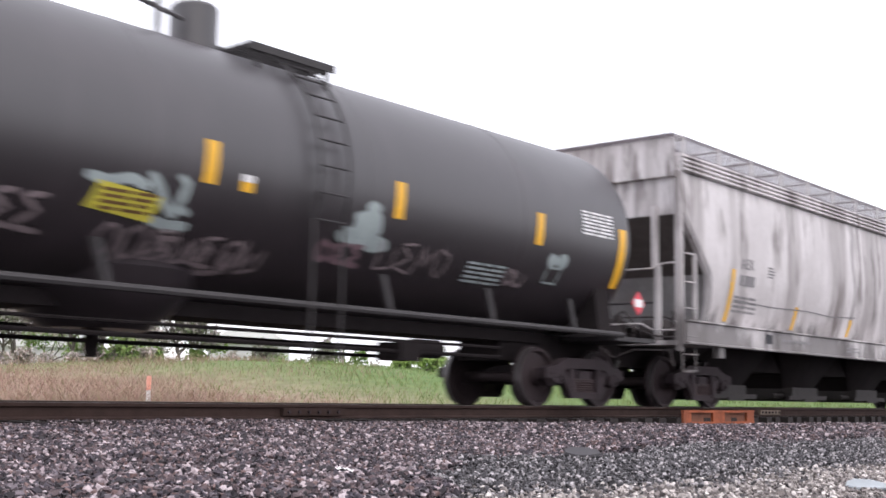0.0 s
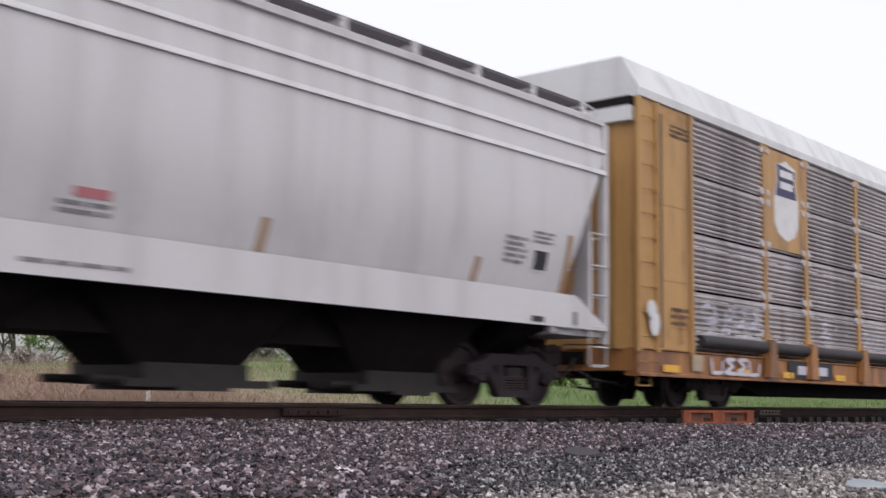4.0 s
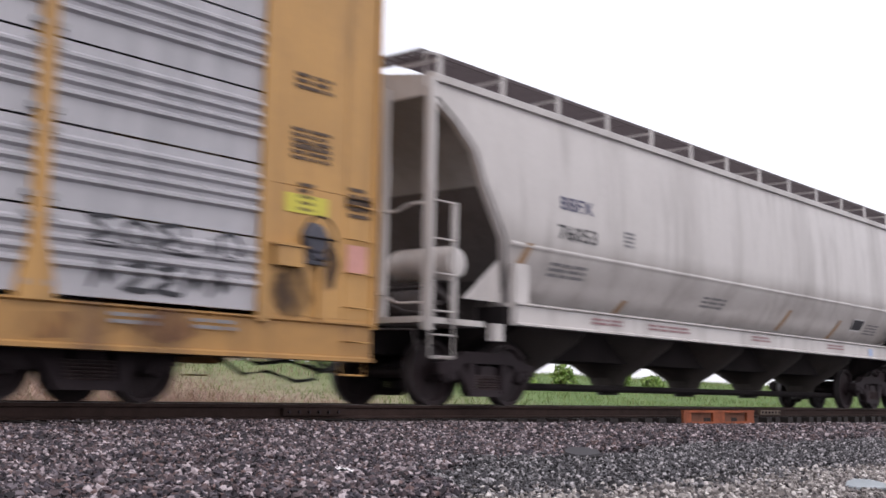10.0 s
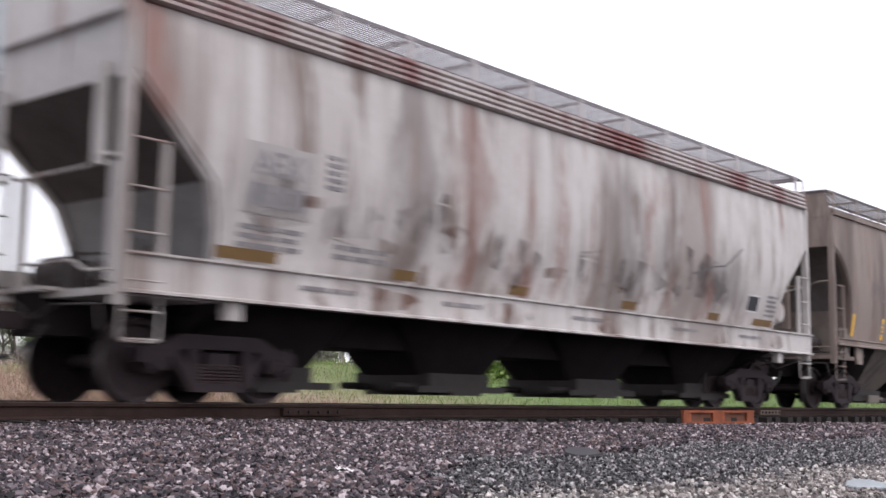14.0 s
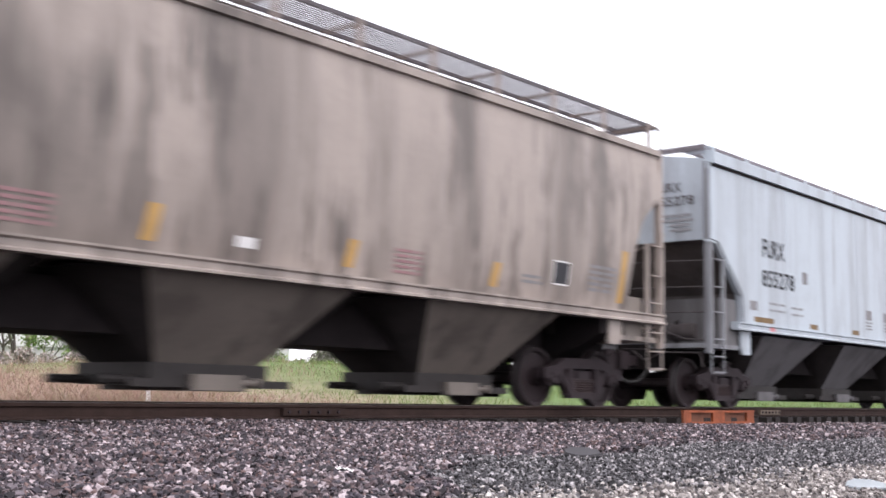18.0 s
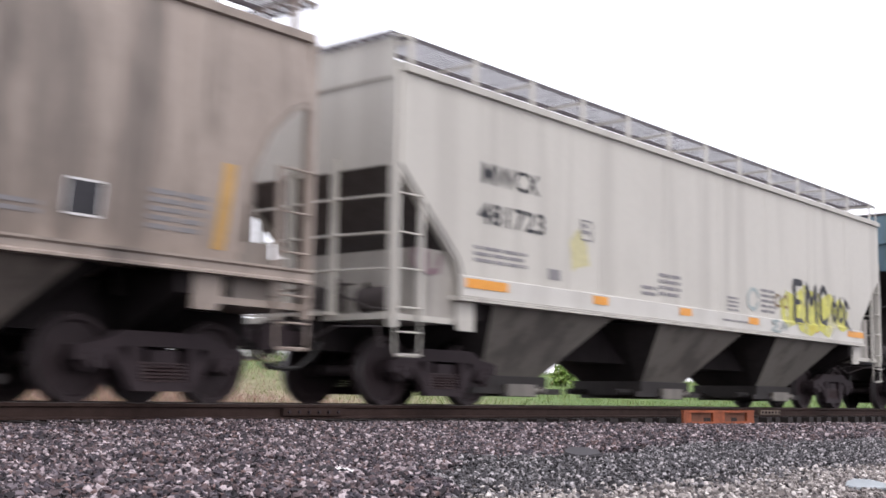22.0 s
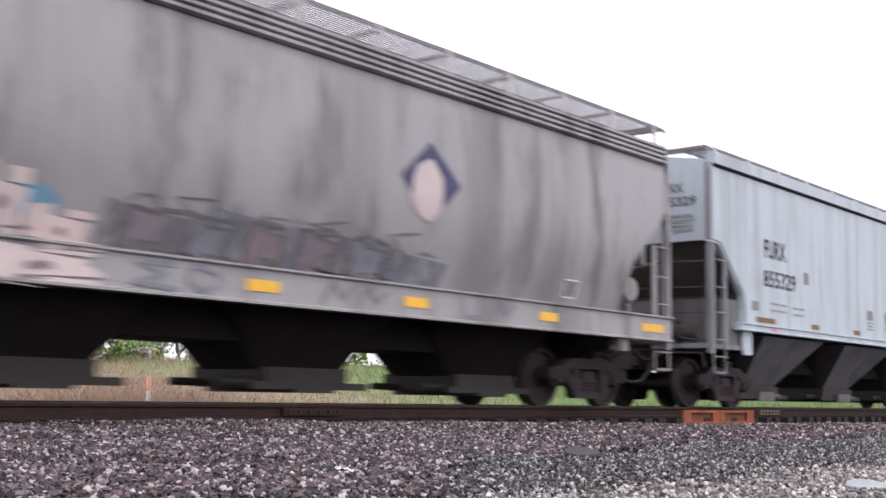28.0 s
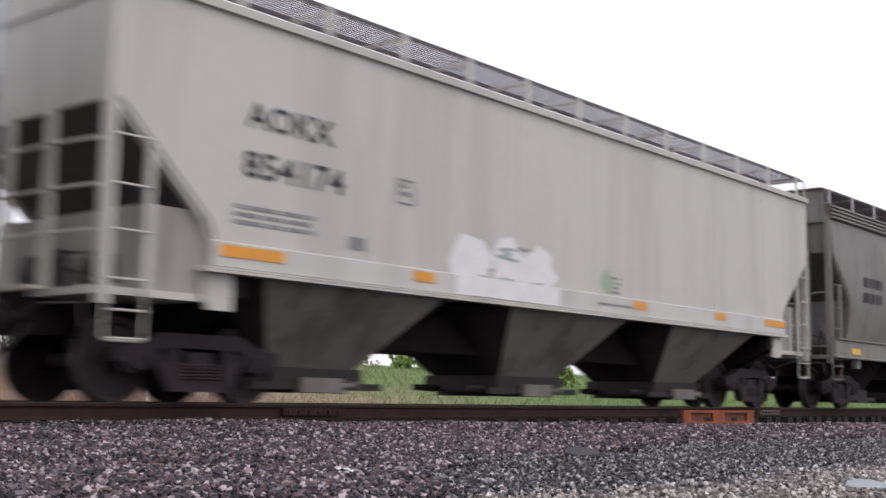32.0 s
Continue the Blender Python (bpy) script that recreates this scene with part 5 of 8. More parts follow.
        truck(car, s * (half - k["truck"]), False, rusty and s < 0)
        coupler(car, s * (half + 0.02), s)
    # Plates in the end recess, coloured dark to keep it in shade.
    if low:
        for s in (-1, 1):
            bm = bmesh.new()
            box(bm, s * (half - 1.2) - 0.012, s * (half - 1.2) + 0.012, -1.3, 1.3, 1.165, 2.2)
            part("cross_bulkhead", bm, low, car, "dark plate across the end sill")
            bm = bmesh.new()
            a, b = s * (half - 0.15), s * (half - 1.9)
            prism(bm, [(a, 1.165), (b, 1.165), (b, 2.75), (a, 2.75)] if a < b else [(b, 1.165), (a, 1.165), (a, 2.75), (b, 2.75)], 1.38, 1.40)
            part("shear_plate", bm, low, car, "dark plate closing the end recess")
    if reservoir:
        bm = bmesh.new()
        lathe(bm, [(0.02, -1.36), (0.20, -1.33), (0.235, -1.25), (0.235, -0.30), (0.22, -0.24), (0.02, -0.20)], ((half - 0.85) * reservoir, 0, 1.95), "y", 18)
        part("brake_reservoir", bm, trim, car, "pale cylindrical air reservoir")
    # roof hatches along the middle
    n = {"ribbed": 3, "plate": 3, "round": 3, "belly": 5}.get(kind, 4)
    w = (2 * half - 1.6) / n
    for i in range(n):
        x = -half + 0.8 + w * (i + 0.5)
        bm = bmesh.new()
        beam(bm, [(-0.76, eave + 0.12), (-0.76, k["walk"][0] - 0.06), (-0.66, k["walk"][0] - 0.02), (0.66, k["walk"][0] - 0.02), (0.76, k["walk"][0] - 0.06), (0.76, eave + 0.12)], x - w / 2 + 0.06, x + w / 2 - 0.06)
        part("hatch_cover", bm, chord, car, "", 30)
    # running boards
    zw, yo, yi = k["walk"]
    bars_across = 26 if walkmat is BLACKGRATE else 18 if kind in ("belly", "smooth") else 13
    gk = ("grate", kind, round(half, 2), walkmat.name)
    for s in (0, 180):
        rb = part("running_board", cached(gk, lambda m: grating_mesh(m, half - 0.25, zw, -yo, -yi, bars_across), walkmat, 30), walkmat, car, "open steel grating walkway", at=pose(0, 0, 0, 0, 0, s))
        n = int(half * 2 / 1.35)
        for i in range(n + 1):
            x = -half + 0.3 + (2 * half - 0.6) * i / n
            def arm(m):
                prism(m, [(-0.055, eave + 0.06), (0.055, eave + 0.06), (0.055, zw + 0.01), (-0.055, zw + 0.01)], -yo - 0.016, -yo - 0.004)
                box(m, -0.025, 0.025, -yo, -yi, zw - 0.075, zw - 0.045)
            part("bracket", cached(("arm", kind), arm, chord, 30), chord, rb, at=pose(x, 0, 0))
    for s in (-1, 1):
        bm = bmesh.new()
        for i in range(5):
            x = s * (half - 0.28 + 0.09 * i)
            box(bm, x - 0.006, x + 0.006, -yo, yo, zw - 0.03, zw)
        for y in np.linspace(-yo, yo, 17):
            box(bm, min(s * (half - 0.28), s * (half + 0.08)), max(s * (half - 0.28), s * (half + 0.08)), y - 0.005, y + 0.005, zw - 0.026, zw - 0.004)
        part("end_running_board", bm, walkmat, car)
        bm = bmesh.new()
        for y in (-yo, yo):
            tube(bm, [(s * (half - 0.25), y, zw), (s * (half + 0.02), y * 1.02, zw - 0.06), (s * (half + 0.03), y * 1.03, eave - 0.1)], 0.018, 6)
        part("grab_iron", bm, chord, car)
    return car, side


# ---------------------------------------------------------------- auto racks
def corrugated(z0, z1, ribs, depth, out, band=0.62):
    """Upright profile of a pressed panel: a band of ridges with plain flat margins."""
    pts = [(-out, z0)]
    a = z0 + (z1 - z0) * (0.30 if band < 0.9 else 0.5 - band / 2)
    band *= z1 - z0
    for i in range(ribs):
        b = a + band * i / ribs
        w = band / ribs
        pts += [(-out, b + w * 0.10), (-out - depth, b + w * 0.32), (-out - depth, b + w * 0.55), (-out, b + w * 0.80)]
    pts.append((-out, z1))
    return pts


def slotted(bm, line, x0, x1):
    """A ridged sheet whose hollows are pierced by rows of short slots."""
    strips, one = [], [line[0]]
    for i in range(1, len(line)):
        (ya, za), (yb, zb) = line[i - 1], line[i]
        if abs(ya - yb) < 1e-6 and i > 1 and i < len(line) - 1 and (i - 1) % 4 == 0:
            m0, m1 = za + (zb - za) * 0.12, za + (zb - za) * 0.90
            strips.append(one + [(ya, m0)])
            x = x0 + 0.02
            while x < x1:
                b = min(x + 0.026, x1)
                bm.faces.new([bm.verts.new(p) for p in ((x, ya, m0), (b, ya, m0), (b, ya, m1), (x, ya, m1))])
                x += 0.10
            one = [(ya, m1), (yb, zb)]
        else:
            one.append((yb, zb))
    strips.append(one)
    for s in strips:
        sheet(bm, s, x0, x1)


def brake_stand(panel, half, mat):
    """Hand brake housing, chain guard and bracket step on a rack's rear end bay."""
    x = half - 1.05
    bm = bmesh.new()
    lathe(bm, [(0.02, -1.66), (0.15, -1.655), (0.19, -1.62), (0.20, -1.57)], (x, 0, 1.92), "y", 14)
    box(bm, x - 0.16, x + 0.13, -1.63, -1.569, 1.62, 1.92)
    part("brake_housing", bm, BRAKEBLUE, panel, "dull blue-grey hand brake housing", 30, 0.01)
    bm = bmesh.new()
    tube(bm, [(x + 0.26 * math.cos(a), -1.69, 1.92 + 0.26 * math.sin(a)) for a in np.linspace(0, math.tau, 15)], 0.014, 6)
    tube(bm, [(x - 0.25, -1.69, 1.92), (x + 0.25, -1.69, 1.92)], 0.012, 6)
    part("brake_wheel", bm, UNDER, panel, "dark hand brake wheel", 30)
    bm = bmesh.new()
    box(bm, half - 1.70, half - 1.28, -1.68, -1.569, 1.56, 1.78)
    box(bm, half - 1.74, half - 1.24, -1.70, -1.569, 1.785, 1.81)
    part("bracket_box", bm, mat, panel, "", 30, 0.008)
    bm = bmesh.new()
    box(bm, half - 0.98, half - 0.90, -1.62, -1.569, 1.0, 1.6)
    part("chain_guard", bm, mat, panel, "", 30, 0.008)
    f = lambda z: 1.573
    for a, b, z0, z1, q in ((half - 1.68, half - 1.05, 1.02, 1.56, 301), (half - 0.98, half - 0.66, 1.30, 2.0, 302)):
        fill(panel, loop((a + b) / 2, (z0 + z1) / 2, (b - a) / 2, (z1 - z0) / 2, 14, 0.35, q), f, GREASE, "grease_stain", "dark greasy stain below the brake")


def auto_rack(label, centre, posts, panel, post, roofmat, sillmat, tiers, ribs, window=False, tube_low=False, zs=0.98, crown=0.0, doormat=None, band=0.62, gap=0.012, slots=False, hood=None, door=None):
    half = 13.66
    car = thing("auto_rack", label, "railcar", "cars of the freight train", pose(centre, TRACK, 0))
    CARS.append((car, centre))
    doormat = doormat or post
    zl, zh = 1.02, 5.18
    # flat car below
    bm = bmesh.new()
    for s in (-1, 1):
        beam(bm, [(s * 1.30, 0.52), (s * 1.585, 0.52), (s * 1.585, 0.56), (s * 1.55, 0.58), (s * 1.55, 0.94), (s * 1.585, 0.96), (s * 1.585, zs), (s * 1.30, zs)], -half + 0.02, half - 0.02)
    box(bm, -half + 0.05, half - 0.05, -1.30, 1.30, 0.86, 0.95)
    part("deck_sill", bm, sillmat, car, "", 30)
    bm = bmesh.new()
    prism(bm, [(-half - 0.05, 0.70), (-half - 0.05, 0.92), (half + 0.05, 0.92), (half + 0.05, 0.70), (8.6, 0.62), (7.0, 0.24), (-7.0, 0.24), (-8.6, 0.62)], -0.55, 0.55)
    part("centre_sill", bm, UNDER, car, "", 30, 0.01)
    for x in np.arange(-12.6, 12.7, 1.4):
        part("cross_bearer", cached("bearer", lambda m: box(m, -0.05, 0.05, -1.32, 1.32, 0.58, 0.86), UNDER, 30), UNDER, car, at=pose(float(x), 0, 0))
    # inner decks, ends and roof
    bm = bmesh.new()
    for z in (2.55, 3.95):
        box(bm, -half + 0.25, half - 0.25, -1.42, 1.42, z, z + 0.06)
    part("inner_deck", bm, UNDER, car)
    bm = bmesh.new()
    c = crown
    prof = [(-1.53, zh), (-1.60, zh + 0.02), (-1.60, zh + 0.16), (-1.26, zh + 0.56 + c), (-0.55, zh + 0.68 + c), (0.55, zh + 0.68 + c), (1.26, zh + 0.56 + c), (1.60, zh + 0.16), (1.60, zh + 0.02), (1.53, zh)]
    prof_roof = prof
    xs = [-half - 0.02, -half + 0.02, -half + 0.75, half - 0.75, half - 0.02, half + 0.02]
    loops = []
    for i, x in enumerate(xs):
        low = i in (4, 5) or (i in (0, 1) and not hood)
        loops.append([(x, y, z if not low else min(z, zh + 0.18 + (0.16 + crown * 2.2) * (z > zh + 0.3))) for y, z in prof])
    loft(bm, loops)
    roof = part("roof", bm, roofmat, car, "", 25)
    for i in range(21):
        x = -half + 1.2 + i * (2 * half - 2.4) / 20
        def seam(m):
            line = [(-1.603, zh + 0.162), (-1.262, zh + 0.563 + c), (-0.55, zh + 0.683 + c), (0.0, zh + 0.683 + c)]
            loft(m, [[(d, y, z) for d in (-0.02, 0.02)] + [(d, y + 0.02, z - 0.02) for d in (0.02, -0.02)] for y, z in line])
        for r in (0, 180):
            part("roof_seam", cached(("seam", roofmat.name, crown), seam, roofmat), roofmat, roof, at=pose(x, 0, 0, 0, 0, r))
    # side panels between the posts
    edges = [-half + 1.85] + posts + [half - 1.75]
    tier_h = (zh - zl) / tiers
    depth = 0.034 if slots else 0.046
    for side in (0, 180):
        for a, b in zip(edges, edges[1:]):
            for t in range(tiers):
                if window and side == 0 and abs(a - posts[-2]) < 0.01 and t == tiers - 1:
                    continue
                if side == 180:
                    a2, b2 = -b, -a
                else:
                    a2, b2 = a, b
                bm = bmesh.new()
                line = corrugated(zl + t * tier_h + gap, zl + (t + 1) * tier_h - gap, ribs, depth, 1.53, band)
                (slotted if slots else sheet)(bm, line, a2 + 0.02, b2 - (0.13 if slots and side else 0.02))
                part("side_panel", bm, panel, car, "", 30, at=pose(0, 0, 0, 0, 0, side))
        for x in posts:
            bm = bmesh.new()
            xx = x if side == 0 else -x
            beam_z = [(xx - 0.085, zl - 0.03), (xx + 0.085, zl - 0.03), (xx + 0.085, zh), (xx - 0.085, zh)]
            prism(bm, beam_z, -1.585, -1.50)
            prism(bm, [(xx - 0.20, zl - 0.06), (xx + 0.20, zl - 0.06), (xx + 0.19, zl + 0.10), (xx + 0.085, zl + 0.52), (xx - 0.085, zl + 0.52), (xx - 0.19, zl + 0.10)], -1.60, -1.50)
            prism(bm, [(xx - 0.20, zh + 0.01), (xx - 0.085, zh - 0.14), (xx + 0.085, zh - 0.14), (xx + 0.20, zh + 0.01)], -1.595, -1.50)
            p = part("post", bm, post, car, "", 30, 0.01, at=pose(0, 0, 0, 0, 0, side))
            for t in range(tiers):
                for d in (-1, 1):
                    for dz in (0.10, tier_h - 0.10):
                        def clip(m):
                            if slots:
                                lathe(m, [(0.01, -1.60), (0.055, -1.60), (0.075, -1.585), (0.075, -1.53)], (0, 0, 0), "y", 10)
                            else:
                                box(m, -0.035, 0.035, -1.60, -1.53, -0.03, 0.03)
                        cm = PALECLIP if slots else STEEL
                        part("clip", cached(("clip", slots), clip, cm, 30, 0.0), cm, p, at=pose(xx + d * (0.14 if slots else 0.115), 0, zl + t * tier_h + dz))
    # end bays with doors and ladders
    for s in (-1, 1):
        for y in (-1, 1):
            a, b = sorted((s * half, s * (half - 1.80)))
            bm = bmesh.new()
            box(bm, a, b, min(y * 1.56, y * 1.49), max(y * 1.56, y * 1.49), zl - 0.06, zh + 0.02)
            ep = part("end_panel", bm, doormat, car, "", 30, 0.012)
            for x, w in ((half - 0.02, 0.06), (half - 0.62, 0.06), (half - 1.80, 0.06)) if slots else ((half - 0.02, 0.03), (half - 1.80, 0.07)):
                bm = bmesh.new()
                box(bm, s * x - w, s * x + w, min(y * 1.60, y * 1.55), max(y * 1.60, y * 1.55), zl - 0.1, zh + 0.01)
                part("stiffener", bm, post, ep, "", 30, 0.01)
            if y < 0:
                plates = [(0.74, 1.66, za, zb) for za, zb in ((1.35, 2.05), (2.15, 3.35), (3.45, 4.95))] if slots else [(0.56, 1.71, 1.02, 2.50), (0.56, 1.71, 2.512, zh - 0.02), (0.07, 0.535, 2.50, zh - 0.02), (0.07, 0.535, 1.02, 2.36)]
                for u, v, za, zb in plates:
                    bm = bmesh.new()
                    c0, c1 = sorted((s * (half - u), s * (half - v)))
                    box(bm, c0, c1, -1.568, -1.555, za, zb)
                    part("recess_plate", bm, doormat, ep, "", 30, 0.004)
                bm = bmesh.new()
                c0, c1 = sorted((s * (half - 0.08), s * (half - 0.52)))
                if not slots:
                    box(bm, c0, c1, -1.563, -1.55, 2.365, 2.49)
                    part("vent_slot", bm, UNDER, ep, "dark slot above the ladder")
                if s > 0:
                    brake_stand(ep, half, doormat)
                if slots:
                    bm = bmesh.new()
                    lathe(bm, [(0.005, -1.650), (0.15, -1.650), (0.15, -1.646), (0.005, -1.646)], (s * (half - 0.31), 0, 1.62), "y", 20)
                    part("placard", bm, ROOFWHITE, ep, "round white placard")
            if y < 0 and slots:
                bm = bmesh.new()
                tube(bm, [(s * (half - 0.70), -1.59, 1.0), (s * (half - 0.70), -1.59, 5.0)], 0.03, 8)
                part("lock_rod", bm, INK, ep, "dark greasy door lock rod")
            for i in range(11 if slots else 5):
                z = 0.75 + i * 0.41
                bm = bmesh.new()
                tube(bm, [(s * (half - 0.08), y * 1.57, z), (s * (half - 0.12), y * 1.63, z), (s * (half - 0.50), y * 1.63, z), (s * (half - 0.55), y * 1.57, z)], 0.013, 6)
                part("rung", bm, post, ep)
        # folding end door
        bm = bmesh.new()
        prof = [(-1.5, 0), (-1.15, 0.10), (-0.8, 0.02), (-0.4, 0.12), (0, 0.02), (0.4, 0.12), (0.8, 0.02), (1.15, 0.10), (1.5, 0)]
        lo = [bm.verts.new((s * (half - 0.05 + d), y, zl - 0.06)) for y, d in prof]
        hi = [bm.verts.new((s * (half - 0.05 + d), y, zh + 0.02)) for y, d in prof]
        for i in range(len(prof) - 1):
            bm.faces.new((lo[i], lo[i + 1], hi[i + 1], hi[i]))
        part("end_door", bm, doormat, car, "folding ribbed end door", 20)
        if s < 0 and hood:
            xf = -half - 0.12
            bm = bmesh.new()
            box(bm, xf, -half + 0.02, -1.45, 1.45, zl - 0.04, 4.46)
            dr = part("front_door", bm, door, car, "cream white end door", 30, 0.02)
            bm = bmesh.new()
            box(bm, xf - 0.004, -half + 0.02, -1.47, 1.47, 4.465, zh + 0.04)
            part("door_header", bm, hood, dr, "orange-yellow door top")
            for k in range(6):
                bm = bmesh.new()
                box(bm, xf - 0.03, xf + 0.06, -1.53, -1.40, 1.18 + k * 0.72, 1.28 + k * 0.72)
                part("hinge", bm, STEEL, dr, "", 30, 0.008)
            bm = bmesh.new()
            loft(bm, [[(x, y * q, zh + (z - zh) * q + e) for y, z in prof_roof] for x, q, e in ((-half - 0.16, 0.93, 0.0), (-half - 0.08, 1.0, 0.01), (-half + 0.72, 1.012, 0.012))])
            part("roof_hood", bm, hood, car, "yellow arched hood over the end door", 25)
            tagged(end_bars(car, xf - 0.006, -1.25, -0.85, 3.75, 0.30, 2, GREYINK), kind="stuff")
            tagged(end_bars(car, xf - 0.006, -1.2, -0.7, 2.05, 0.5, 5, GREYINK), kind="stuff")
        elif s < 0:
            bm = bmesh.new()
            box(bm, -half - 0.14, -half + 0.02, -1.5, 1.5, zh - 0.16, zh + 0.0)
            part("door_slot", bm, UNDER, car, "dark slot above the end door")
            bm = bmesh.new()
            box(bm, -half - 0.15, -half + 0.02, -1.5, 1.5, zh - 0.42, zh - 0.165)
            part("door_header", bm, roofmat, car, "white band above the end door")
        bm = bmesh.new()
        box(bm, min(s * half, s * (half - 0.5)), max(s * half, s * (half - 0.5)), -1.5, 1.5, 0.60, 0.98)
        part("buffer_beam", bm, sillmat, car, "", 30, 0.01)
        for y in (-1.5, 1.5):
            bm = bmesh.new()
            tube(bm, [(s * (half - 0.08), y, 0.6), (s * (half - 0.08), y, 0.36), (s * (half - 0.50), y, 0.36), (s * (half - 0.50), y, 0.6)], 0.015, 6)
            part("stirrup", bm, post, car)
        for y, d in ((-0.95, 0.0), (-0.55, 0.12)):
            bm = bmesh.new()
            tube(bm, [(s * (half - 1.7 + d), y, 0.56), (s * (half - 1.3 + d), y, 0.47 - d), (s * (half - 0.8), y, 0.52 - d), (s * (half - 0.3), y, 0.40 - d), (s * (half + 0.1), y * 0.8, 0.44 - d), (s * (half + 0.3), y * 0.6, 0.60)], 0.024, 6)
            part("hanging_hose", bm, HOSE, car)
        truck(car, s * 10.06, True)
        coupler(car, s * (half + 0.0), s)
    if tube_low:
        for y in (-1.60, 1.60):
            bm = bmesh.new()
            lathe(bm, [(0.01, -11.6), (0.115, -11.6), (0.115, 11.6), (0.01, 11.6)], (0, y * 0.985, 1.17), "x", 14)
            part("guard_tube", bm, GREYDARK, car, "dark grey tube along the deck edge")
    if window:
        a, b = posts[-2], posts[-1]
        bm = bmesh.new()
        z = zl + (tiers - 1) * tier_h
        box(bm, a, b, -1.57, -1.50, z - 0.01, z + 0.10)
        part("opening_frame", bm, post, car, "", 30, 0.008)
    return car


PINKNOTICE = plain("pink_notice", (0.66, 0.33, 0.28), 0.6, 0, 0.3)
BRAKEBLUE = plain("dull_blue_grey_enamel", (0.085, 0.085, 0.11), 0.55, 0.1, 0.4, 8.0)
GREASE = wash("brake_grease", (0.06, 0.035, 0.022), 311.0, 0.36, 0.60, 0.8)
PALECLIP = plain("pale_clip", (0.62, 0.58, 0.60), 0.5, 0.0, 0.3, 8.0)
GREYDARK = plain("dark_grey_pipe", (0.042, 0.038, 0.040), 0.7, 0.0, 0.4, 3.0)


# ---------------------------------------------------------------- tank car
def tank_car(centre):
    body = paint("black_tank_paint", (0.018, 0.0135, 0.0165), (0.034, 0.026, 0.031), 0.5, 3.0, 0.40, gloss=1.0)
    car = thing("tank_car", "black tank car with yellow reflectors and old graffiti", "railcar", "cars of the freight train", pose(centre, TRACK, 0))
    CARS.append((car, centre))
    R, zc, half = 1.60, 2.71, 8.35
    bm = bmesh.new()
    prof = [(0.02, -half)]
    for i in range(1, 9):
        a = i / 8 * math.pi / 2
        prof.append((R * math.sin(a), -half + 0.82 * (1 - math.cos(a))))
    for x in (-4.8, -1.6, 1.6, 4.8):
        prof += [(R, x - 0.02), (R + 0.004, x - 0.015), (R + 0.004, x + 0.015), (R, x + 0.02)]
    prof += [(r, -s) for r, s in prof[8::-1]]
    lathe(bm, prof, (0, 0, zc), "x", 56)
    part("tank", bm, body, car, "", 30)
    bm = bmesh.new()
    box(bm, -half + 1.5, half - 1.5, -0.45, 0.45, 1.0, 1.25)
    part("centre_sill", bm, UNDER, car, "", 30, 0.02)
    # underframe rails and braces
    for s in (-1, 1):
        bm = bmesh.new()
        tube(bm, [(-half + 0.9, s * 1.58, 1.15), (half - 0.9, s * 1.58, 1.15)], 0.045, 8)
        part("side_rail", bm, GREYDARK, car)
        for x in (-6.1, -3.6, -2.2, 1.9, 4.0, 6.0):
            bm = bmesh.new()
            prism(bm, [(x - 0.06, 1.62), (x + 0.03, 1.62), (x + 0.20, 1.13), (x + 0.11, 1.13)], s * 1.50, s * 1.56)
            part("rail_brace", bm, GREYDARK, car)
        for z, r in ((0.86, 0.022), (0.72, 0.028)):
            bm = bmesh.new()
            tube(bm, [(-5.4, s * 0.85, z), (5.2, s * 0.85, z)], r, 6)
            part("brake_pipe", bm, UNDER, car)
    bm = bmesh.new()
    lathe(bm, [(0.02, 0.78), (0.62, 0.80), (0.80, 0.95), (1.05, 1.22), (1.15, 1.45), (1.0, 1.6)], (-1.2, 0, 0), "z", 24)
    part("sump", bm, body, car)
    bm = bmesh.new()
    lathe(bm, [(0.02, 0.50), (0.10, 0.50), (0.12, 0.62), (0.12, 0.80), (0.02, 0.80)], (-1.2, 0, 0), "z", 12)
    part("outlet_valve", bm, UNDER, car)
    bm = bmesh.new()
    box(bm, 2.9, 3.3, -0.95, -0.5, 0.60, 0.84)
    lathe(bm, [(0.02, 3.3), (0.13, 3.32), (0.13, 3.9), (0.02, 3.92)], (0, -0.75, 0.78), "x", 14)
    part("brake_gear", bm, UNDER, car, "", 30, 0.02)
    # dome and top platform
    bm = bmesh.new()
    lathe(bm, [(0.02, 4.88), (0.27, 4.88), (0.31, 4.84), (0.31, 4.36), (0.38, 4.34), (0.38, 4.22), (0.02, 4.22)], (0.0, 0, 0), "z", 22)
    part("dome", bm, body, car, "", 30)
    bm = bmesh.new()
    tube(bm, [(-0.75, -0.3, 4.2), (-0.75, -0.3, 4.85)], 0.05, 8)
    tube(bm, [(-1.15, -0.3, 4.66), (-0.40, -0.3, 4.56)], 0.03, 6)
    part("safety_valve", bm, body, car)
    bm = bmesh.new()
    for y in np.linspace(-0.98, -0.30, 9):
        box(bm, 0.05, 1.50, y - 0.008, y + 0.008, 4.24, 4.275)
    for x in np.linspace(0.05, 1.50, 9):
        box(bm, x - 0.010, x + 0.010, -0.98, -0.30, 4.23, 4.265)
    box(bm, 0.05, 1.50, -1.0, -0.97, 4.19, 4.285)
    part("top_platform", bm, GREYDARK, car)
    for x in (0.25, 0.85, 1.40):
        bm = bmesh.new()
        prism(bm, [(x - 0.03, 3.95), (x + 0.03, 3.95), (x + 0.03, 4.24), (x - 0.03, 4.24)], -0.95, -0.90)
        part("platform_bracket", bm, GREYDARK, car)
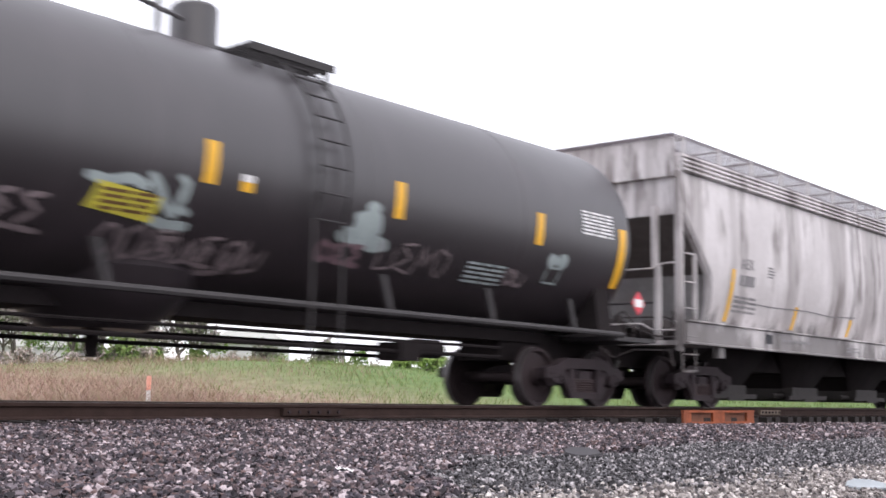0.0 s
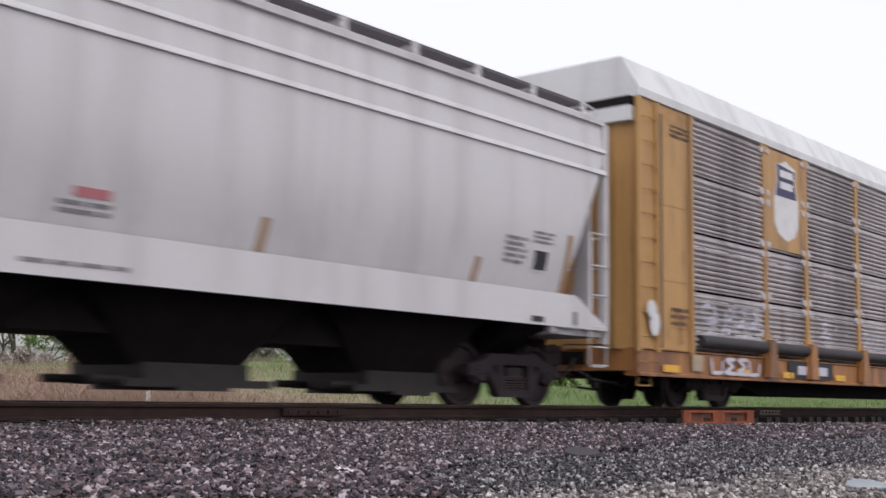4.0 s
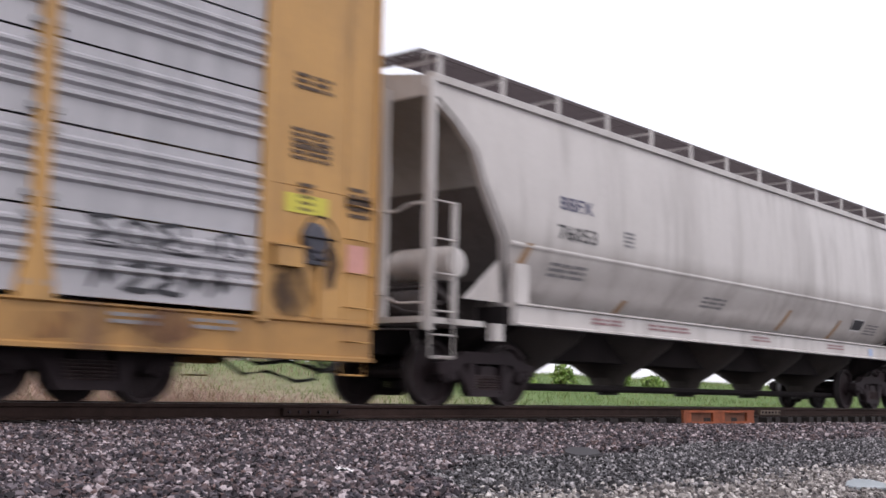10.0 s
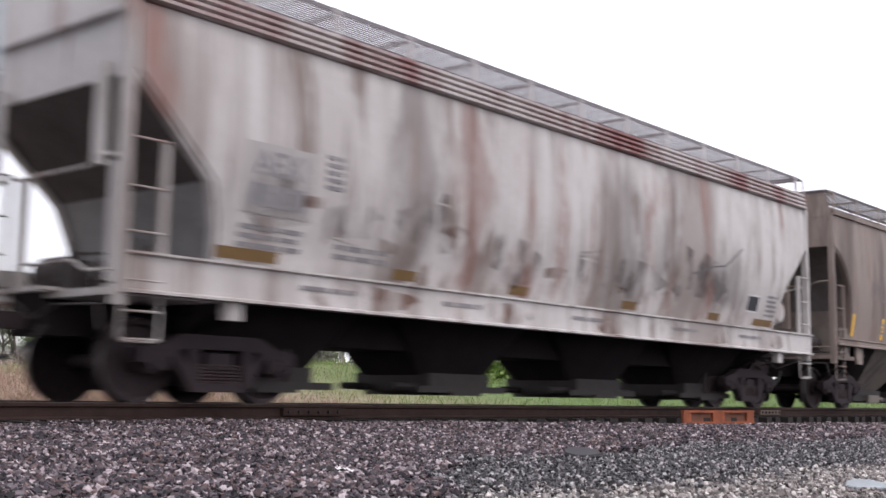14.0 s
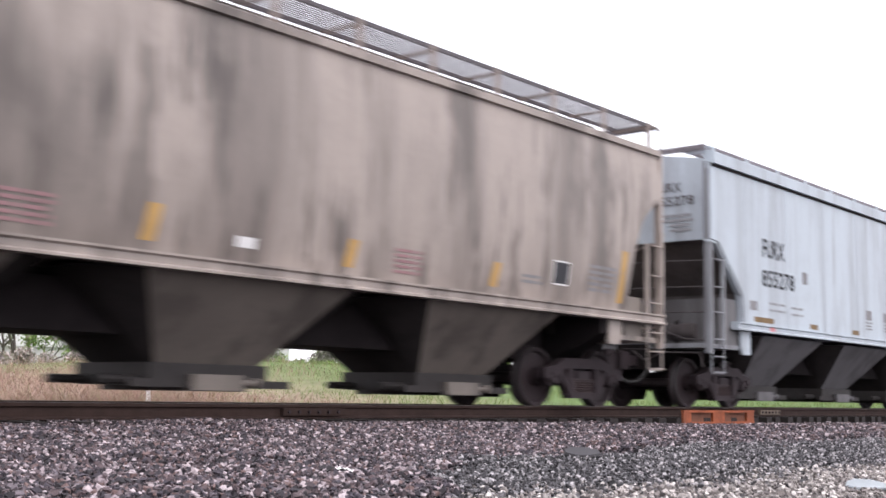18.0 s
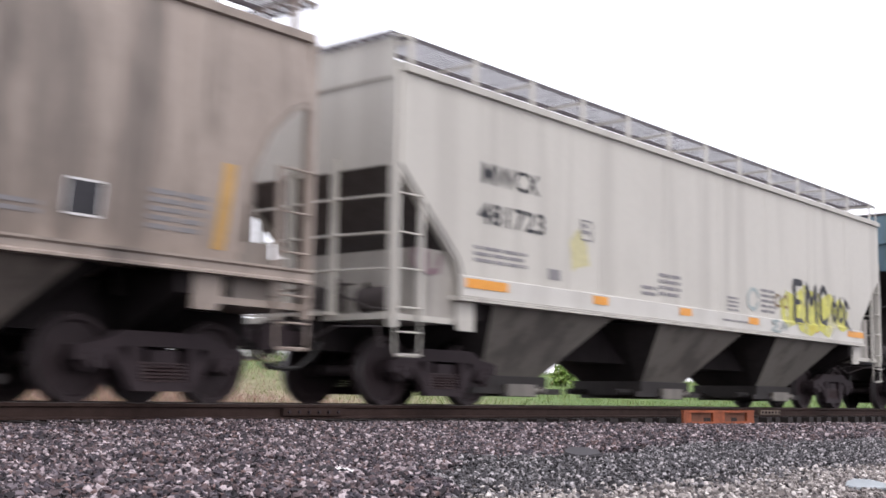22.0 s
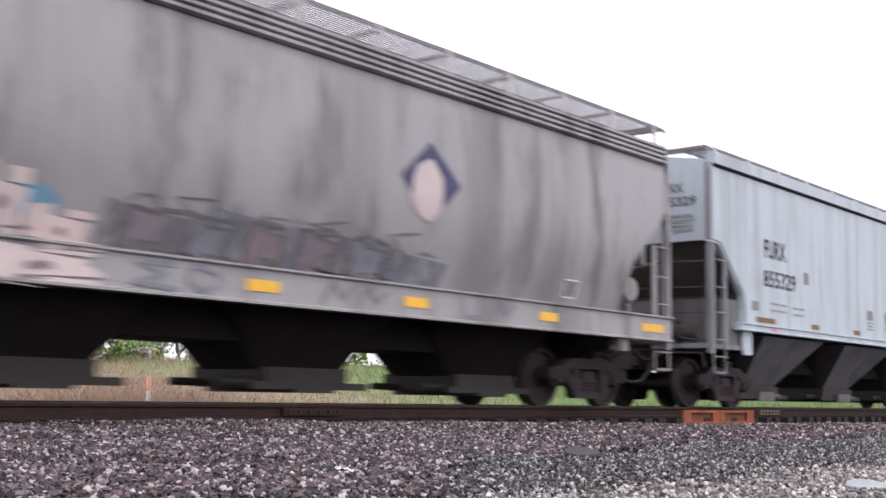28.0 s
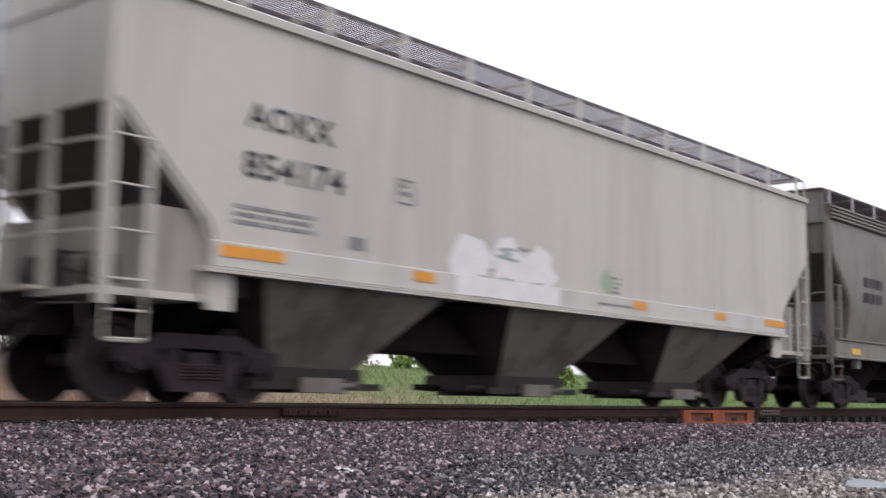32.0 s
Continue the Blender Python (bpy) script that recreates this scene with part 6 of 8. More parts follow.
    # curved side ladder
    def surf(a, out):
        return (-(R + out) * math.sin(a), zc + (R + out) * math.cos(a))
    bm = bmesh.new()
    for x in (0.62, 1.10):
        tube(bm, [(x, *surf(a, 0.11)) for a in np.linspace(0.55, 1.9, 10)] + [(x, -1.62, 1.1), (x, -1.6, 0.55)], 0.022, 6)
    lad = part("ladder", bm, GREYDARK, car)
    for a in np.linspace(0.6, 1.9, 8):
        bm = bmesh.new()
        y, z = surf(a, 0.12)
        tube(bm, [(0.62, y, z), (1.10, y, z)], 0.013, 6)
        part("rung", bm, GREYDARK, lad)
    for s in (-1, 1):
        bm = bmesh.new()
        a, b = sorted((s * (half + 0.25), s * (half - 2.6)))
        box(bm, a, b, -0.40, 0.40, 0.70, 1.22)
        part("stub_sill", bm, UNDER, car, "", 30, 0.02)
        bm = bmesh.new()
        a, b = sorted((s * (half + 0.25), s * (half - 1.0)))
        box(bm, a, b, -1.52, 1.52, 1.06, 1.13)
        part("end_platform", bm, GREYDARK, car, "", 30, 0.01)
        bm = bmesh.new()
        c = s * (half - 1.2)
        beam(bm, [(-1.35, 1.95), (-1.45, 1.2), (1.45, 1.2), (1.35, 1.95), (1.0, 1.35), (0, 1.15), (-1.0, 1.35)], c - 0.2, c + 0.2)
        part("saddle", bm, UNDER, car, "", 30)
        bm = bmesh.new()
        tube(bm, [(s * (half + 0.2), -1.5, 1.1), (s * (half + 0.2), -1.5, 1.75), (s * (half + 0.2), 1.5, 1.75), (s * (half + 0.2), 1.5, 1.1)], 0.02, 6)
        part("end_railing", bm, GREYDARK, car)
        truck(car, s * (half - 1.2))
        coupler(car, s * (half + 0.25), s)
    return car, (lambda z: math.sqrt(max(0.01, R * R - min(R, abs(z - zc)) ** 2)))


# ---------------------------------------------------------------- the train


FAINTINK = plain("faint_stencil", (0.31, 0.31, 0.325), 0.7, 0.0, 0.3, 10.0)


def furx(label, centre, number, seed):
    body = paint("pale_blue_grey_paint", (0.455, 0.51, 0.56), (0.24, 0.242, 0.265), 0.36, seed, 0.45, streak=2.2, runs=0.3)
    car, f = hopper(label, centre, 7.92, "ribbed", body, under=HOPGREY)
    letters(car, "FURX", -5.82, 2.93, 0.98, 0.36, f, INK)
    letters(car, number, -5.86, 2.36, 1.50, 0.33, f, INK)
    patch(car, -3.95, -3.70, 2.55, 2.80, f, GREYINK, "stencil_patch")
    bars(car, -5.55, 2.06, 0.75, 0.26, 2, f, FAINTINK, gap=0.65)
    bars(car, -4.5, 2.04, 0.55, 0.26, 2, f, FAINTINK, gap=0.65)
    patch(car, -6.38, -6.08, 1.86, 2.04, f, GREYINK, "stencil_patch")
    for a, b in ((-6.2, -5.35), (-3.6, -3.2), (-1.3, -0.9), (1.0, 1.4), (3.3, 3.7), (5.9, 6.7)):
        patch(car, a, b, 1.64, 1.745, f, DULLAMBER)
    for a in (-0.45, 0.65):
        patch(car, a, a + 0.35, 2.02, 2.24, f, GREYINK, "stencil_patch")
        bars(car, a, 1.98, 0.36, 0.22, 3, f, GREYINK)
    framed_box(car, 5.15, 1.86, 0.42, 0.32, f)
    patch(car, 4.85, 5.0, 1.92, 2.12, f, GREYINK, "stencil_patch")
    bars(car, 4.1, 2.02, 0.5, 0.14, 2, f, GREYINK)
    bars(car, 5.85, 2.16, 0.55, 0.42, 4, f, GREYINK)
    patch(car, -5.62, -5.38, 1.48, 1.58, lambda z: 1.64, plain("faded_red_mark", (0.62, 0.24, 0.25), 0.6, 0, 0.2), "red_mark")
    end_letters(car, "FURX", -7.935, -0.45, 3.98, 0.55, 0.17, TEXTINK)
    end_letters(car, number, -7.935, -0.42, 3.72, 0.85, 0.17, TEXTINK)
    end_bars(car, -7.935, -1.25, -0.6, 3.55, 0.36, 4, FAINTINK)
    for i in range(8):
        x = -6.55 + i * 1.87
        bm = bmesh.new()
        box(bm, x - 0.012, x + 0.012, -1.604, -1.595, 1.60, 4.38)
        part("weld_seam", bm, body, car)
    return car


# Bay plate grey, set well below the body paint to deepen underside shade.
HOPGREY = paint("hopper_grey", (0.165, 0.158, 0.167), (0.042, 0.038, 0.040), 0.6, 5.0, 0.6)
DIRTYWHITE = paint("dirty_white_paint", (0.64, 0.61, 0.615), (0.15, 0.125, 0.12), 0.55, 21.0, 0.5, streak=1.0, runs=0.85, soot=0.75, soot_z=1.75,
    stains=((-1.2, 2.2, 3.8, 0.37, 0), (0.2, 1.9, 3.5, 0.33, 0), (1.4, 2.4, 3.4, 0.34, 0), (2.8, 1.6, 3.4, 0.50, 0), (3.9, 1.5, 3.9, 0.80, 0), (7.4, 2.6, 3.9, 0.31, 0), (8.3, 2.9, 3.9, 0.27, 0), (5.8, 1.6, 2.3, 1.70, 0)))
SMOOTHWHITE = paint("clean_white_paint", (0.66, 0.645, 0.66), (0.44, 0.42, 0.425), 0.4, 30.0, 0.45)
CREAM = paint("cream_white_paint", (0.57, 0.535, 0.52), (0.28, 0.25, 0.235), 0.35, 40.0, 0.32, runs=0.35)
GRIMEWASH = wash("dark_grime", (0.13, 0.105, 0.10), 171.0, 0.44, 0.68, 0.65)
RUSTWHITE = paint("rust_streaked_white_paint", (0.565, 0.54, 0.53), (0.17, 0.12, 0.10), 0.65, 51.0, 0.45, (0.24, 0.105, 0.08), 0.645, streak=0.9, runs=0.85,
    stains=((-4.1, 1.6, 3.9, 0.79, 0), (-2.9, 1.8, 4.1, 0.42, 1), (0.8, 1.9, 3.6, 0.88, 0), (2.6, 2.1, 4.5, 0.81, 0), (4.9, 1.7, 2.8, 1.46, 0), (1.7, 2.0, 3.3, 0.50, 0), (2.0, 2.8, 3.8, 0.26, 1), (4.5, 1.7, 2.3, 1.3, 0), (1.2, 1.7, 2.1, 1.0, 0)))
BROWNGREY = paint("rust_stained_grey_paint", (0.265, 0.215, 0.19), (0.12, 0.085, 0.07), 0.7, 62.0, 0.6, (0.23, 0.10, 0.06), 0.62, streak=1.0, runs=0.6,
    stains=((-7.7, 2.6, 4.4, 0.81, 0), (-4.3, 2.2, 3.8, 0.63, 1), (-2.1, 2.4, 4.1, 0.59, 1), (-5.7, 2.3, 4.2, 0.57, 0), (1.5, 2.5, 4.0, 0.6, 1), (4.6, 2.2, 4.1, 0.7, 0)))
TAUPE = paint("sooty_taupe_paint", (0.375, 0.318, 0.285), (0.095, 0.078, 0.07), 0.6, 73.0, 0.5, streak=0.9, runs=0.8,
    stains=((-2.0, 2.2, 3.7, 0.41, 0), (-0.9, 2.5, 4.1, 0.39, 0), (3.3, 2.7, 4.0, 0.62, 0), (6.7, 2.1, 3.7, 0.67, 0), (-2.8, 1.7, 3.0, 1.1, 0), (-4.6, 1.7, 2.6, 1.2, 0)))
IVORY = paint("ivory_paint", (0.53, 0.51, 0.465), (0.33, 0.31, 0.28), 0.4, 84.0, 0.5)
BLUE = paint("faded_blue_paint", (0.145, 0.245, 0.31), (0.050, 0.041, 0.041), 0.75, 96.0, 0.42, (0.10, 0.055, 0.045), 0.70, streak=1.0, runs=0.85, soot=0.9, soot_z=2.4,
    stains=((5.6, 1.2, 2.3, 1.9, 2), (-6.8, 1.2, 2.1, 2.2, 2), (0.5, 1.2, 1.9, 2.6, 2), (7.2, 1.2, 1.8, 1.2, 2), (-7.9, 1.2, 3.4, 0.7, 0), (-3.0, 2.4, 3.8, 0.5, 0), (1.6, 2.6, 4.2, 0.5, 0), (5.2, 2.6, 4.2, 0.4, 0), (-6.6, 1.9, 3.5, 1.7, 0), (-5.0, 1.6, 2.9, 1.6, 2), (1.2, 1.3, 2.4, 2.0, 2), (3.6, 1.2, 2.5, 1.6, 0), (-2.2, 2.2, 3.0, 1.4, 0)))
SILVER = paint("dull_silver_paint", (0.32, 0.305, 0.315), (0.13, 0.12, 0.12), 0.55, 107.0, 0.45, streak=1.0, runs=0.7,
    stains=((-1.1, 2.3, 3.9, 0.44, 0), (5.0, 1.9, 3.6, 0.56, 0), (7.0, 1.8, 3.5, 0.43, 0), (0.9, 2.5, 3.7, 0.56, 0)))
RUSTBROWN = paint("rusty_tan_grey_paint", (0.22, 0.205, 0.19), (0.075, 0.06, 0.052), 0.6, 118.0, 0.6, (0.20, 0.10, 0.06), 0.67, runs=0.5)
REDCHORD = paint("rusted_white_ribs", (0.50, 0.46, 0.45), (0.22, 0.10, 0.09), 0.9, 55.0, 0.6, (0.22, 0.085, 0.08), 0.56, streak=0.6)
SILLYELLOW = paint("grimy_yellow_sill_paint", (0.43, 0.235, 0.075), (0.11, 0.065, 0.035), 0.62, 134.0, 0.55, (0.14, 0.065, 0.04), 0.62, runs=0.4)
YELLOW = paint("weathered_yellow_paint", (0.53, 0.297, 0.095), (0.19, 0.115, 0.055), 0.5, 130.0, 0.5, (0.16, 0.075, 0.045), 0.68, runs=0.35)
GALV = paint("galvanised_panel", (0.45, 0.437, 0.465), (0.21, 0.21, 0.225), 0.5, 140.0, 0.34, streak=0.8, runs=0.35)
SOOTPANEL = paint("sooty_panel", (0.50, 0.452, 0.455), (0.13, 0.108, 0.106), 0.6, 150.0, 0.42, streak=0.8, runs=0.45)
ROOFWHITE = paint("white_rack_roof", (0.72, 0.73, 0.73), (0.40, 0.39, 0.38), 0.3, 160.0, 0.5)


TAUPE2 = paint("sooty_tan_paint", (0.36, 0.30, 0.258), (0.095, 0.078, 0.068), 0.6, 79.0, 0.5, streak=1.2, runs=0.75,
    stains=((-7.5, 2.6, 4.4, 0.60, 0), (-5.4, 1.9, 4.3, 1.00, 0), (-1.4, 2.0, 4.1, 0.63, 0), (-3.5, 2.3, 4.4, 0.54, 0), (1.8, 1.9, 4.1, 0.9, 0), (5.2, 1.7, 4.0, 1.1, 0)))
TAUPE3 = paint("soot_streaked_tan_grey_paint", (0.30, 0.262, 0.207), (0.085, 0.073, 0.066), 0.6, 113.0, 0.5, streak=1.1, runs=0.85,
    stains=((-6.0, 1.9, 4.7, 0.71, 0), (-3.5, 1.9, 4.6, 0.96, 0), (-4.8, 3.2, 4.7, 0.52, 0), (-0.4, 1.9, 4.6, 0.88, 0), (3.2, 2.2, 4.2, 0.6, 0)))
IVORY2 = paint("clean_ivory_paint", (0.545, 0.525, 0.475), (0.35, 0.33, 0.30), 0.4, 91.0, 0.5)
# Dirty bay paints, darkened further so the shade below the body reads deeper.
TANHOP = paint("shaded_dirty_tan_hopper", (0.20, 0.172, 0.15), (0.055, 0.046, 0.042), 0.6, 33.0, 0.65)
IVORYHOP = paint("shaded_dirty_ivory_hopper", (0.25, 0.23, 0.205), (0.065, 0.057, 0.052), 0.6, 35.0, 0.65)


def rack_face(tiers, ribs, band=0.62, depth=0.046, gap=0.012):
    """Outer surface of the rack's side, with its ridges."""
    zl, zh = 1.02, 5.18
    h = (zh - zl) / tiers
    prof = []
    for t in range(tiers):
        prof += corrugated(zl + t * h + gap, zl + (t + 1) * h - gap, ribs, depth, 1.53, band)
    ys, zs = [-y for y, _ in prof], [z for _, z in prof]
    return lambda z: 1.588 if z < 1.02 else float(np.interp(z, zs, ys))


def stripes(car, at, z0, z1, w, f, mat, lean=0.0, tops=()):
    for i, x in enumerate(at):
        patch(car, x - w / 2, x + w / 2, z0, tops[i] if i < len(tops) else z1, f, mat, "stripe", lean)


def reflectors(car, at, z, h, w, f, mat):
    for x in at:
        patch(car, x, x + w, z, z + h, f, mat)


def marks_tank(car, f):
    stripes(car, (-0.87, 2.13, 5.17), 2.35, 2.82, 0.17, f, AMBER, 0.01)
    stripes(car, (7.42,), 1.90, 2.84, 0.20, f, AMBER, 0.0)
    patch(car, -0.44, -0.27, 2.33, 2.44, f, AMBER)
    patch(car, -0.44, -0.27, 2.44, 2.52, f, WHITE, "white_reflector")
    fill(car, [(-2.30, 1.88), (-1.48, 1.86), (-1.42, 2.17), (-2.18, 2.20)], f, SIGNYELLOW, "yellow_sign", "yellow painted notice", 0.012)
    bars(car, -2.15, 2.14, 0.68, 0.24, 4, lambda z: f(z) + 0.012, DULLAMBER)
    bm = bmesh.new()
    for p in ([(-2.36, 2.24), (-2.1, 2.20), (-1.85, 2.27), (-1.6, 2.20)], [(-1.62, 2.36), (-1.5, 2.24), (-1.35, 2.05), (-1.2, 1.95)], [(-1.25, 2.38), (-1.15, 2.3), (-1.2, 2.05), (-1.05, 2.0)], [(-1.6, 1.93), (-1.3, 1.86), (-1.0, 1.88)]):
        ribbon(bm, p, 0.11, f)
    part("graffiti", bm, MIST, car, "faded grey-green spray paint")
    scrawl(car, -2.05, 0.22, 1.50, 1.83, 7, 0.045, f, DUSTY, 4)
    scrawl(car, -1.7, 0.1, 1.45, 1.75, 5, 0.06, f, DUSTY, 9)
    bubbles(car, [(1.62, 2.22, 0.26, 0.20, 0), (1.66, 2.42, 0.12, 0.10, 0), (1.35, 2.05, 0.2, 0.12, 0), (1.8, 2.0, 0.3, 0.10, 0)], f, [MIST], None)
    scrawl(car, 1.95, 3.35, 1.72, 2.08, 4, 0.035, f, DUSTY, 12)
    scrawl(car, 0.9, 1.7, 1.72, 1.95, 3, 0.07, f, PLUM, 15)
    scrawl(car, -3.6, -2.65, 1.65, 2.0, 3, 0.06, f, DUSTY, 16)
    bars(car, 3.72, 1.98, 0.85, 0.30, 5, f, MIST)
    bars(car, 6.28, 3.02, 0.85, 0.40, 7, f, WHITE)
    bubbles(car, [(5.6, 2.16, 0.14, 0.10, 0), (5.85, 2.18, 0.13, 0.12, 0)], f, [MIST], None)
    bm = bmesh.new()
    ribbon(bm, [(5.52, 1.84), (5.85, 1.84), (5.88, 2.06), (5.55, 2.06), (5.52, 1.84)], 0.03, f)
    part("stencil_frame", bm, MIST, car)
    scrawl(car, 4.6, 5.1, 1.74, 1.95, 2, 0.06, f, DUSTY, 21)
    placard = plain("placard_red", (0.70, 0.06, 0.09), 0.5, 0, 0.15)
    bm = bmesh.new()
    prism(bm, [(8.08, 1.50), (8.27, 1.70), (8.08, 1.90), (7.89, 1.70)], -1.50, -1.48)
    sign = part("placard", bm, placard, car, "red and white diamond hazard placard")
    bm = bmesh.new()
    prism(bm, [(7.95, 1.64), (8.21, 1.64), (8.21, 1.77), (7.95, 1.77)], -1.506, -1.498)
    part("placard_band", bm, WHITE, sign)


def marks_aex_dirty(car, f):
    stripes(car, (-7.12, -4.15, -1.2, 2.0, 4.78, 7.88), 1.60, 2.02, 0.14, f, AMBER, 0.03, (2.58, 2.07, 1.98, 2.0, 2.0, 2.42))
    letters(car, "AEX", -6.85, 2.62, 0.55, 0.20, f, GREYINK)
    bars(car, -6.85, 2.50, 0.65, 0.22, 1, f, GREYINK, gap=0.1)
    bars(car, -6.98, 2.10, 0.95, 0.35, 4, f, GREYINK)
    bars(car, -5.66, 2.75, 0.27, 0.24, 4, f, GREYINK)
    framed_box(car, 6.85, 1.88, 0.42, 0.28, f)
    bars(car, 6.65, 2.30, 0.65, 0.22, 3, f, GREYINK)
    bars(car, -5.2, 1.36, 1.4, 0.10, 1, lambda z: 1.64, GREYINK)
    bars(car, -1.9, 1.34, 0.7, 0.14, 2, lambda z: 1.64, GREYINK)
    patch(car, -5.95, -5.65, 1.24, 1.42, lambda z: 1.64, INK, "stencil_patch")
    bm = bmesh.new()
    ribbon(bm, [(-7.0, 2.02), (-5.4, 1.98), (-3.6, 2.02), (-2.4, 1.98), (-1.0, 2.04)], 0.02, f)
    part("scratch_line", bm, GREYINK, car)


def marks_aex_clean(car, f):
    stripes(car, (-7.98, -5.55, -1.68, 2.05, 5.9, 8.02), 1.70, 2.12, 0.13, f, TANSTRIPE, 0.03, (2.76, 2.2, 2.15, 2.1, 2.05, 2.58))
    letters(car, "AEX", -7.25, 2.90, 0.55, 0.19, f, GREYINK)
    bars(car, -7.28, 2.74, 0.75, 0.22, 1, f, GREYINK, gap=0.1)
    bars(car, -7.55, 2.02, 1.2, 0.26, 3, f, GREYINK)
    bars(car, -5.42, 2.86, 0.3, 0.22, 3, f, GREYINK)
    patch(car, -0.40, 0.02, 2.00, 2.10, f, plain("red_stencil", (0.55, 0.20, 0.22), 0.6, 0, 0.3), "red_stencil")
    bars(car, -0.55, 1.96, 0.6, 0.16, 2, f, GREYINK)
    framed_box(car, 7.15, 1.98, 0.34, 0.30, f)
    bars(car, 6.45, 2.42, 0.5, 0.42, 5, f, GREYINK)
    bars(car, 7.1, 2.55, 0.5, 0.2, 3, f, GREYINK)
    s = lambda z: 1.64
    bars(car, -1.0, 1.34, 1.2, 0.07, 1, s, GREYINK)
    patch(car, -7.5, -7.3, 1.24, 1.42, s, GREYINK, "stencil_patch")
    patch(car, -7.1, -6.75, 1.26, 1.34, s, INK, "stencil_patch")
    patch(car, 6.95, 7.25, 1.22, 1.30, s, INK, "stencil_patch")
    patch(car, 8.0, 8.12, 1.22, 1.42, s, GREYINK, "stencil_patch")
    for z in (4.02, 3.66):
        bm = bmesh.new()
        y = -f(z)
        beam(bm, [(y + 0.01, z - 0.02), (y - 0.035, z - 0.012), (y - 0.032, z + 0.006), (y + 0.01, z + 0.075)], -9.0, 9.0)
        part("side_rib", bm, SMOOTHWHITE, car)


RACKINK = plain("dark_brown_stencil", (0.10, 0.065, 0.045), 0.7, 0.0, 0.3, 10.0)
TEXTINK = plain("grey_black_stencil", (0.12, 0.11, 0.115), 0.7, 0.0, 0.35, 10.0)


def marks_rack_shield(car):
    f = rack_face(4, 10, 0.96, 0.034, 0.022)
    flatf = lambda z: 1.57
    bm = bmesh.new()
    prism(bm, [(-8.78, 3.16), (-6.98, 3.16), (-6.98, 5.16), (-8.78, 5.16)], -1.576, -1.55)
    part("emblem_panel", bm, YELLOW, car, "yellow panel that carries the emblem")
    sh = lambda z: 1.578
    full = [(-7.84, 3.36), (-7.45, 3.48), (-7.28, 3.70), (-7.26, 4.2), (-7.42, 4.62), (-7.36, 4.96), (-7.60, 4.92), (-7.84, 5.04), (-8.08, 4.92), (-8.32, 4.96), (-8.28, 4.62), (-8.44, 4.2), (-8.42, 3.70), (-8.24, 3.48)]
    fill(car, full, sh, WHITE, "emblem_shield", "white shield emblem", 0.002)
    top = [(-8.36, 4.26), (-7.34, 4.26), (-7.46, 4.62), (-7.41, 4.92), (-7.60, 4.87), (-7.84, 4.98), (-8.08, 4.87), (-8.27, 4.92), (-8.24, 4.62)]
    fill(car, top, sh, NAVY, "emblem_field", "navy field of the shield", 0.006)
    for z in (4.66, 4.42):
        patch(car, -8.16, -7.54, z, z + 0.15, lambda q: 1.586, WHITE, "emblem_bar")
    scrawl(car, -11.5, -9.0, 1.55, 1.85, 5, 0.06, f, PALE, 33)
    scrawl(car, -11.3, -8.6, 1.28, 1.55, 5, 0.07, f, PALE, 34)
    scrawl(car, -6.2, -5.3, 1.5, 1.8, 2, 0.05, f, PALE, 35)
    scrawl(car, -3.8, -0.6, 1.35, 1.75, 7, 0.035, f, PALE, 36)
    scrawl(car, 9.3, 11.4, 1.32, 1.6, 4, 0.05, f, PALE, 37)
    scrawl(car, -11.2, -9.2, 0.62, 0.90, 4, 0.07, lambda z: 1.59, PALE, 38)
    s = lambda z: 1.592
    for x in (-12.9, -10.2, -8.2, -5.55, 3.85, 9.0):
        patch(car, x, x + 0.55, 0.60, 0.72, s, AMBER)
    patch(car, -7.9, -5.7, 0.60, 0.95, s, INK, "number_board")
    for a in (-7.5, -6.6):
        patch(car, a, a + 0.6, 0.68, 0.86, lambda z: 1.599, PALE, "stencil_bar")
    # white block lettering on a dark board, as plain shapes
    patch(car, 4.52, 6.36, 0.575, 0.975, lambda z: 1.588, INK, "mark_board")
    for x in (-8.85, -6.9, -4.05, -1.2, 1.4, 4.2, 7.04, 9.0):
        bm = bmesh.new()
        prism(bm, [(x - 0.19, 0.60), (x + 0.19, 0.60), (x + 0.15, 1.0), (x + 0.09, 1.32), (x - 0.09, 1.32), (x - 0.15, 1.0)], -1.725, -1.585)
        part("post_foot", bm, SILLRUST, car, "", 30, 0.01)
    for a in (4.72, 5.22, 5.74):
        patch(car, a, a + 0.40, 0.64, 0.93, lambda z: 1.596, WHITE, "sill_mark", 0.06)
    for x, z, w, h in ((-13.2, 1.40, 0.34, 0.44),):
        fill(car, loop(x, z, w / 2, h / 2, 14), lambda q: 1.605, WHITE, "white_disc", "round white sticker")
    for x in (-12.6, 12.2):
        bars(car, x, 4.5 if x > 0 else 4.9, 0.7, 0.25, 3, lambda z: 1.574, RACKINK)
        bars(car, x, 1.7, 0.6, 0.35, 3, lambda z: 1.574, RACKINK)
    patch(car, 12.15, 12.75, 4.65, 4.95, lambda z: 1.574, SIGNYELLOW, "yellow_label")
    for x, z, w, h in ((12.5, 1.42, 0.5, 0.40), (-12.5, 1.35, 0.5, 0.30), (12.3, 5.02, 0.5, 0.10), (-12.4, 5.0, 0.6, 0.12)):
        fill(car, loop(x, z, w, h, 14, 0.35, int(x * 10)), lambda q: 1.573, RUSTSPOT, "rust_patch")
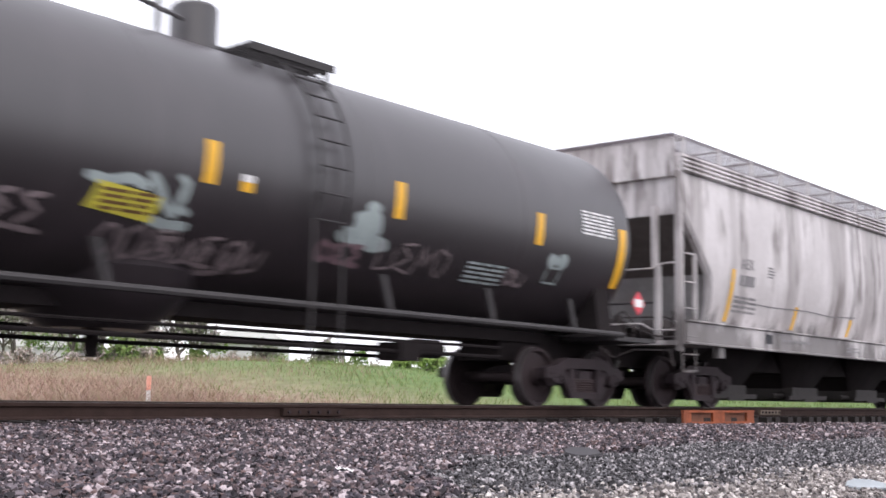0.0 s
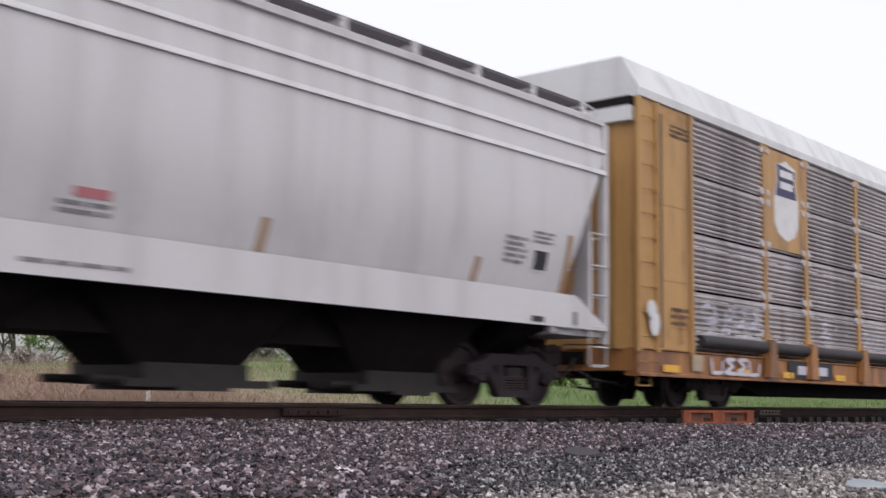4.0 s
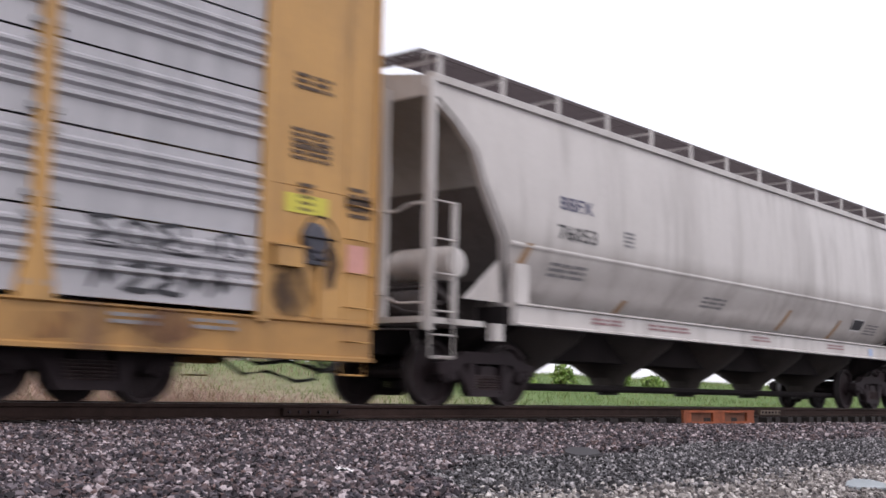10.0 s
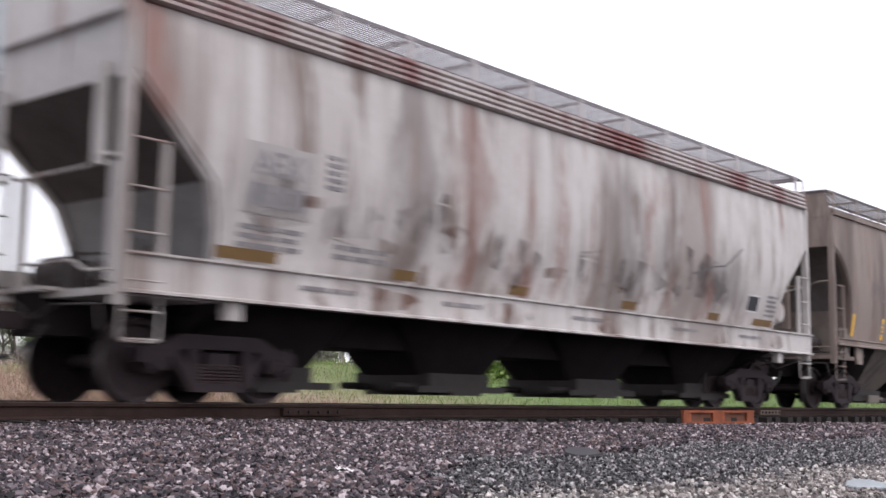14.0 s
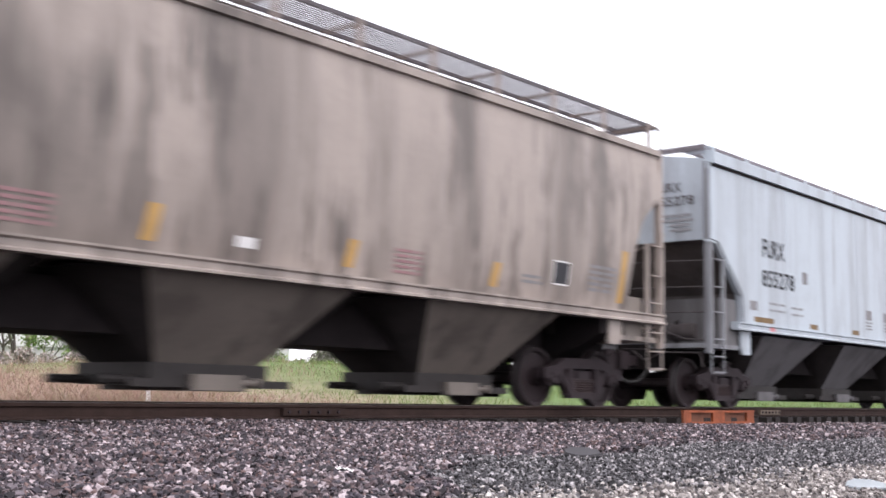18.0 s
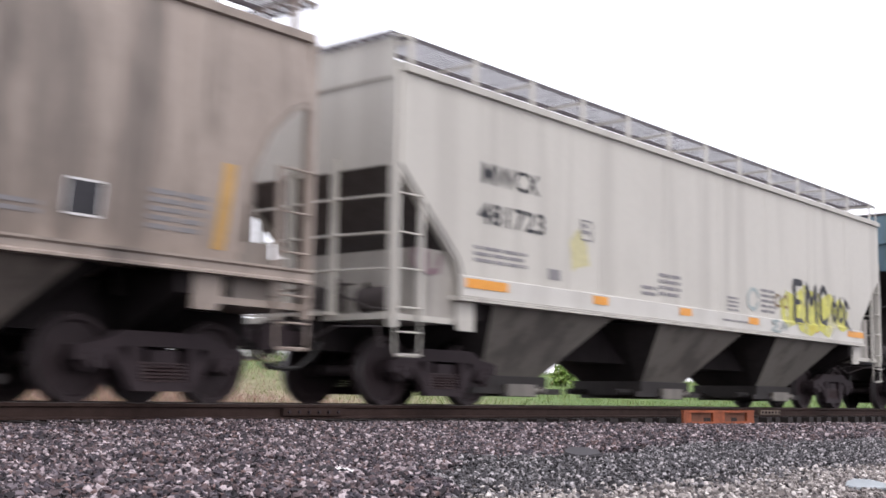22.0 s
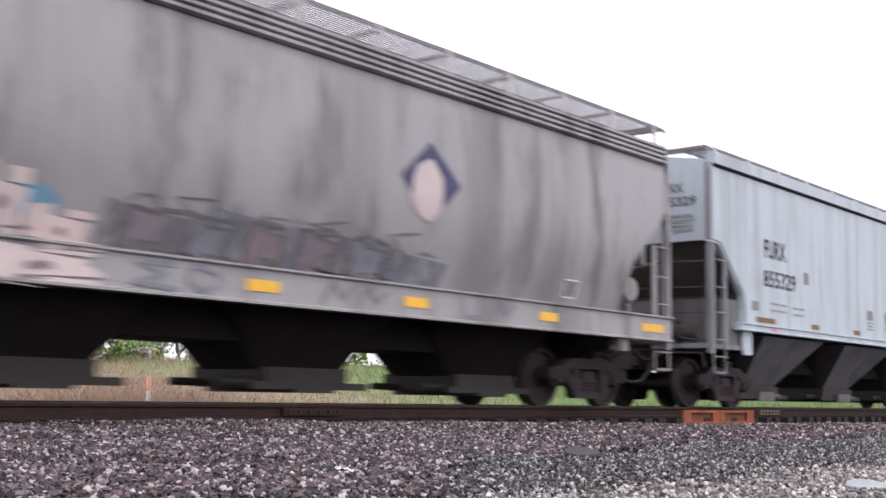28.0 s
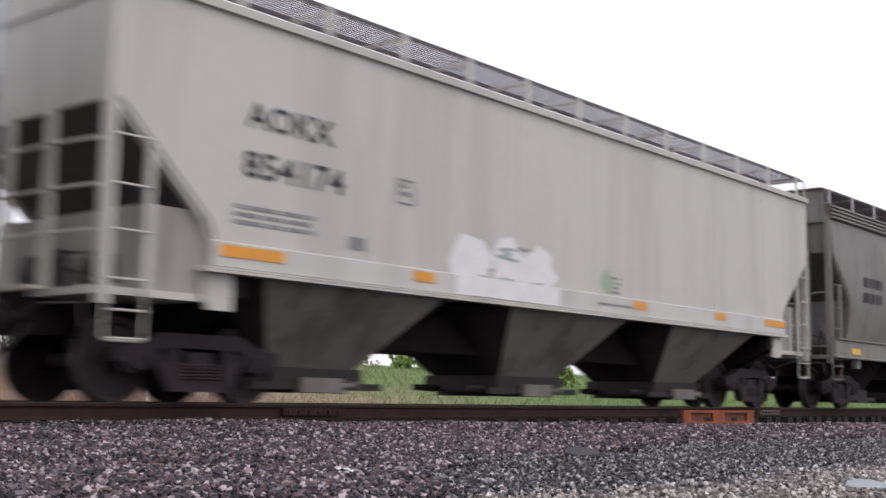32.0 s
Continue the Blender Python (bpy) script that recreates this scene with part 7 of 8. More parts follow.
    for x, z in ((9.6, 0.66), (10.2, 0.64), (10.8, 0.62), (-11.9, 0.64)):
        patch(car, x, x + 0.4, z, z + 0.28, s, GREYINK if x > 10.5 else CREAMPATCH, "stencil_patch")
    for x, w in ((12.1, 0.75), (13.2, 0.4), (11.0, 0.4)):
        fill(car, loop(x, 0.80, w, 0.2, 14, 0.4, int(x * 10)), s, GREASE, "grease_stain", out=0.004)


CREAMPATCH = plain("faded_cream_patch", (0.52, 0.40, 0.27), 0.6, 0.0, 0.35, 4.0)


def marks_rack_graffiti(car):
    f = rack_face(5, 4)
    s = lambda z: 1.59
    # first piece: pale blue and teal letters on a pink cloud
    for x0, x1, mat in ((-3.75, -2.05, SKYBLUE), (-2.05, -0.8, TEAL), (-0.8, -0.2, PALE), (-0.2, 0.4, TEAL), (0.4, 1.75, BROWNSPRAY), (1.75, 6.25, ROYAL)):
        patch(car, x0, x1, 0.522, 1.015, lambda z: 1.589, mat, "graffiti_band")
    bubbles(car, [(-4.1, 1.52, 0.42, 0.18, 0.1), (-3.8, 1.30, 0.35, 0.20, 0), (-2.9, 1.78, 0.16, 0.24, 0), (-2.2, 1.72, 0.24, 0.24, 0.2), (-1.2, 1.70, 0.34, 0.22, 0.2), (-0.35, 1.80, 0.26, 0.16, 0), (0.25, 1.80, 0.24, 0.20, 0), (0.75, 1.72, 0.2, 0.26, 0), (1.75, 1.62, 0.42, 0.24, 0)], f, [PINK], None, out=0.012)
    bubbles(car, [(-3.35, 1.48, 0.42, 0.62, 0.15), (-2.5, 1.35, 0.42, 0.42, -0.1)], f, [SKYBLUE, PALE], ROYAL, 0.06, PLUM, out=0.018)
    bubbles(car, [(-1.65, 1.45, 0.36, 0.48, 0.1), (-0.75, 1.42, 0.38, 0.40, 0), (0.05, 1.45, 0.38, 0.42, 0.1), (0.95, 1.42, 0.52, 0.52, 0.1)], f, [SKYBLUE, TEAL, TEAL, TEAL], None, 0.06, PINK, out=0.018)
    fill(car, [(-2.1, 1.03), (1.38, 1.03), (1.42, 1.6), (0.9, 1.72), (0.3, 1.5), (-0.4, 1.66), (-1.0, 1.5), (-1.5, 1.62), (-2.1, 1.5)], f, TEAL, "graffiti", "", 0.012, 0.05)
    fill(car, [(-2.5, 1.03), (-2.14, 1.03), (-2.05, 1.5), (-1.9, 1.9), (-2.6, 1.95), (-2.42, 1.5)], f, PINK, "graffiti", "", 0.017, 0.05)
    scrawl(car, -2.0, 1.4, 1.12, 1.65, 6, 0.06, lambda z: f(z) + 0.014, AQUA, 51)
    scrawl(car, -1.8, 1.3, 1.1, 1.5, 5, 0.04, lambda z: f(z) + 0.016, PLUM, 52)
    for x, z in ((0.25, 1.18), (1.2, 1.35)):
        fill(car, [(x - 0.24, z - 0.15), (x + 0.24, z - 0.15), (x + 0.05, z + 0.3), (x - 0.08, z + 0.3)], lambda q: f(q) + 0.02, BROWNSPRAY, "graffiti", "", 0.006, 0.05)
    for x, z in ((0.3, 1.12), (-2.5, 0.98), (-0.1, 1.0)):
        fill(car, loop(x, z, 0.16, 0.16, 12, 0.1, 3), lambda q: max(f(q), 1.588) + 0.014, PINK, "graffiti_eye", "", 0.01, 0.04)
    # second piece: plum letters with thick white outlines on blue
    bubbles(car, [(2.1, 1.45, 0.4, 0.36, 0), (3.1, 1.65, 0.75, 0.45, 0), (4.3, 1.62, 0.8, 0.45, 0), (5.4, 1.45, 0.75, 0.45, 0)], f, [ROYAL, SKYBLUE], None, out=0.010)
    def arch(x, z0, z1, w, rim, inner, counter):
        """A fat round-topped letter with a thick pale outline and a hole."""
        def form(q, zb, zt):
            r = w / 2 * q
            top = [(x + r * math.cos(a) * 0.8, zt - r * 0.9 + r * 0.9 * math.sin(a)) for a in np.linspace(0, math.pi, 9)]
            return [(x + r * 1.1, zb)] + top + [(x - r * 1.1, zb)]
        fill(car, form(1.0, z0, z1), f, rim, "graffiti_outline", "", 0.020, 0.04)
        k = 1 - 0.26 / w
        fill(car, form(k, z0 + 0.10, z1 - 0.12), f, inner, "graffiti", "", 0.025, 0.04)
        if counter:
            fill(car, loop(x, z0 + (z1 - z0) * 0.36, w * 0.09, (z1 - z0) * 0.12, 8, 0.15, 3), f, rim, "graffiti_counter", "", 0.030, 0.04)
    arch(2.85, 1.12, 2.02, 1.15, PALE, PLUM, True)
    arch(3.66, 1.15, 2.03, 0.68, PALE, SKYBLUE, False)
    arch(4.18, 1.18, 1.74, 0.52, PALE, PLUM, False)
    arch(4.74, 1.16, 1.98, 0.62, PALE, SKYBLUE, False)
    arch(5.42, 1.05, 2.00, 0.85, PALE, PLUM, True)
    bm = bmesh.new()
    ribbon(bm, loop(2.3, 0.86, 0.30, 0.24, 12) + [(2.6, 0.86)], 0.12, lambda z: 1.602)
    ribbon(bm, [(2.5, 1.10), (3.0, 0.96), (3.5, 1.04), (4.0, 0.92), (4.5, 1.02), (5.0, 0.94), (5.6, 1.0)], 0.10, lambda z: 1.604)
    ribbon(bm, [(3.5, 0.66), (3.75, 0.96), (3.95, 0.66)], 0.08, lambda z: 1.602)
    part("graffiti_outline", bm, PALE, car)
    bubbles(car, [(4.15, 0.80, 0.22, 0.14, 0), (5.0, 0.78, 0.2, 0.16, 0)], lambda z: 1.594, [PLUM], None)
    scrawl(car, 5.9, 6.9, 1.05, 1.35, 3, 0.09, f, plain("dull_red_spray", (0.30, 0.12, 0.12), 0.6, 0, 0.3), 61)
    patch(car, -1.5, -1.3, 1.45, 1.88, lambda z: 1.605, PINK, "graffiti_band")
    for x in (-4.22, -1.4, 1.43, 4.3):
        hi = {-4.22: 1.55, -1.4: 1.45, 1.43: 1.62, 4.3: 1.72}[x]
        patch(car, x - 0.10, x + 0.10, 0.99, hi, lambda z: 1.605, {-4.22: PINK, -1.4: TEAL, 1.43: BROWNSPRAY, 4.3: SKYBLUE}[x], "graffiti_band")
    patch(car, 7.05, 7.25, 1.02, 1.25, lambda z: 1.605, plain("red_smear", (0.55, 0.14, 0.10), 0.6, 0, 0.3), "graffiti_band")
    scrawl(car, 9.6, 11.6, 1.55, 1.85, 5, 0.05, f, INK, 71)
    scrawl(car, 9.7, 11.5, 1.12, 1.40, 5, 0.06, f, INK, 72)
    scrawl(car, -13.0, -11.8, 1.15, 1.75, 3, 0.06, lambda z: 1.574, INK, 73)
    for x, w in ((-8.3, 0.5), (7.9, 0.5), (9.3, 0.6), (10.6, 0.4), (-10.2, 0.4), (-12.6, 0.7)):
        fill(car, loop(x, 0.76, w, 0.17, 14, 0.4, int(x * 10)), s, RUSTSPOT, "rust_patch")
    # emblem, labels and reflectors
    bm = bmesh.new()
    g = lambda z: f(z) + 0.02
    for sx in (-1, 1):
        ribbon(bm, [(-5.6 + sx * 0.62, 3.62), (-5.6 + sx * 0.78, 3.62), (-5.6 + sx * 0.78, 4.15), (-5.6 + sx * 0.62, 4.15)], 0.06, g)
    part("emblem_bracket", bm, INK, car)
    bm = bmesh.new()
    ribbon(bm, [(-6.1, 3.78), (-5.95, 3.95), (-5.6, 3.95), (-5.45, 3.72), (-5.15, 3.95)], 0.14, g)
    ribbon(bm, [(-6.05, 3.70), (-5.1, 3.70)], 0.09, g)
    part("emblem", bm, INK, car)
    for x in (-3.6, -0.35, 3.1):
        patch(car, x, x + 0.5, 0.79, 0.90, lambda z: 1.600, ORANGE)
    framed_box(car, 5.85, 0.66, 0.32, 0.26, lambda z: 1.600)
    patch(car, -7.2, -6.7, 0.70, 0.96, s, LIME, "lime_label")
    for i in range(4):
        patch(car, -6.35 + i * 0.48, -5.95 + i * 0.48, 0.70, 0.88, s, GREYINK if i % 2 else CREAMPATCH, "number_board")
    e = lambda z: 1.574
    patch(car, 12.15, 12.82, 2.20, 2.42, e, SIGNYELLOW, "yellow_label")
    patch(car, 13.16, 13.50, 1.58, 1.92, e, PINKNOTICE, "notice")
    bars(car, 13.17, 2.62, 0.36, 0.4, 5, e, RACKINK)
    bars(car, 12.22, 3.20, 0.62, 0.40, 6, e, RACKINK)
    bars(car, 12.25, 3.86, 0.6, 0.22, 3, e, RACKINK)
    bars(car, 12.35, 2.56, 0.24, 0.36, 5, e, RACKINK)
    bars(car, 12.3, 3.02, 0.45, 0.08, 2, e, RACKINK)
    patch(car, -12.95, -12.35, 2.20, 2.42, e, SIGNYELLOW, "yellow_label")
    bars(car, -12.85, 3.35, 0.35, 0.6, 5, e, RACKINK)
    patch(car, -13.4, -13.1, 1.55, 1.95, e, PINKNOTICE, "notice")
    for x in (9.9, 10.9, -11.4, -10.6):
        bars(car, x, 0.90, 0.6, 0.14, 2, s, GREYINK)


def marks_belly(car, f):
    letters(car, "BBFX", -6.50, 2.95, 0.88, 0.20, f, NAVY)
    letters(car, "76053", -6.55, 2.50, 1.05, 0.22, f, INK)
    bars(car, -6.6, 2.14, 0.98, 0.24, 3, f, GREYINK)
    bars(car, -4.68, 2.82, 0.32, 0.28, 4, f, GREYINK)
    for x, z1 in ((-7.35, 2.35), (-4.3, 1.75), (1.9, 2.0), (4.6, 1.95)):
        fill(car, [(x - 0.12, z1 - 0.42), (x + 0.06, z1 - 0.42), (x + 0.22, z1), (x + 0.06, z1)], f, TANSTRIPE, "stripe")
    framed_box(car, 5.45, 1.78, 0.62, 0.24, f)
    bars(car, 6.3, 1.95, 0.75, 0.25, 4, f, GREYINK)
    bars(car, -1.7, 2.0, 0.9, 0.22, 3, f, GREYINK)
    s = lambda z: 1.64
    for x, w in ((-5.7, 0.9), (-4.0, 1.4), (-0.2, 0.8), (3.4, 0.9)):
        bars(car, x, 1.36, w, 0.12, 2, s, BROWNINK)
    patch(car, 5.75, 6.0, 1.20, 1.36, s, SKYBLUE, "blue_label")
    for x in (-7.45, 7.75):
        bm = bmesh.new()
        box(bm, x - 0.16, x + 0.16, -1.62, -1.50, 1.16, 2.02)
        part("jacking_post", bm, CREAM, car, "", 30, 0.02)
    for i in range(10):
        z, x = 2.32, -6.6 + i * 1.45
        bm = bmesh.new()
        a = [(x, -f(q) - 0.004, q) for q in np.linspace(1.5, 4.2, 14)]
        for p, q in zip(a, a[1:]):
            bm.faces.new([bm.verts.new(v) for v in (p, (p[0] + 0.03, p[1], p[2]), (q[0] + 0.03, q[1], q[2]), q)])
        part("weld_seam", bm, CREAM, car)


def marks_rust(car, f):
    patch(car, -6.82, -5.78, 2.12, 2.92, f, plain("repainted_grey_patch", (0.40, 0.375, 0.37), 0.6, 0, 0.25, 4.0), "repainted_patch")
    letters(car, "AEX", -6.70, 2.56, 0.72, 0.28, lambda z: f(z) + 0.004, GREYINK)
    bars(car, -6.72, 2.46, 0.80, 0.28, 1, lambda z: f(z) + 0.004, GREYINK, gap=0.1)
    bars(car, -6.8, 2.0, 0.95, 0.30, 3, f, GREYINK)
    bars(car, -5.6, 2.95, 0.3, 0.45, 5, f, GREYINK)
    bars(car, -5.3, 1.92, 0.9, 0.22, 2, f, GREYINK)
    reflectors(car, (-7.05,), 1.60, 0.13, 0.9, f, DULLAMBER)
    reflectors(car, (-4.2, -1.75, 1.3, 4.25), 1.60, 0.13, 0.45, f, DULLAMBER)
    reflectors(car, (6.1,), 1.60, 0.13, 0.85, f, DULLAMBER)
    framed_box(car, 5.68, 1.85, 0.46, 0.30, f)
    bars(car, 6.5, 2.2, 0.5, 0.45, 5, f, GREYINK)
    bm = bmesh.new()
    fill(car, [(3.55, 1.92), (4.75, 1.9), (5.0, 2.1), (4.85, 2.7), (4.3, 2.62), (3.8, 2.78), (3.5, 2.4)], f, wash("grey_scrubbed_paint", (0.12, 0.105, 0.105), 161.0, 0.42, 0.70, 0.6), "scrubbed_patch")
    ribbon(bm, [(3.4, 2.35), (4.2, 2.55), (4.6, 2.6), (5.3, 3.0)], 0.03, f)
    for x, z, w, h in ((-6.4, 2.35, 0.6, 0.35), (-5.2, 2.2, 0.5, 0.3), (-3.6, 2.3, 0.55, 0.45), (-1.7, 2.1, 0.6, 0.35), (0.1, 2.15, 0.6, 0.3), (1.7, 2.1, 0.7, 0.35), (3.0, 2.4, 0.5, 0.5)):
        fill(car, loop(x, z, w, h, 16, 0.4, int(x * 13)), f, GRIMEWASH, "grime_patch")
    for x, z, w in ((-5.9, 2.35, 0.5), (-4.5, 2.0, 0.4), (-3.1, 2.3, 0.35), (-0.7, 2.0, 0.5), (0.9, 1.9, 0.45), (2.3, 1.95, 0.3)):
        fill(car, loop(x, z, w, 0.09, 12, 0.4, int(x * 10)), f, RUSTSPOT, "rust_patch")
    ribbon(bm, [(4.3, 1.9), (4.8, 2.2), (4.7, 1.85)], 0.03, f)
    part("graffiti_line", bm, TEXTINK, car)
    s = lambda z: 1.64
    for x in (-6.0, -3.5, -0.5, 2.5, 5.0):
        bars(car, x, 1.36, 0.9, 0.10, 1, s, GREYINK)
    rusty = RUSTSPOT
    for x in (-5.4, -4.6, -2.2, 0.6, 2.4, 4.2, 5.0, 6.4):
        fill(car, loop(x, 1.30, 0.55, 0.16, 14, 0.35, int(x * 10)), s, rusty, "rust_patch")


def marks_brown(car, f):
    stripes(car, (-7.40, -5.58, -3.75, -1.85, -0.10, 1.80, 3.65, 5.45, 7.1), 1.62, 2.12, 0.15, f, AMBER, 0.02)
    strokes = ([(-1.95, 1.6), (-1.80, 2.5)], [(-1.35, 1.6), (-1.25, 2.45)], [(-1.9, 2.0), (-1.3, 2.05)],
               [(-0.95, 1.6), (-0.88, 2.4)], [(-0.9, 2.38), (-0.45, 2.35)], [(-0.93, 2.0), (-0.5, 2.0)], [(-0.95, 1.63), (-0.45, 1.63)],
               [(-0.15, 1.58), (-0.08, 2.4), (0.22, 1.9), (0.5, 2.4), (0.6, 1.58)], [(0.95, 1.55), (0.98, 2.38), (1.4, 2.3), (1.45, 2.02), (1.0, 1.92)])
    for w, mat, out in ((0.40, PALE, 0.010), (0.28, INK, 0.016), (0.06, BLUSH, 0.021)):
        bm = bmesh.new()
        for p in strokes:
            ribbon(bm, [(x, 1.55 + (z - 1.55) * 1.16) for x, z in p], w, f, out)
        part("graffiti" if w > 0.3 else "graffiti_outline", bm, mat, car)
    bubbles(car, [(-2.1, 1.72, 0.25, 0.18, 0), (-0.5, 1.66, 0.32, 0.14, 0), (0.65, 1.64, 0.3, 0.12, 0)], f, [PINK], None, out=0.018)
    bubbles(car, [(2.7, 1.86, 0.36, 0.34, 0.1), (3.5, 1.86, 0.32, 0.36, 0.1), (4.25, 1.84, 0.36, 0.34, 0.1)], f, [DUSTY], PLUM, 0.07, MIST, out=0.010)
    fill(car, [(5.8, 1.58), (6.5, 1.58), (6.45, 1.92), (5.85, 1.95)], f, ROYAL, "blue_patch")
    patch(car, -1.7, 1.4, 1.40, 1.52, lambda z: 1.67, BLUSH, "graffiti_band")
    scrawl(car, -6.4, -5.2, 2.5, 3.0, 2, 0.05, f, DUSTY, 91)
    bars(car, -5.7, 2.0, 1.0, 0.3, 3, f, GREYINK)
    bm = bmesh.new()
    ribbon(bm, [(-5.0, 1.95), (-4.4, 2.0), (-3.9, 1.92)], 0.03, f)
    part("scratch_line", bm, MIST, car)


def marks_tilx(car, f, tops, stripe, letters_z, seed):
    stripes(car, (-7.40, -4.5, -1.55, 1.35, 4.2, 7.5), 1.66, 2.1, 0.16, f, stripe, 0.06, tops)
    letters(car, "TILX", -7.15, letters_z, 0.72, 0.22, f, TEXTINK)
    bars(car, -7.2, letters_z - 0.18, 0.95, 0.22, 1, f, TEXTINK, gap=0.1)
    bars(car, -7.2, letters_z - 0.55, 0.95, 0.34, 3, f, GREYINK)
    bars(car, -5.3, letters_z - 0.1, 0.22, 0.3, 4, f, GREYINK)
    bars(car, -3.3, 1.98, 0.6, 0.34, 5, f, BROWNINK)
    bars(car, 2.1, 1.98, 0.5, 0.34, 5, f, BROWNINK)
    patch(car, -0.45, -0.18, 1.72, 1.84, f, WHITE, "white_label")
    framed_box(car, 5.55, 1.82, 0.40, 0.34, f)
    bars(car, 4.8, 1.9, 0.5, 0.16, 2, f, GREYINK)
    bars(car, 6.5, 2.2, 0.75, 0.45, 5, f, GREYINK)


def marks_ivory(car, f, first, number):
    letters(car, first, -6.72, 3.06, 1.34, 0.30, f, INK)
    letters(car, number, -6.76, 2.50, 1.56, 0.30, f, INK)
    bars(car, -6.85, 2.18, 1.2, 0.26, 3, f, GREYINK)
    patch(car, -5.1, -4.8, 1.86, 2.02, f, GREYINK, "stencil_patch")
    bm = bmesh.new()
    ribbon(bm, [(-4.25, 2.55), (-3.95, 2.55), (-3.95, 2.85), (-4.25, 2.85), (-4.25, 2.55)], 0.025, f)
    part("stencil_frame", bm, GREYINK, car)
    bars(car, -4.2, 2.8, 0.2, 0.2, 2, f, GREYINK)
    band = lambda z: 1.634
    reflectors(car, (-7.05, 6.25), 1.58, 0.13, 0.92, band, ORANGE)
    reflectors(car, (-3.95, -1.25, 1.4, 4.2), 1.58, 0.13, 0.42, band, ORANGE)
    bars(car, -2.45, 2.0, 0.5, 0.2, 2, f, GREYINK)
    bars(car, -1.9, 2.25, 0.75, 0.42, 4, f, GREYINK)
    bars(car, 0.35, 1.62, 1.0, 0.06, 1, band, GREYINK)
    bars(car, 0.6, 2.05, 0.45, 0.3, 4, f, GREYINK)
    bm = bmesh.new()
    beam(bm, [(-1.60, 1.47), (-1.63, 1.47), (-1.63, 1.735), (-1.60, 1.75)], -7.15, 7.2)
    part("side_sill_band", bm, PALEBAND, car)
    for i in range(7):
        x = -5.7 + i * 2.0
        bm = bmesh.new()
        box(bm, x - 0.012, x + 0.012, -1.604, -1.595, 1.78, 4.2)
        part("weld_seam", bm, IVORY, car)


PALEBAND = paint("pale_sill_paint", (0.56, 0.545, 0.51), (0.33, 0.31, 0.28), 0.3, 88.0, 0.5)


def marks_letters_tag(car, side):
    def f(z):
        return max(side(z), 1.638 if z < 1.765 else 0.0)

    halo = lambda z: f(z) + 0.002
    bubbles(car, [(3.35, 1.98, 0.5, 0.34, 0), (4.3, 2.02, 0.75, 0.50, 0), (5.2, 2.0, 0.5, 0.46, 0), (5.95, 1.96, 0.4, 0.36, 0)], halo, [wash("lemon_mist", (0.72, 0.70, 0.14), 171.0, 0.25, 0.6, 0.75)], None, out=0.006)
    bm = bmesh.new()
    for x in (2.75, 3.1):
        ribbon(bm, loop(x, 2.12, 0.13, 0.12, 8) + [(x + 0.13, 2.0)], 0.05, f)
    part("graffiti", bm, DULLAMBER, car)
    lines = [([(3.95, 2.36), (3.55, 2.36), (3.55, 1.68), (3.95, 1.68)], 0.14), ([(3.55, 2.02), (3.85, 2.02)], 0.12), ([(4.15, 1.66), (4.15, 2.36), (4.4, 2.0), (4.62, 2.36), (4.62, 1.66)], 0.13),
             ([(5.2, 2.25), (5.0, 2.36), (4.84, 2.2), (4.84, 1.84), (5.0, 1.68), (5.22, 1.80)], 0.14), ([(6.2, 1.66), (6.22, 2.2), (6.45, 2.05)], 0.09), ([(6.2, 1.85), (6.48, 1.62)], 0.09)]
    for x in (5.6, 5.95):
        lines += [(loop(x, 1.95, 0.12, 0.16, 9) + [(x + 0.12, 1.95)], 0.10), ([(x - 0.1, 1.95), (x + 0.02, 2.26)], 0.09)]
    for line, w in lines:
        bm = bmesh.new()
        ribbon(bm, [(x, 1.74 + (z - 1.66) * 1.18) for x, z in line], w, f)
        part("graffiti", bm, INK, car, "black letter sprayed over a yellow glow")
    scrawl(car, 1.35, 1.95, 1.85, 2.3, 1, 0.07, f, MIST, 95)
    bars(car, 2.0, 2.30, 0.65, 0.5, 5, f, GREYINK)
    fill(car, loop(-4.3, 2.35, 0.30, 0.30, 12, 0.4, 4), f, plain("faint_yellow_mist", (0.56, 0.52, 0.30), 0.6, 0, 0.3), "paint_mist", "", 0.004)
    scrawl(car, 2.35, 3.2, 1.50, 1.72, 2, 0.05, lambda z: 1.64, MIST, 96)
    scrawl(car, -8.0, -7.4, 1.75, 2.05, 2, 0.09, lambda z: 1.475, PLUM, 97)


def marks_white_tag(car, f):
    bubbles(car, [(-2.75, 1.92, 0.42, 0.42, 0), (-1.95, 1.98, 0.40, 0.38, 0), (-1.2, 1.90, 0.42, 0.42, 0)], f, [WHITE], None, out=0.010)
    patch(car, -3.1, -0.7, 1.48, 1.75, lambda z: 1.636, WHITE, "graffiti_band")
    scrawl(car, -2.2, -1.7, 2.05, 2.2, 1, 0.05, f, MIST, 98)
    bm = bmesh.new()
    ribbon(bm, [(-2.6, 1.78), (-2.3, 1.72), (-2.0, 1.78), (-1.6, 1.72), (-1.1, 1.78)], 0.03, lambda z: f(z) + 0.01)
    part("graffiti_line", bm, MIST, car)
    fill(car, loop(0.65, 1.95, 0.18, 0.18, 8, 0.3, 2), f, plain("pale_green_stencil", (0.36, 0.46, 0.33), 0.6, 0, 0.3), "green_stencil")


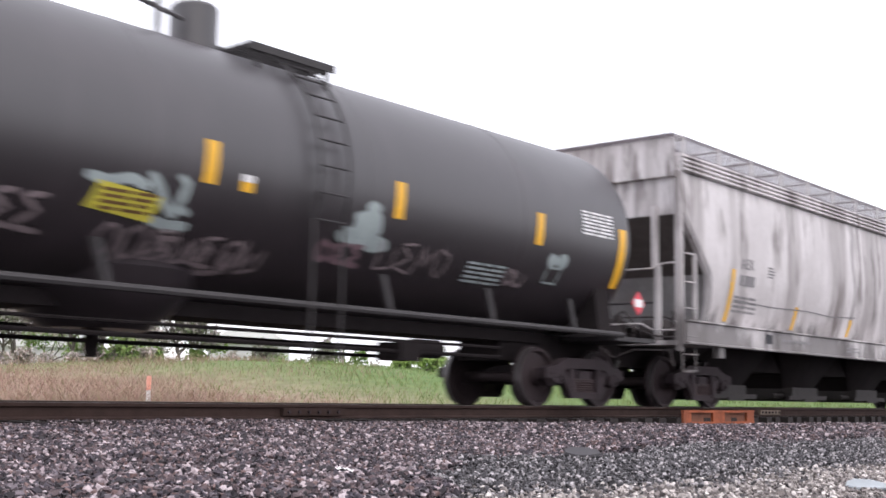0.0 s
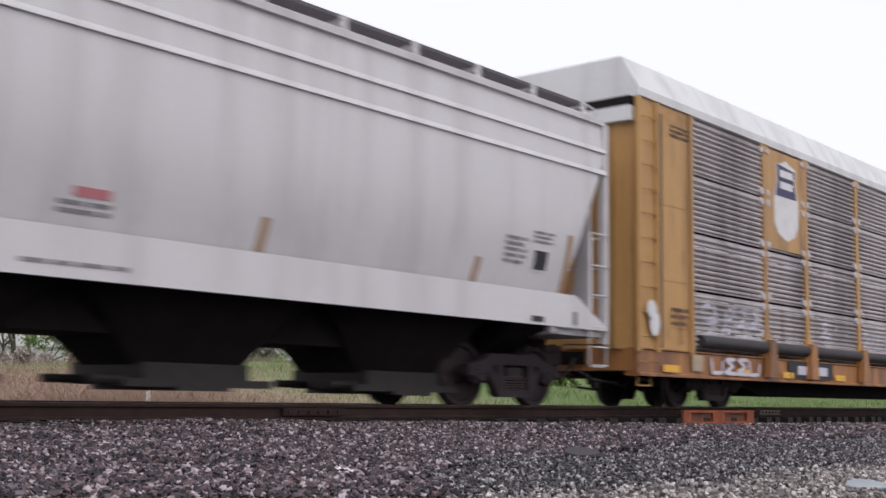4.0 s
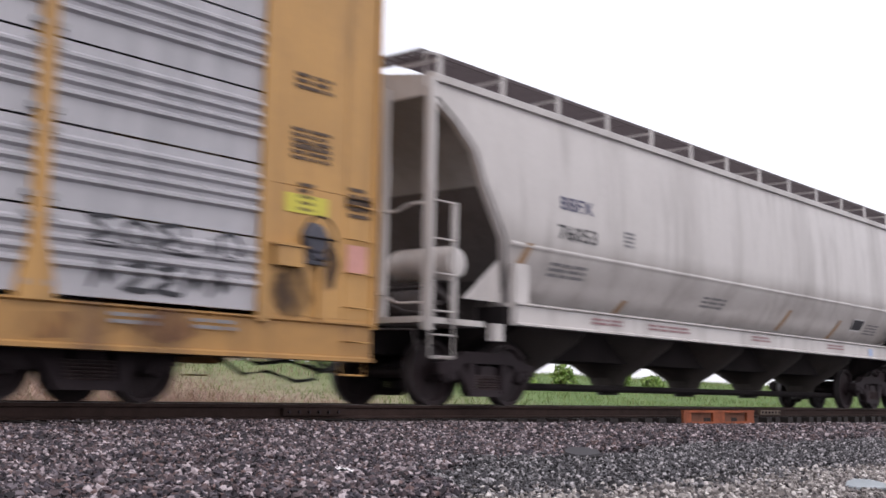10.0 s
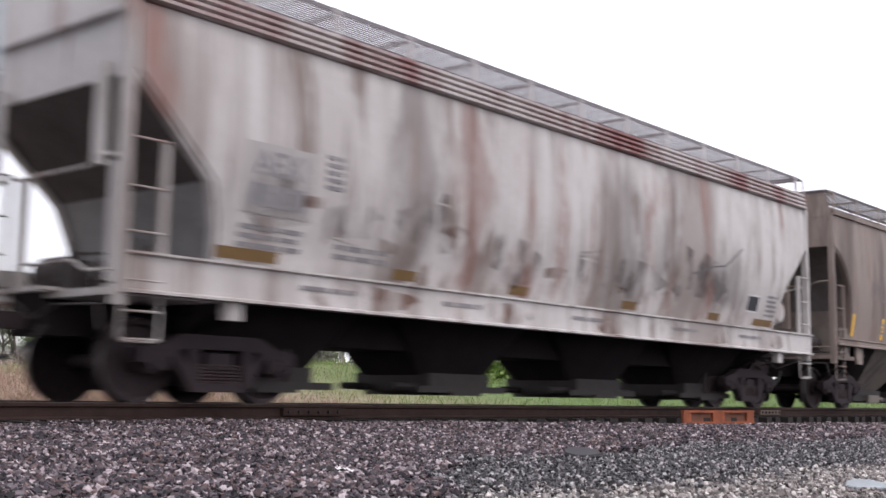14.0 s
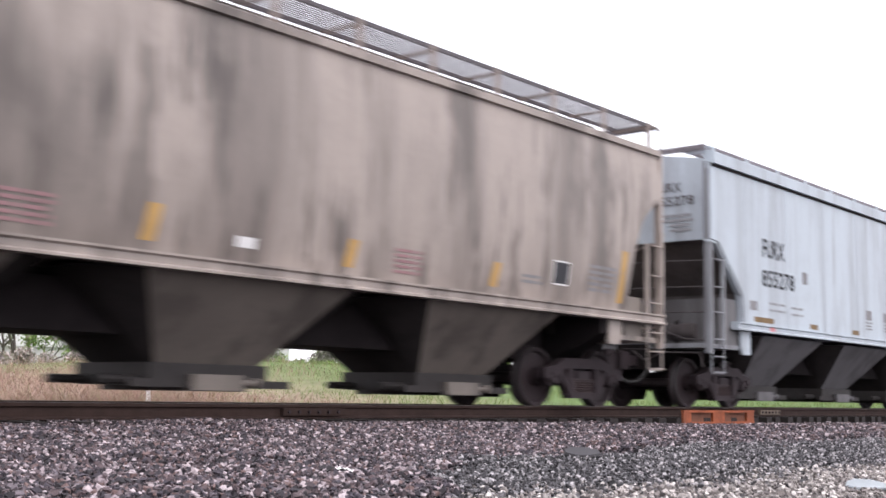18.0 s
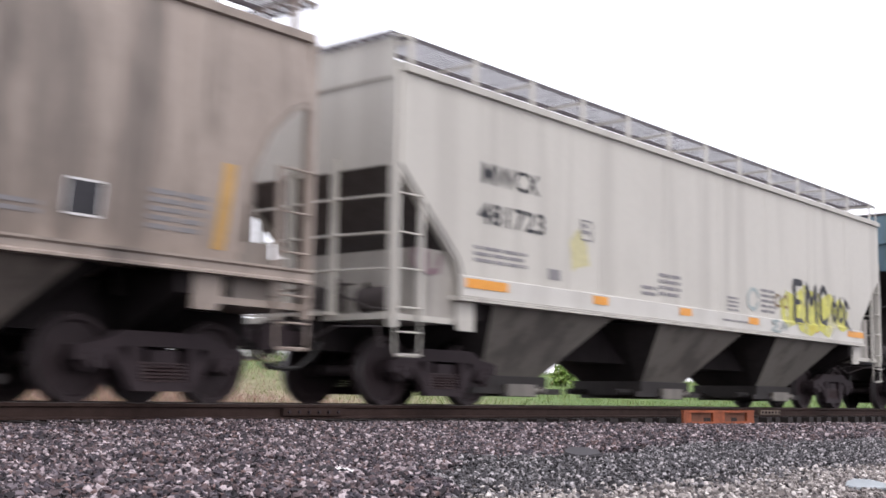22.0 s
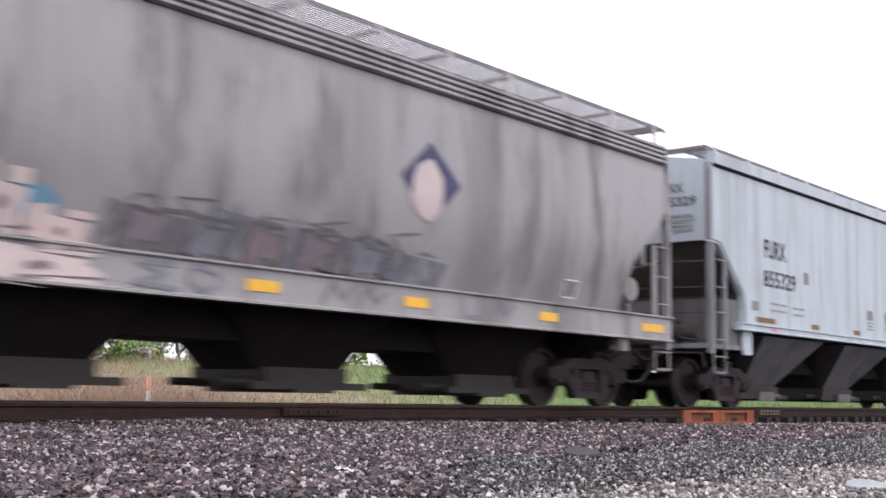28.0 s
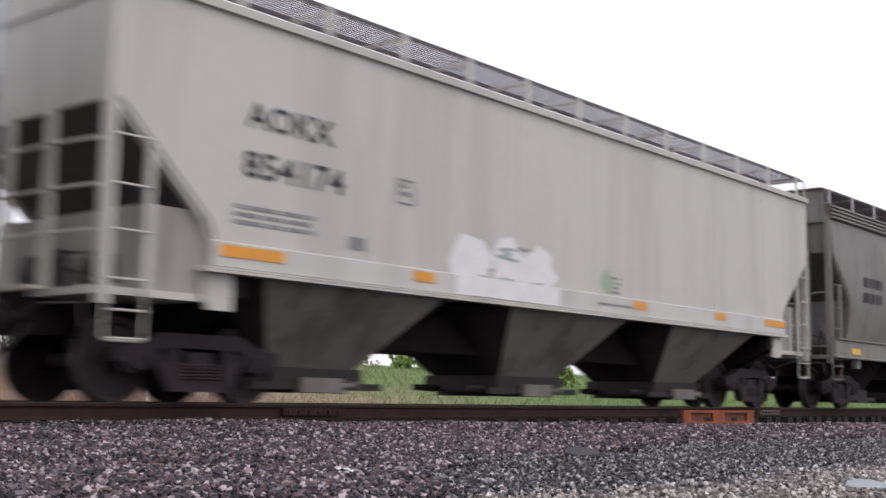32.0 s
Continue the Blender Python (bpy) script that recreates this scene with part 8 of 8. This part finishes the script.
def marks_blue(car, f):
    g = lambda z: max(f(z), 1.64 if z < 1.54 else 0)
    bubbles(car, [(-5.6, 1.62, 0.34, 0.30, 0), (-5.15, 1.35, 0.30, 0.34, 0), (-5.9, 1.22, 0.36, 0.16, 0), (-1.45, 1.62, 0.30, 0.34, 0), (-1.2, 1.22, 0.36, 0.24, 0)], g, [ICE], None, out=0.008, step=0.035)
    for i, (a, b) in enumerate(((-4.92, -4.16), (-4.08, -3.50), (-3.42, -2.72), (-2.62, -1.88))):
        fill(car, [(a, 1.02), (b, 1.0), (b + 0.03, 2.18 - 0.02 * i), (a + 0.03, 2.2)], g, GOLD, "graffiti", "", 0.014, 0.03)
        fill(car, [(a + 0.10, 1.12), (b - 0.08, 1.12), (b - 0.06, 2.08), (a + 0.12, 2.1)], g, LEAFGREEN, "graffiti", "", 0.020, 0.03)
        fill(car, [(a + 0.22, 1.66), (b - 0.18, 1.64), (b - 0.18, 1.86), (a + 0.22, 1.88)], g, NAVY, "graffiti_counter", "", 0.026, 0.05)
        bm = bmesh.new()
        ribbon(bm, [(a, 1.5), (b, 1.5)], 0.07, lambda z: g(z) + 0.02)
        ribbon(bm, [(a - 0.02, 2.2), (b + 0.05, 2.19)], 0.05, lambda z: g(z) + 0.01)
        part("graffiti_outline", bm, NAVY if i % 2 else GOLD, car)
        for line, w, o in (([(a - 0.02, 1.0), (a + 0.01, 2.2)], 0.045, 0.012), ([(b + 0.02, 1.0), (b + 0.05, 2.18)], 0.045, 0.012), ([(a + 0.24, 1.22), (a + 0.26, 1.46)], 0.06, 0.022), ([(a + 0.14, 1.62), (b - 0.14, 1.60)], 0.03, 0.022)):
            bm = bmesh.new()
            ribbon(bm, line, w, lambda z: g(z) + o)
            part("graffiti_outline", bm, INK, car)
    patch(car, -3.15, -2.8, 1.02, 1.40, lambda z: g(z) + 0.02, ICE, "graffiti_band")
    fill(car, loop(-5.35, 2.16, 0.22, 0.18, 12, 0.2, 5), g, GOLD, "graffiti_head")
    leaf = [(-0.64, 3.76), (-0.36, 3.35), (0.22, 2.98), (0.12, 2.72), (-0.28, 2.42), (-0.40, 2.20), (-0.52, 2.42), (-0.95, 2.62), (-1.2, 3.0), (-0.92, 3.36)]
    fill(car, leaf, f, ICEPALE, "emblem", "pale blue leaf-shaped emblem", 0.008)
    fill(car, loop(-0.45, 2.98, 0.30, 0.26, 10, 0.25, 6), f, SKYBLUE, "emblem_mark", "", 0.013)
    bm = bmesh.new()
    ring = loop(-0.46, 2.98, 0.42, 0.36, 12, 0.1, 8)
    ribbon(bm, ring + ring[:1], 0.05, f, 0.016)
    ribbon(bm, [(-0.62, 2.62), (-0.45, 2.75), (-0.28, 2.66)], 0.05, f, 0.016)
    part("emblem_mark", bm, ICE, car)
    for k in range(3):
        x = 0.32 + k * 0.60
        patch(car, x, x + 0.44, 2.62, 2.96, f, ICEPALE, "emblem_block")
    for z in (2.10, 1.58):
        fill(car, [(2.40, z - 0.08), (2.86, z - 0.10), (2.82, z + 0.11), (2.36, z + 0.09)], lambda q: f(q) + 0.006, RED, "red_spot")
    scrawl(car, 1.9, 3.4, 1.7, 2.3, 3, 0.04, f, BROWNSPRAY, 101)
    bars(car, -7.8, 2.75, 1.1, 0.3, 1, f, BLUSHFADE, gap=0.1)
    bars(car, -7.9, 2.32, 1.4, 0.24, 2, f, BLUSHFADE)
    s = lambda z: 1.64
    reflectors(car, (-8.4,), 1.17, 0.14, 1.2, s, AMBER)
    reflectors(car, (4.45, 7.5), 1.17, 0.12, 0.4, s, AMBER)
    bm = bmesh.new()
    ribbon(bm, [(6.4, 2.0), (7.6, 1.94), (7.6, 1.70), (7.1, 1.70), (7.1, 1.96)], 0.035, f)
    part("stencil_frame", bm, MIST, car)
    scrawl(car, -1.2, 0.2, 1.2, 1.35, 4, 0.02, s, MIST, 103)
    # old scribbles over the soot
    for x0, x1, z0, z1, n, seed in ((-4.4, -2.0, 2.35, 2.75, 4, 141), (-2.4, -1.3, 2.45, 3.05, 2, 142), (-1.2, 0.6, 1.75, 2.2, 4, 143), (3.2, 4.6, 2.1, 2.6, 3, 144), (4.4, 6.2, 1.75, 2.5, 4, 145)):
        scrawl(car, x0, x1, z0, z1, n, 0.05, f, SMOKE, seed)
    fill(car, loop(2.62, 1.86, 0.40, 0.34, 16, 0.12, 9), f, plain("smoky_grey_spray", (0.11, 0.105, 0.12), 0.65, 0, 0.4), "graffiti", "", 0.006)
    for r, w, mat, seed in ((0.46, 0.07, LEAFGREEN, 3), (0.58, 0.06, INK, 5), (0.70, 0.04, INK, 6)):
        bm = bmesh.new()
        ring = loop(2.62, 1.90, r * 1.05, min(r * 0.85, 0.5), 18, 0.12, seed)
        ribbon(bm, ring + ring[:1], w, f)
        part("graffiti_outline", bm, mat, car)


SMOKE = wash("thin_black_overspray", (0.035, 0.03, 0.032), 133.0, 0.38, 0.62, 0.85)
BLUSHFADE = plain("faded_rose_stencil", (0.30, 0.27, 0.27), 0.7, 0.0, 0.5, 5.0)


def marks_silver(car, f):
    g = lambda z: max(f(z), 1.64 if z < 1.54 else 0)
    bubbles(car, [(-4.95, 2.0, 0.24, 0.18, 0), (-4.0, 2.12, 0.2, 0.12, 0), (-2.6, 1.9, 0.3, 0.16, 0)], g, [TEAL], None, out=0.006, step=0.04)
    bubbles(car, [(-5.0, 1.62, 0.36, 0.2, 0), (-4.15, 1.88, 0.45, 0.32, 0), (-2.95, 1.86, 0.3, 0.34, 0), (-2.3, 1.66, 0.36, 0.24, 0), (-4.4, 1.30, 0.7, 0.22, 0), (-2.7, 1.28, 0.8, 0.2, 0)], g, [BLUSH], None, 0.04, DUSTY, out=0.012, step=0.04)
    fill(car, loop(-3.4, 1.72, 0.2, 0.26, 10, 0.2, 3), g, GOLDDULL, "graffiti")
    for k, (x0, x1, z1, mat) in enumerate(((-1.9, -0.4, 2.05, FADEPLUM), (-0.6, 1.2, 2.15, FADEBLUE), (1.0, 2.4, 2.1, FADEPLUM), (2.2, 3.4, 2.0, FADEBLUE))):
        tint = wash("thin_old_spray", ((0.19, 0.165, 0.195), (0.18, 0.19, 0.24))[k % 2], 110.0 + k, 0.36, 0.6, 0.8)
        fill(car, [(x0, 1.56), (x1, 1.56), (x1 + 0.1, z1 - 0.1), (x1 - 0.4, z1), (x0 + 0.5, z1 - 0.08), (x0 + 0.1, z1)], f, tint, "old_graffiti", "", 0.006)
    bubbles(car, [(-1.3, 1.78, 0.30, 0.22, 0.2), (-0.5, 1.76, 0.28, 0.24, 0.1), (0.3, 1.78, 0.28, 0.24, 0), (1.1, 1.80, 0.30, 0.26, 0), (1.95, 1.78, 0.32, 0.24, 0)], g, [FADEPLUM, FADEBLUE, DUSTY], TEXTINK, 0.045, None, out=0.009)
    scrawl(car, -1.7, 2.9, 1.5, 2.2, 7, 0.025, f, TEXTINK, 111)
    diamond = [(2.95, 3.44), (3.58, 2.92), (2.95, 2.36), (2.36, 2.92)]
    fill(car, diamond, f, NAVY, "emblem", "navy diamond emblem", 0.008)
    fill(car, loop(2.90, 2.80, 0.33, 0.40, 14, 0.12, 4), f, BLUSH, "emblem_mark", "", 0.013)
    bars(car, -6.9, 2.62, 2.3, 0.22, 1, f, GREYINK, gap=0.05)
    bars(car, -6.9, 2.12, 1.5, 0.28, 2, f, GREYINK)
    framed_box(car, 6.25, 1.66, 0.36, 0.26, f, GREYINK)
    s = lambda z: 1.64
    reflectors(car, (-8.4,), 1.24, 0.13, 1.1, s, AMBER)
    reflectors(car, (-5.15, -2.55, -0.1, 2.45, 5.35), 1.24, 0.13, 0.45, s, AMBER)
    reflectors(car, (8.2,), 1.24, 0.13, 0.7, s, AMBER)
    for x in (-3.9, -1.6, 1.0, 3.6):
        scrawl(car, x, x + 1.2, 1.18, 1.44, 2, 0.05, s, (BLUSH, FADEPLUM, MIST, FADEBLUE)[int(x) % 4], int(x * 3) + 120)


GOLDDULL = plain("dull_gold_spray", (0.42, 0.29, 0.13), 0.65, 0.0, 0.3, 4.0)
FADEPLUM = plain("faded_plum_spray", (0.22, 0.185, 0.215), 0.7, 0.0, 0.4, 3.0)
FADEBLUE = plain("faded_slate_spray", (0.215, 0.22, 0.26), 0.7, 0.0, 0.4, 3.0)


RUSTSPOT = wash("rust_spots", (0.17, 0.075, 0.045), 151.0, 0.42, 0.74, 0.8)


def train():
    marks_tank(*tank_car(8.6))
    car, f = hopper("white covered hopper with dark run-off streaks and yellow stripes", 27.1, 9.12, "centre", DIRTYWHITE)
    marks_aex_dirty(car, f)
    marks_aex_clean(*hopper("clean white smooth-sided covered hopper with tan stripes", 46.63, 9.06, "smooth", SMOOTHWHITE, walkmat=DARKGRATE))
    marks_rack_shield(auto_rack("yellow auto rack with sooty grey side panels and white roof", 70.3, [-8.85, -6.9, -4.05, -1.2, 1.4, 4.2, 7.04, 9.0], SOOTPANEL, YELLOW, ROOFWHITE, SILLRUST, 4, 10, tube_low=True, crown=0.18, band=0.96, gap=0.022, slots=True))
    marks_rack_graffiti(auto_rack("yellow auto rack with galvanised side panels and bright graffiti", 98.7, [-9.0, -7.05, -4.22, -1.4, 1.43, 4.3, 7.15, 9.1], GALV, YELLOW, ROOFWHITE, SILLYELLOW, 5, 4, window=True, hood=HOODYELLOW, door=DOORWHITE))
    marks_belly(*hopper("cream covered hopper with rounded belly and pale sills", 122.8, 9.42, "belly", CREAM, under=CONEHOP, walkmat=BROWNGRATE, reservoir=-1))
    furx("pale blue-grey covered hopper with black lettering and dark stains", 141.9, "855256", 1.0)
    car, f = hopper("white covered hopper with rust-brown streaks and rusty roof ribs", 159.6, 8.37, "centre", RUSTWHITE, chord=REDCHORD, reservoir=1)
    marks_rust(car, f)
    car, f = hopper("rust-stained grey covered hopper with graffiti and yellow reflectors", 177.9, 8.57, "round", BROWNGREY, under=TANHOP, walkmat=DARKGRATE)
    marks_brown(car, f)
    car, f = hopper("sooty taupe covered hopper with faded orange stripes", 196.7, 8.72, "round", TAUPE, under=TANHOP, walkmat=DARKGRATE)
    marks_tilx(car, f, (2.72, 2.2, 2.05, 2.0, 2.0, 2.5), TANSTRIPE2, 2.58, 3)
    furx("pale blue-grey covered hopper with crisp black lettering", 215.05, "855278", 7.0)
    car, f = hopper("sooty tan covered hopper with orange stripe and dark streaks", 233.04, 8.75, "round", TAUPE2, under=TANHOP, walkmat=DARKGRATE)
    marks_tilx(car, f, (2.74, 2.0, 2.0, 2.0, 2.0, 2.6), TANSTRIPE2, 2.75, 4)
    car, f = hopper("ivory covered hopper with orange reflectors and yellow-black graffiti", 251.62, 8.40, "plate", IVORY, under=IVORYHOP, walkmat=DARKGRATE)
    marks_ivory(car, f, "MWCX", "481723")
    marks_letters_tag(car, f)
    marks_blue(*hopper("faded blue covered hopper with soot and green graffiti", 270.63, 9.22, "centre", BLUE, trim=BLUESILL, chord=BLUE, walkmat=BLACKGRATE, low=SHADESOOT))
    car, f = hopper("tan grey covered hopper with soot streaks and amber stripes", 290.0, 8.72, "round", TAUPE3, under=TANHOP, rusty=True, walkmat=DARKGRATE)
    marks_tilx(car, f, (2.64, 2.05, 2.05, 2.0, 2.0, 2.3), TANSTRIPE2, 2.66, 5)
    car, f = hopper("dull silver covered hopper with pastel graffiti and amber reflectors", 309.45, 9.24, "centre", SILVER, reservoir=1)
    marks_silver(car, f)
    furx("pale blue-grey covered hopper with a red mark on its sill", 328.15, "855329", 13.0)
    car = furx("pale blue-grey covered hopper with faint scribbles along its sill", 345.34, "855244", 19.0)
    scrawl(car, -2.4, -1.0, 1.75, 2.05, 3, 0.035, flat, FADESCRIBBLE, 131)
    scrawl(car, 2.2, 5.0, 1.72, 2.05, 6, 0.03, flat, FADESCRIBBLE, 132)
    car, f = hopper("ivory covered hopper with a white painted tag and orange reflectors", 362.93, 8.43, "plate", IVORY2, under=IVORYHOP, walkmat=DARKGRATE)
    marks_ivory(car, f, "AOKX", "854174")
    marks_white_tag(car, f)
    car, f = hopper("rusty tan grey covered hopper with dark walkways", 381.75, 9.15, "centre", RUSTBROWN, walkmat=BLACKGRATE)
    bars(car, -7.3, 3.0, 1.2, 0.7, 2, f, INK, gap=0.35)
    reflectors(car, (-8.2, -5.0), 1.20, 0.13, 0.5, lambda z: 1.64, AMBER)


HOODYELLOW = plain("orange_yellow_enamel", (0.62, 0.33, 0.05), 0.45, 0.0, 0.3, 3.0)
DOORWHITE = paint("cream_door_paint", (0.62, 0.58, 0.55), (0.30, 0.27, 0.25), 0.35, 170.0, 0.5)
BLUESILL = paint("sooty_blue_sill", (0.075, 0.080, 0.092), (0.022, 0.018, 0.018), 0.85, 99.0, 0.5, (0.085, 0.05, 0.042), 0.58, streak=0.8, runs=0.9)
SILLRUST = paint("rust_stained_yellow_sill", (0.44, 0.20, 0.065), (0.13, 0.07, 0.045), 0.7, 133.0, 0.55, (0.20, 0.085, 0.05), 0.58, runs=0.6)
# Brown of the cones, darkened in the colour for shade under the belly.
CONEHOP = paint("shaded_brown_cone", (0.075, 0.064, 0.058), (0.028, 0.023, 0.022), 0.6, 37.0, 0.7)
TANSTRIPE2 = plain("faded_amber_stripe", (0.55, 0.33, 0.10), 0.6, 0.0, 0.4, 5.0)
FADESCRIBBLE = plain("faint_pencil_scribble", (0.36, 0.35, 0.36), 0.7, 0.0, 0.3, 5.0)
BROWNGRATE = plain("brown_walkway", (0.11, 0.085, 0.09), 0.7, 0.2, 0.4, 6.0)
DARKGRATE = plain("dark_grey_walkway", (0.12, 0.105, 0.115), 0.65, 0.2, 0.4, 6.0)
BLACKGRATE = plain("dark_walkway", (0.065, 0.055, 0.058), 0.7, 0.2, 0.4, 6.0)
train()
ballast_bed()


# ---------------------------------------------------------------- what moves
def motions():
    for car, centre in CARS:
        walk(car, [(float(t), pose(centre - run(t), TRACK, 0)) for t in range(33)])
    rolled = {}
    for wheels, small, end in WHEELSETS:
        b, r = (0.864, 0.42) if small else (0.889, 0.457)
        key = (small, end)
        if key not in rolled:
            walk(wheels, [(i / FPS, pose(end * b, 0, r, 0, -math.degrees(run(i / FPS) / r) % 360.0, 0)) for i in range(32 * FPS + 1)])
            rolled[key] = wheels
        else:
            src = rolled[key].animation_data
            wheels.rotation_mode = "QUATERNION"
            own = wheels.animation_data_create()
            own.action = src.action
            own.action_slot = src.action_slot


motions()
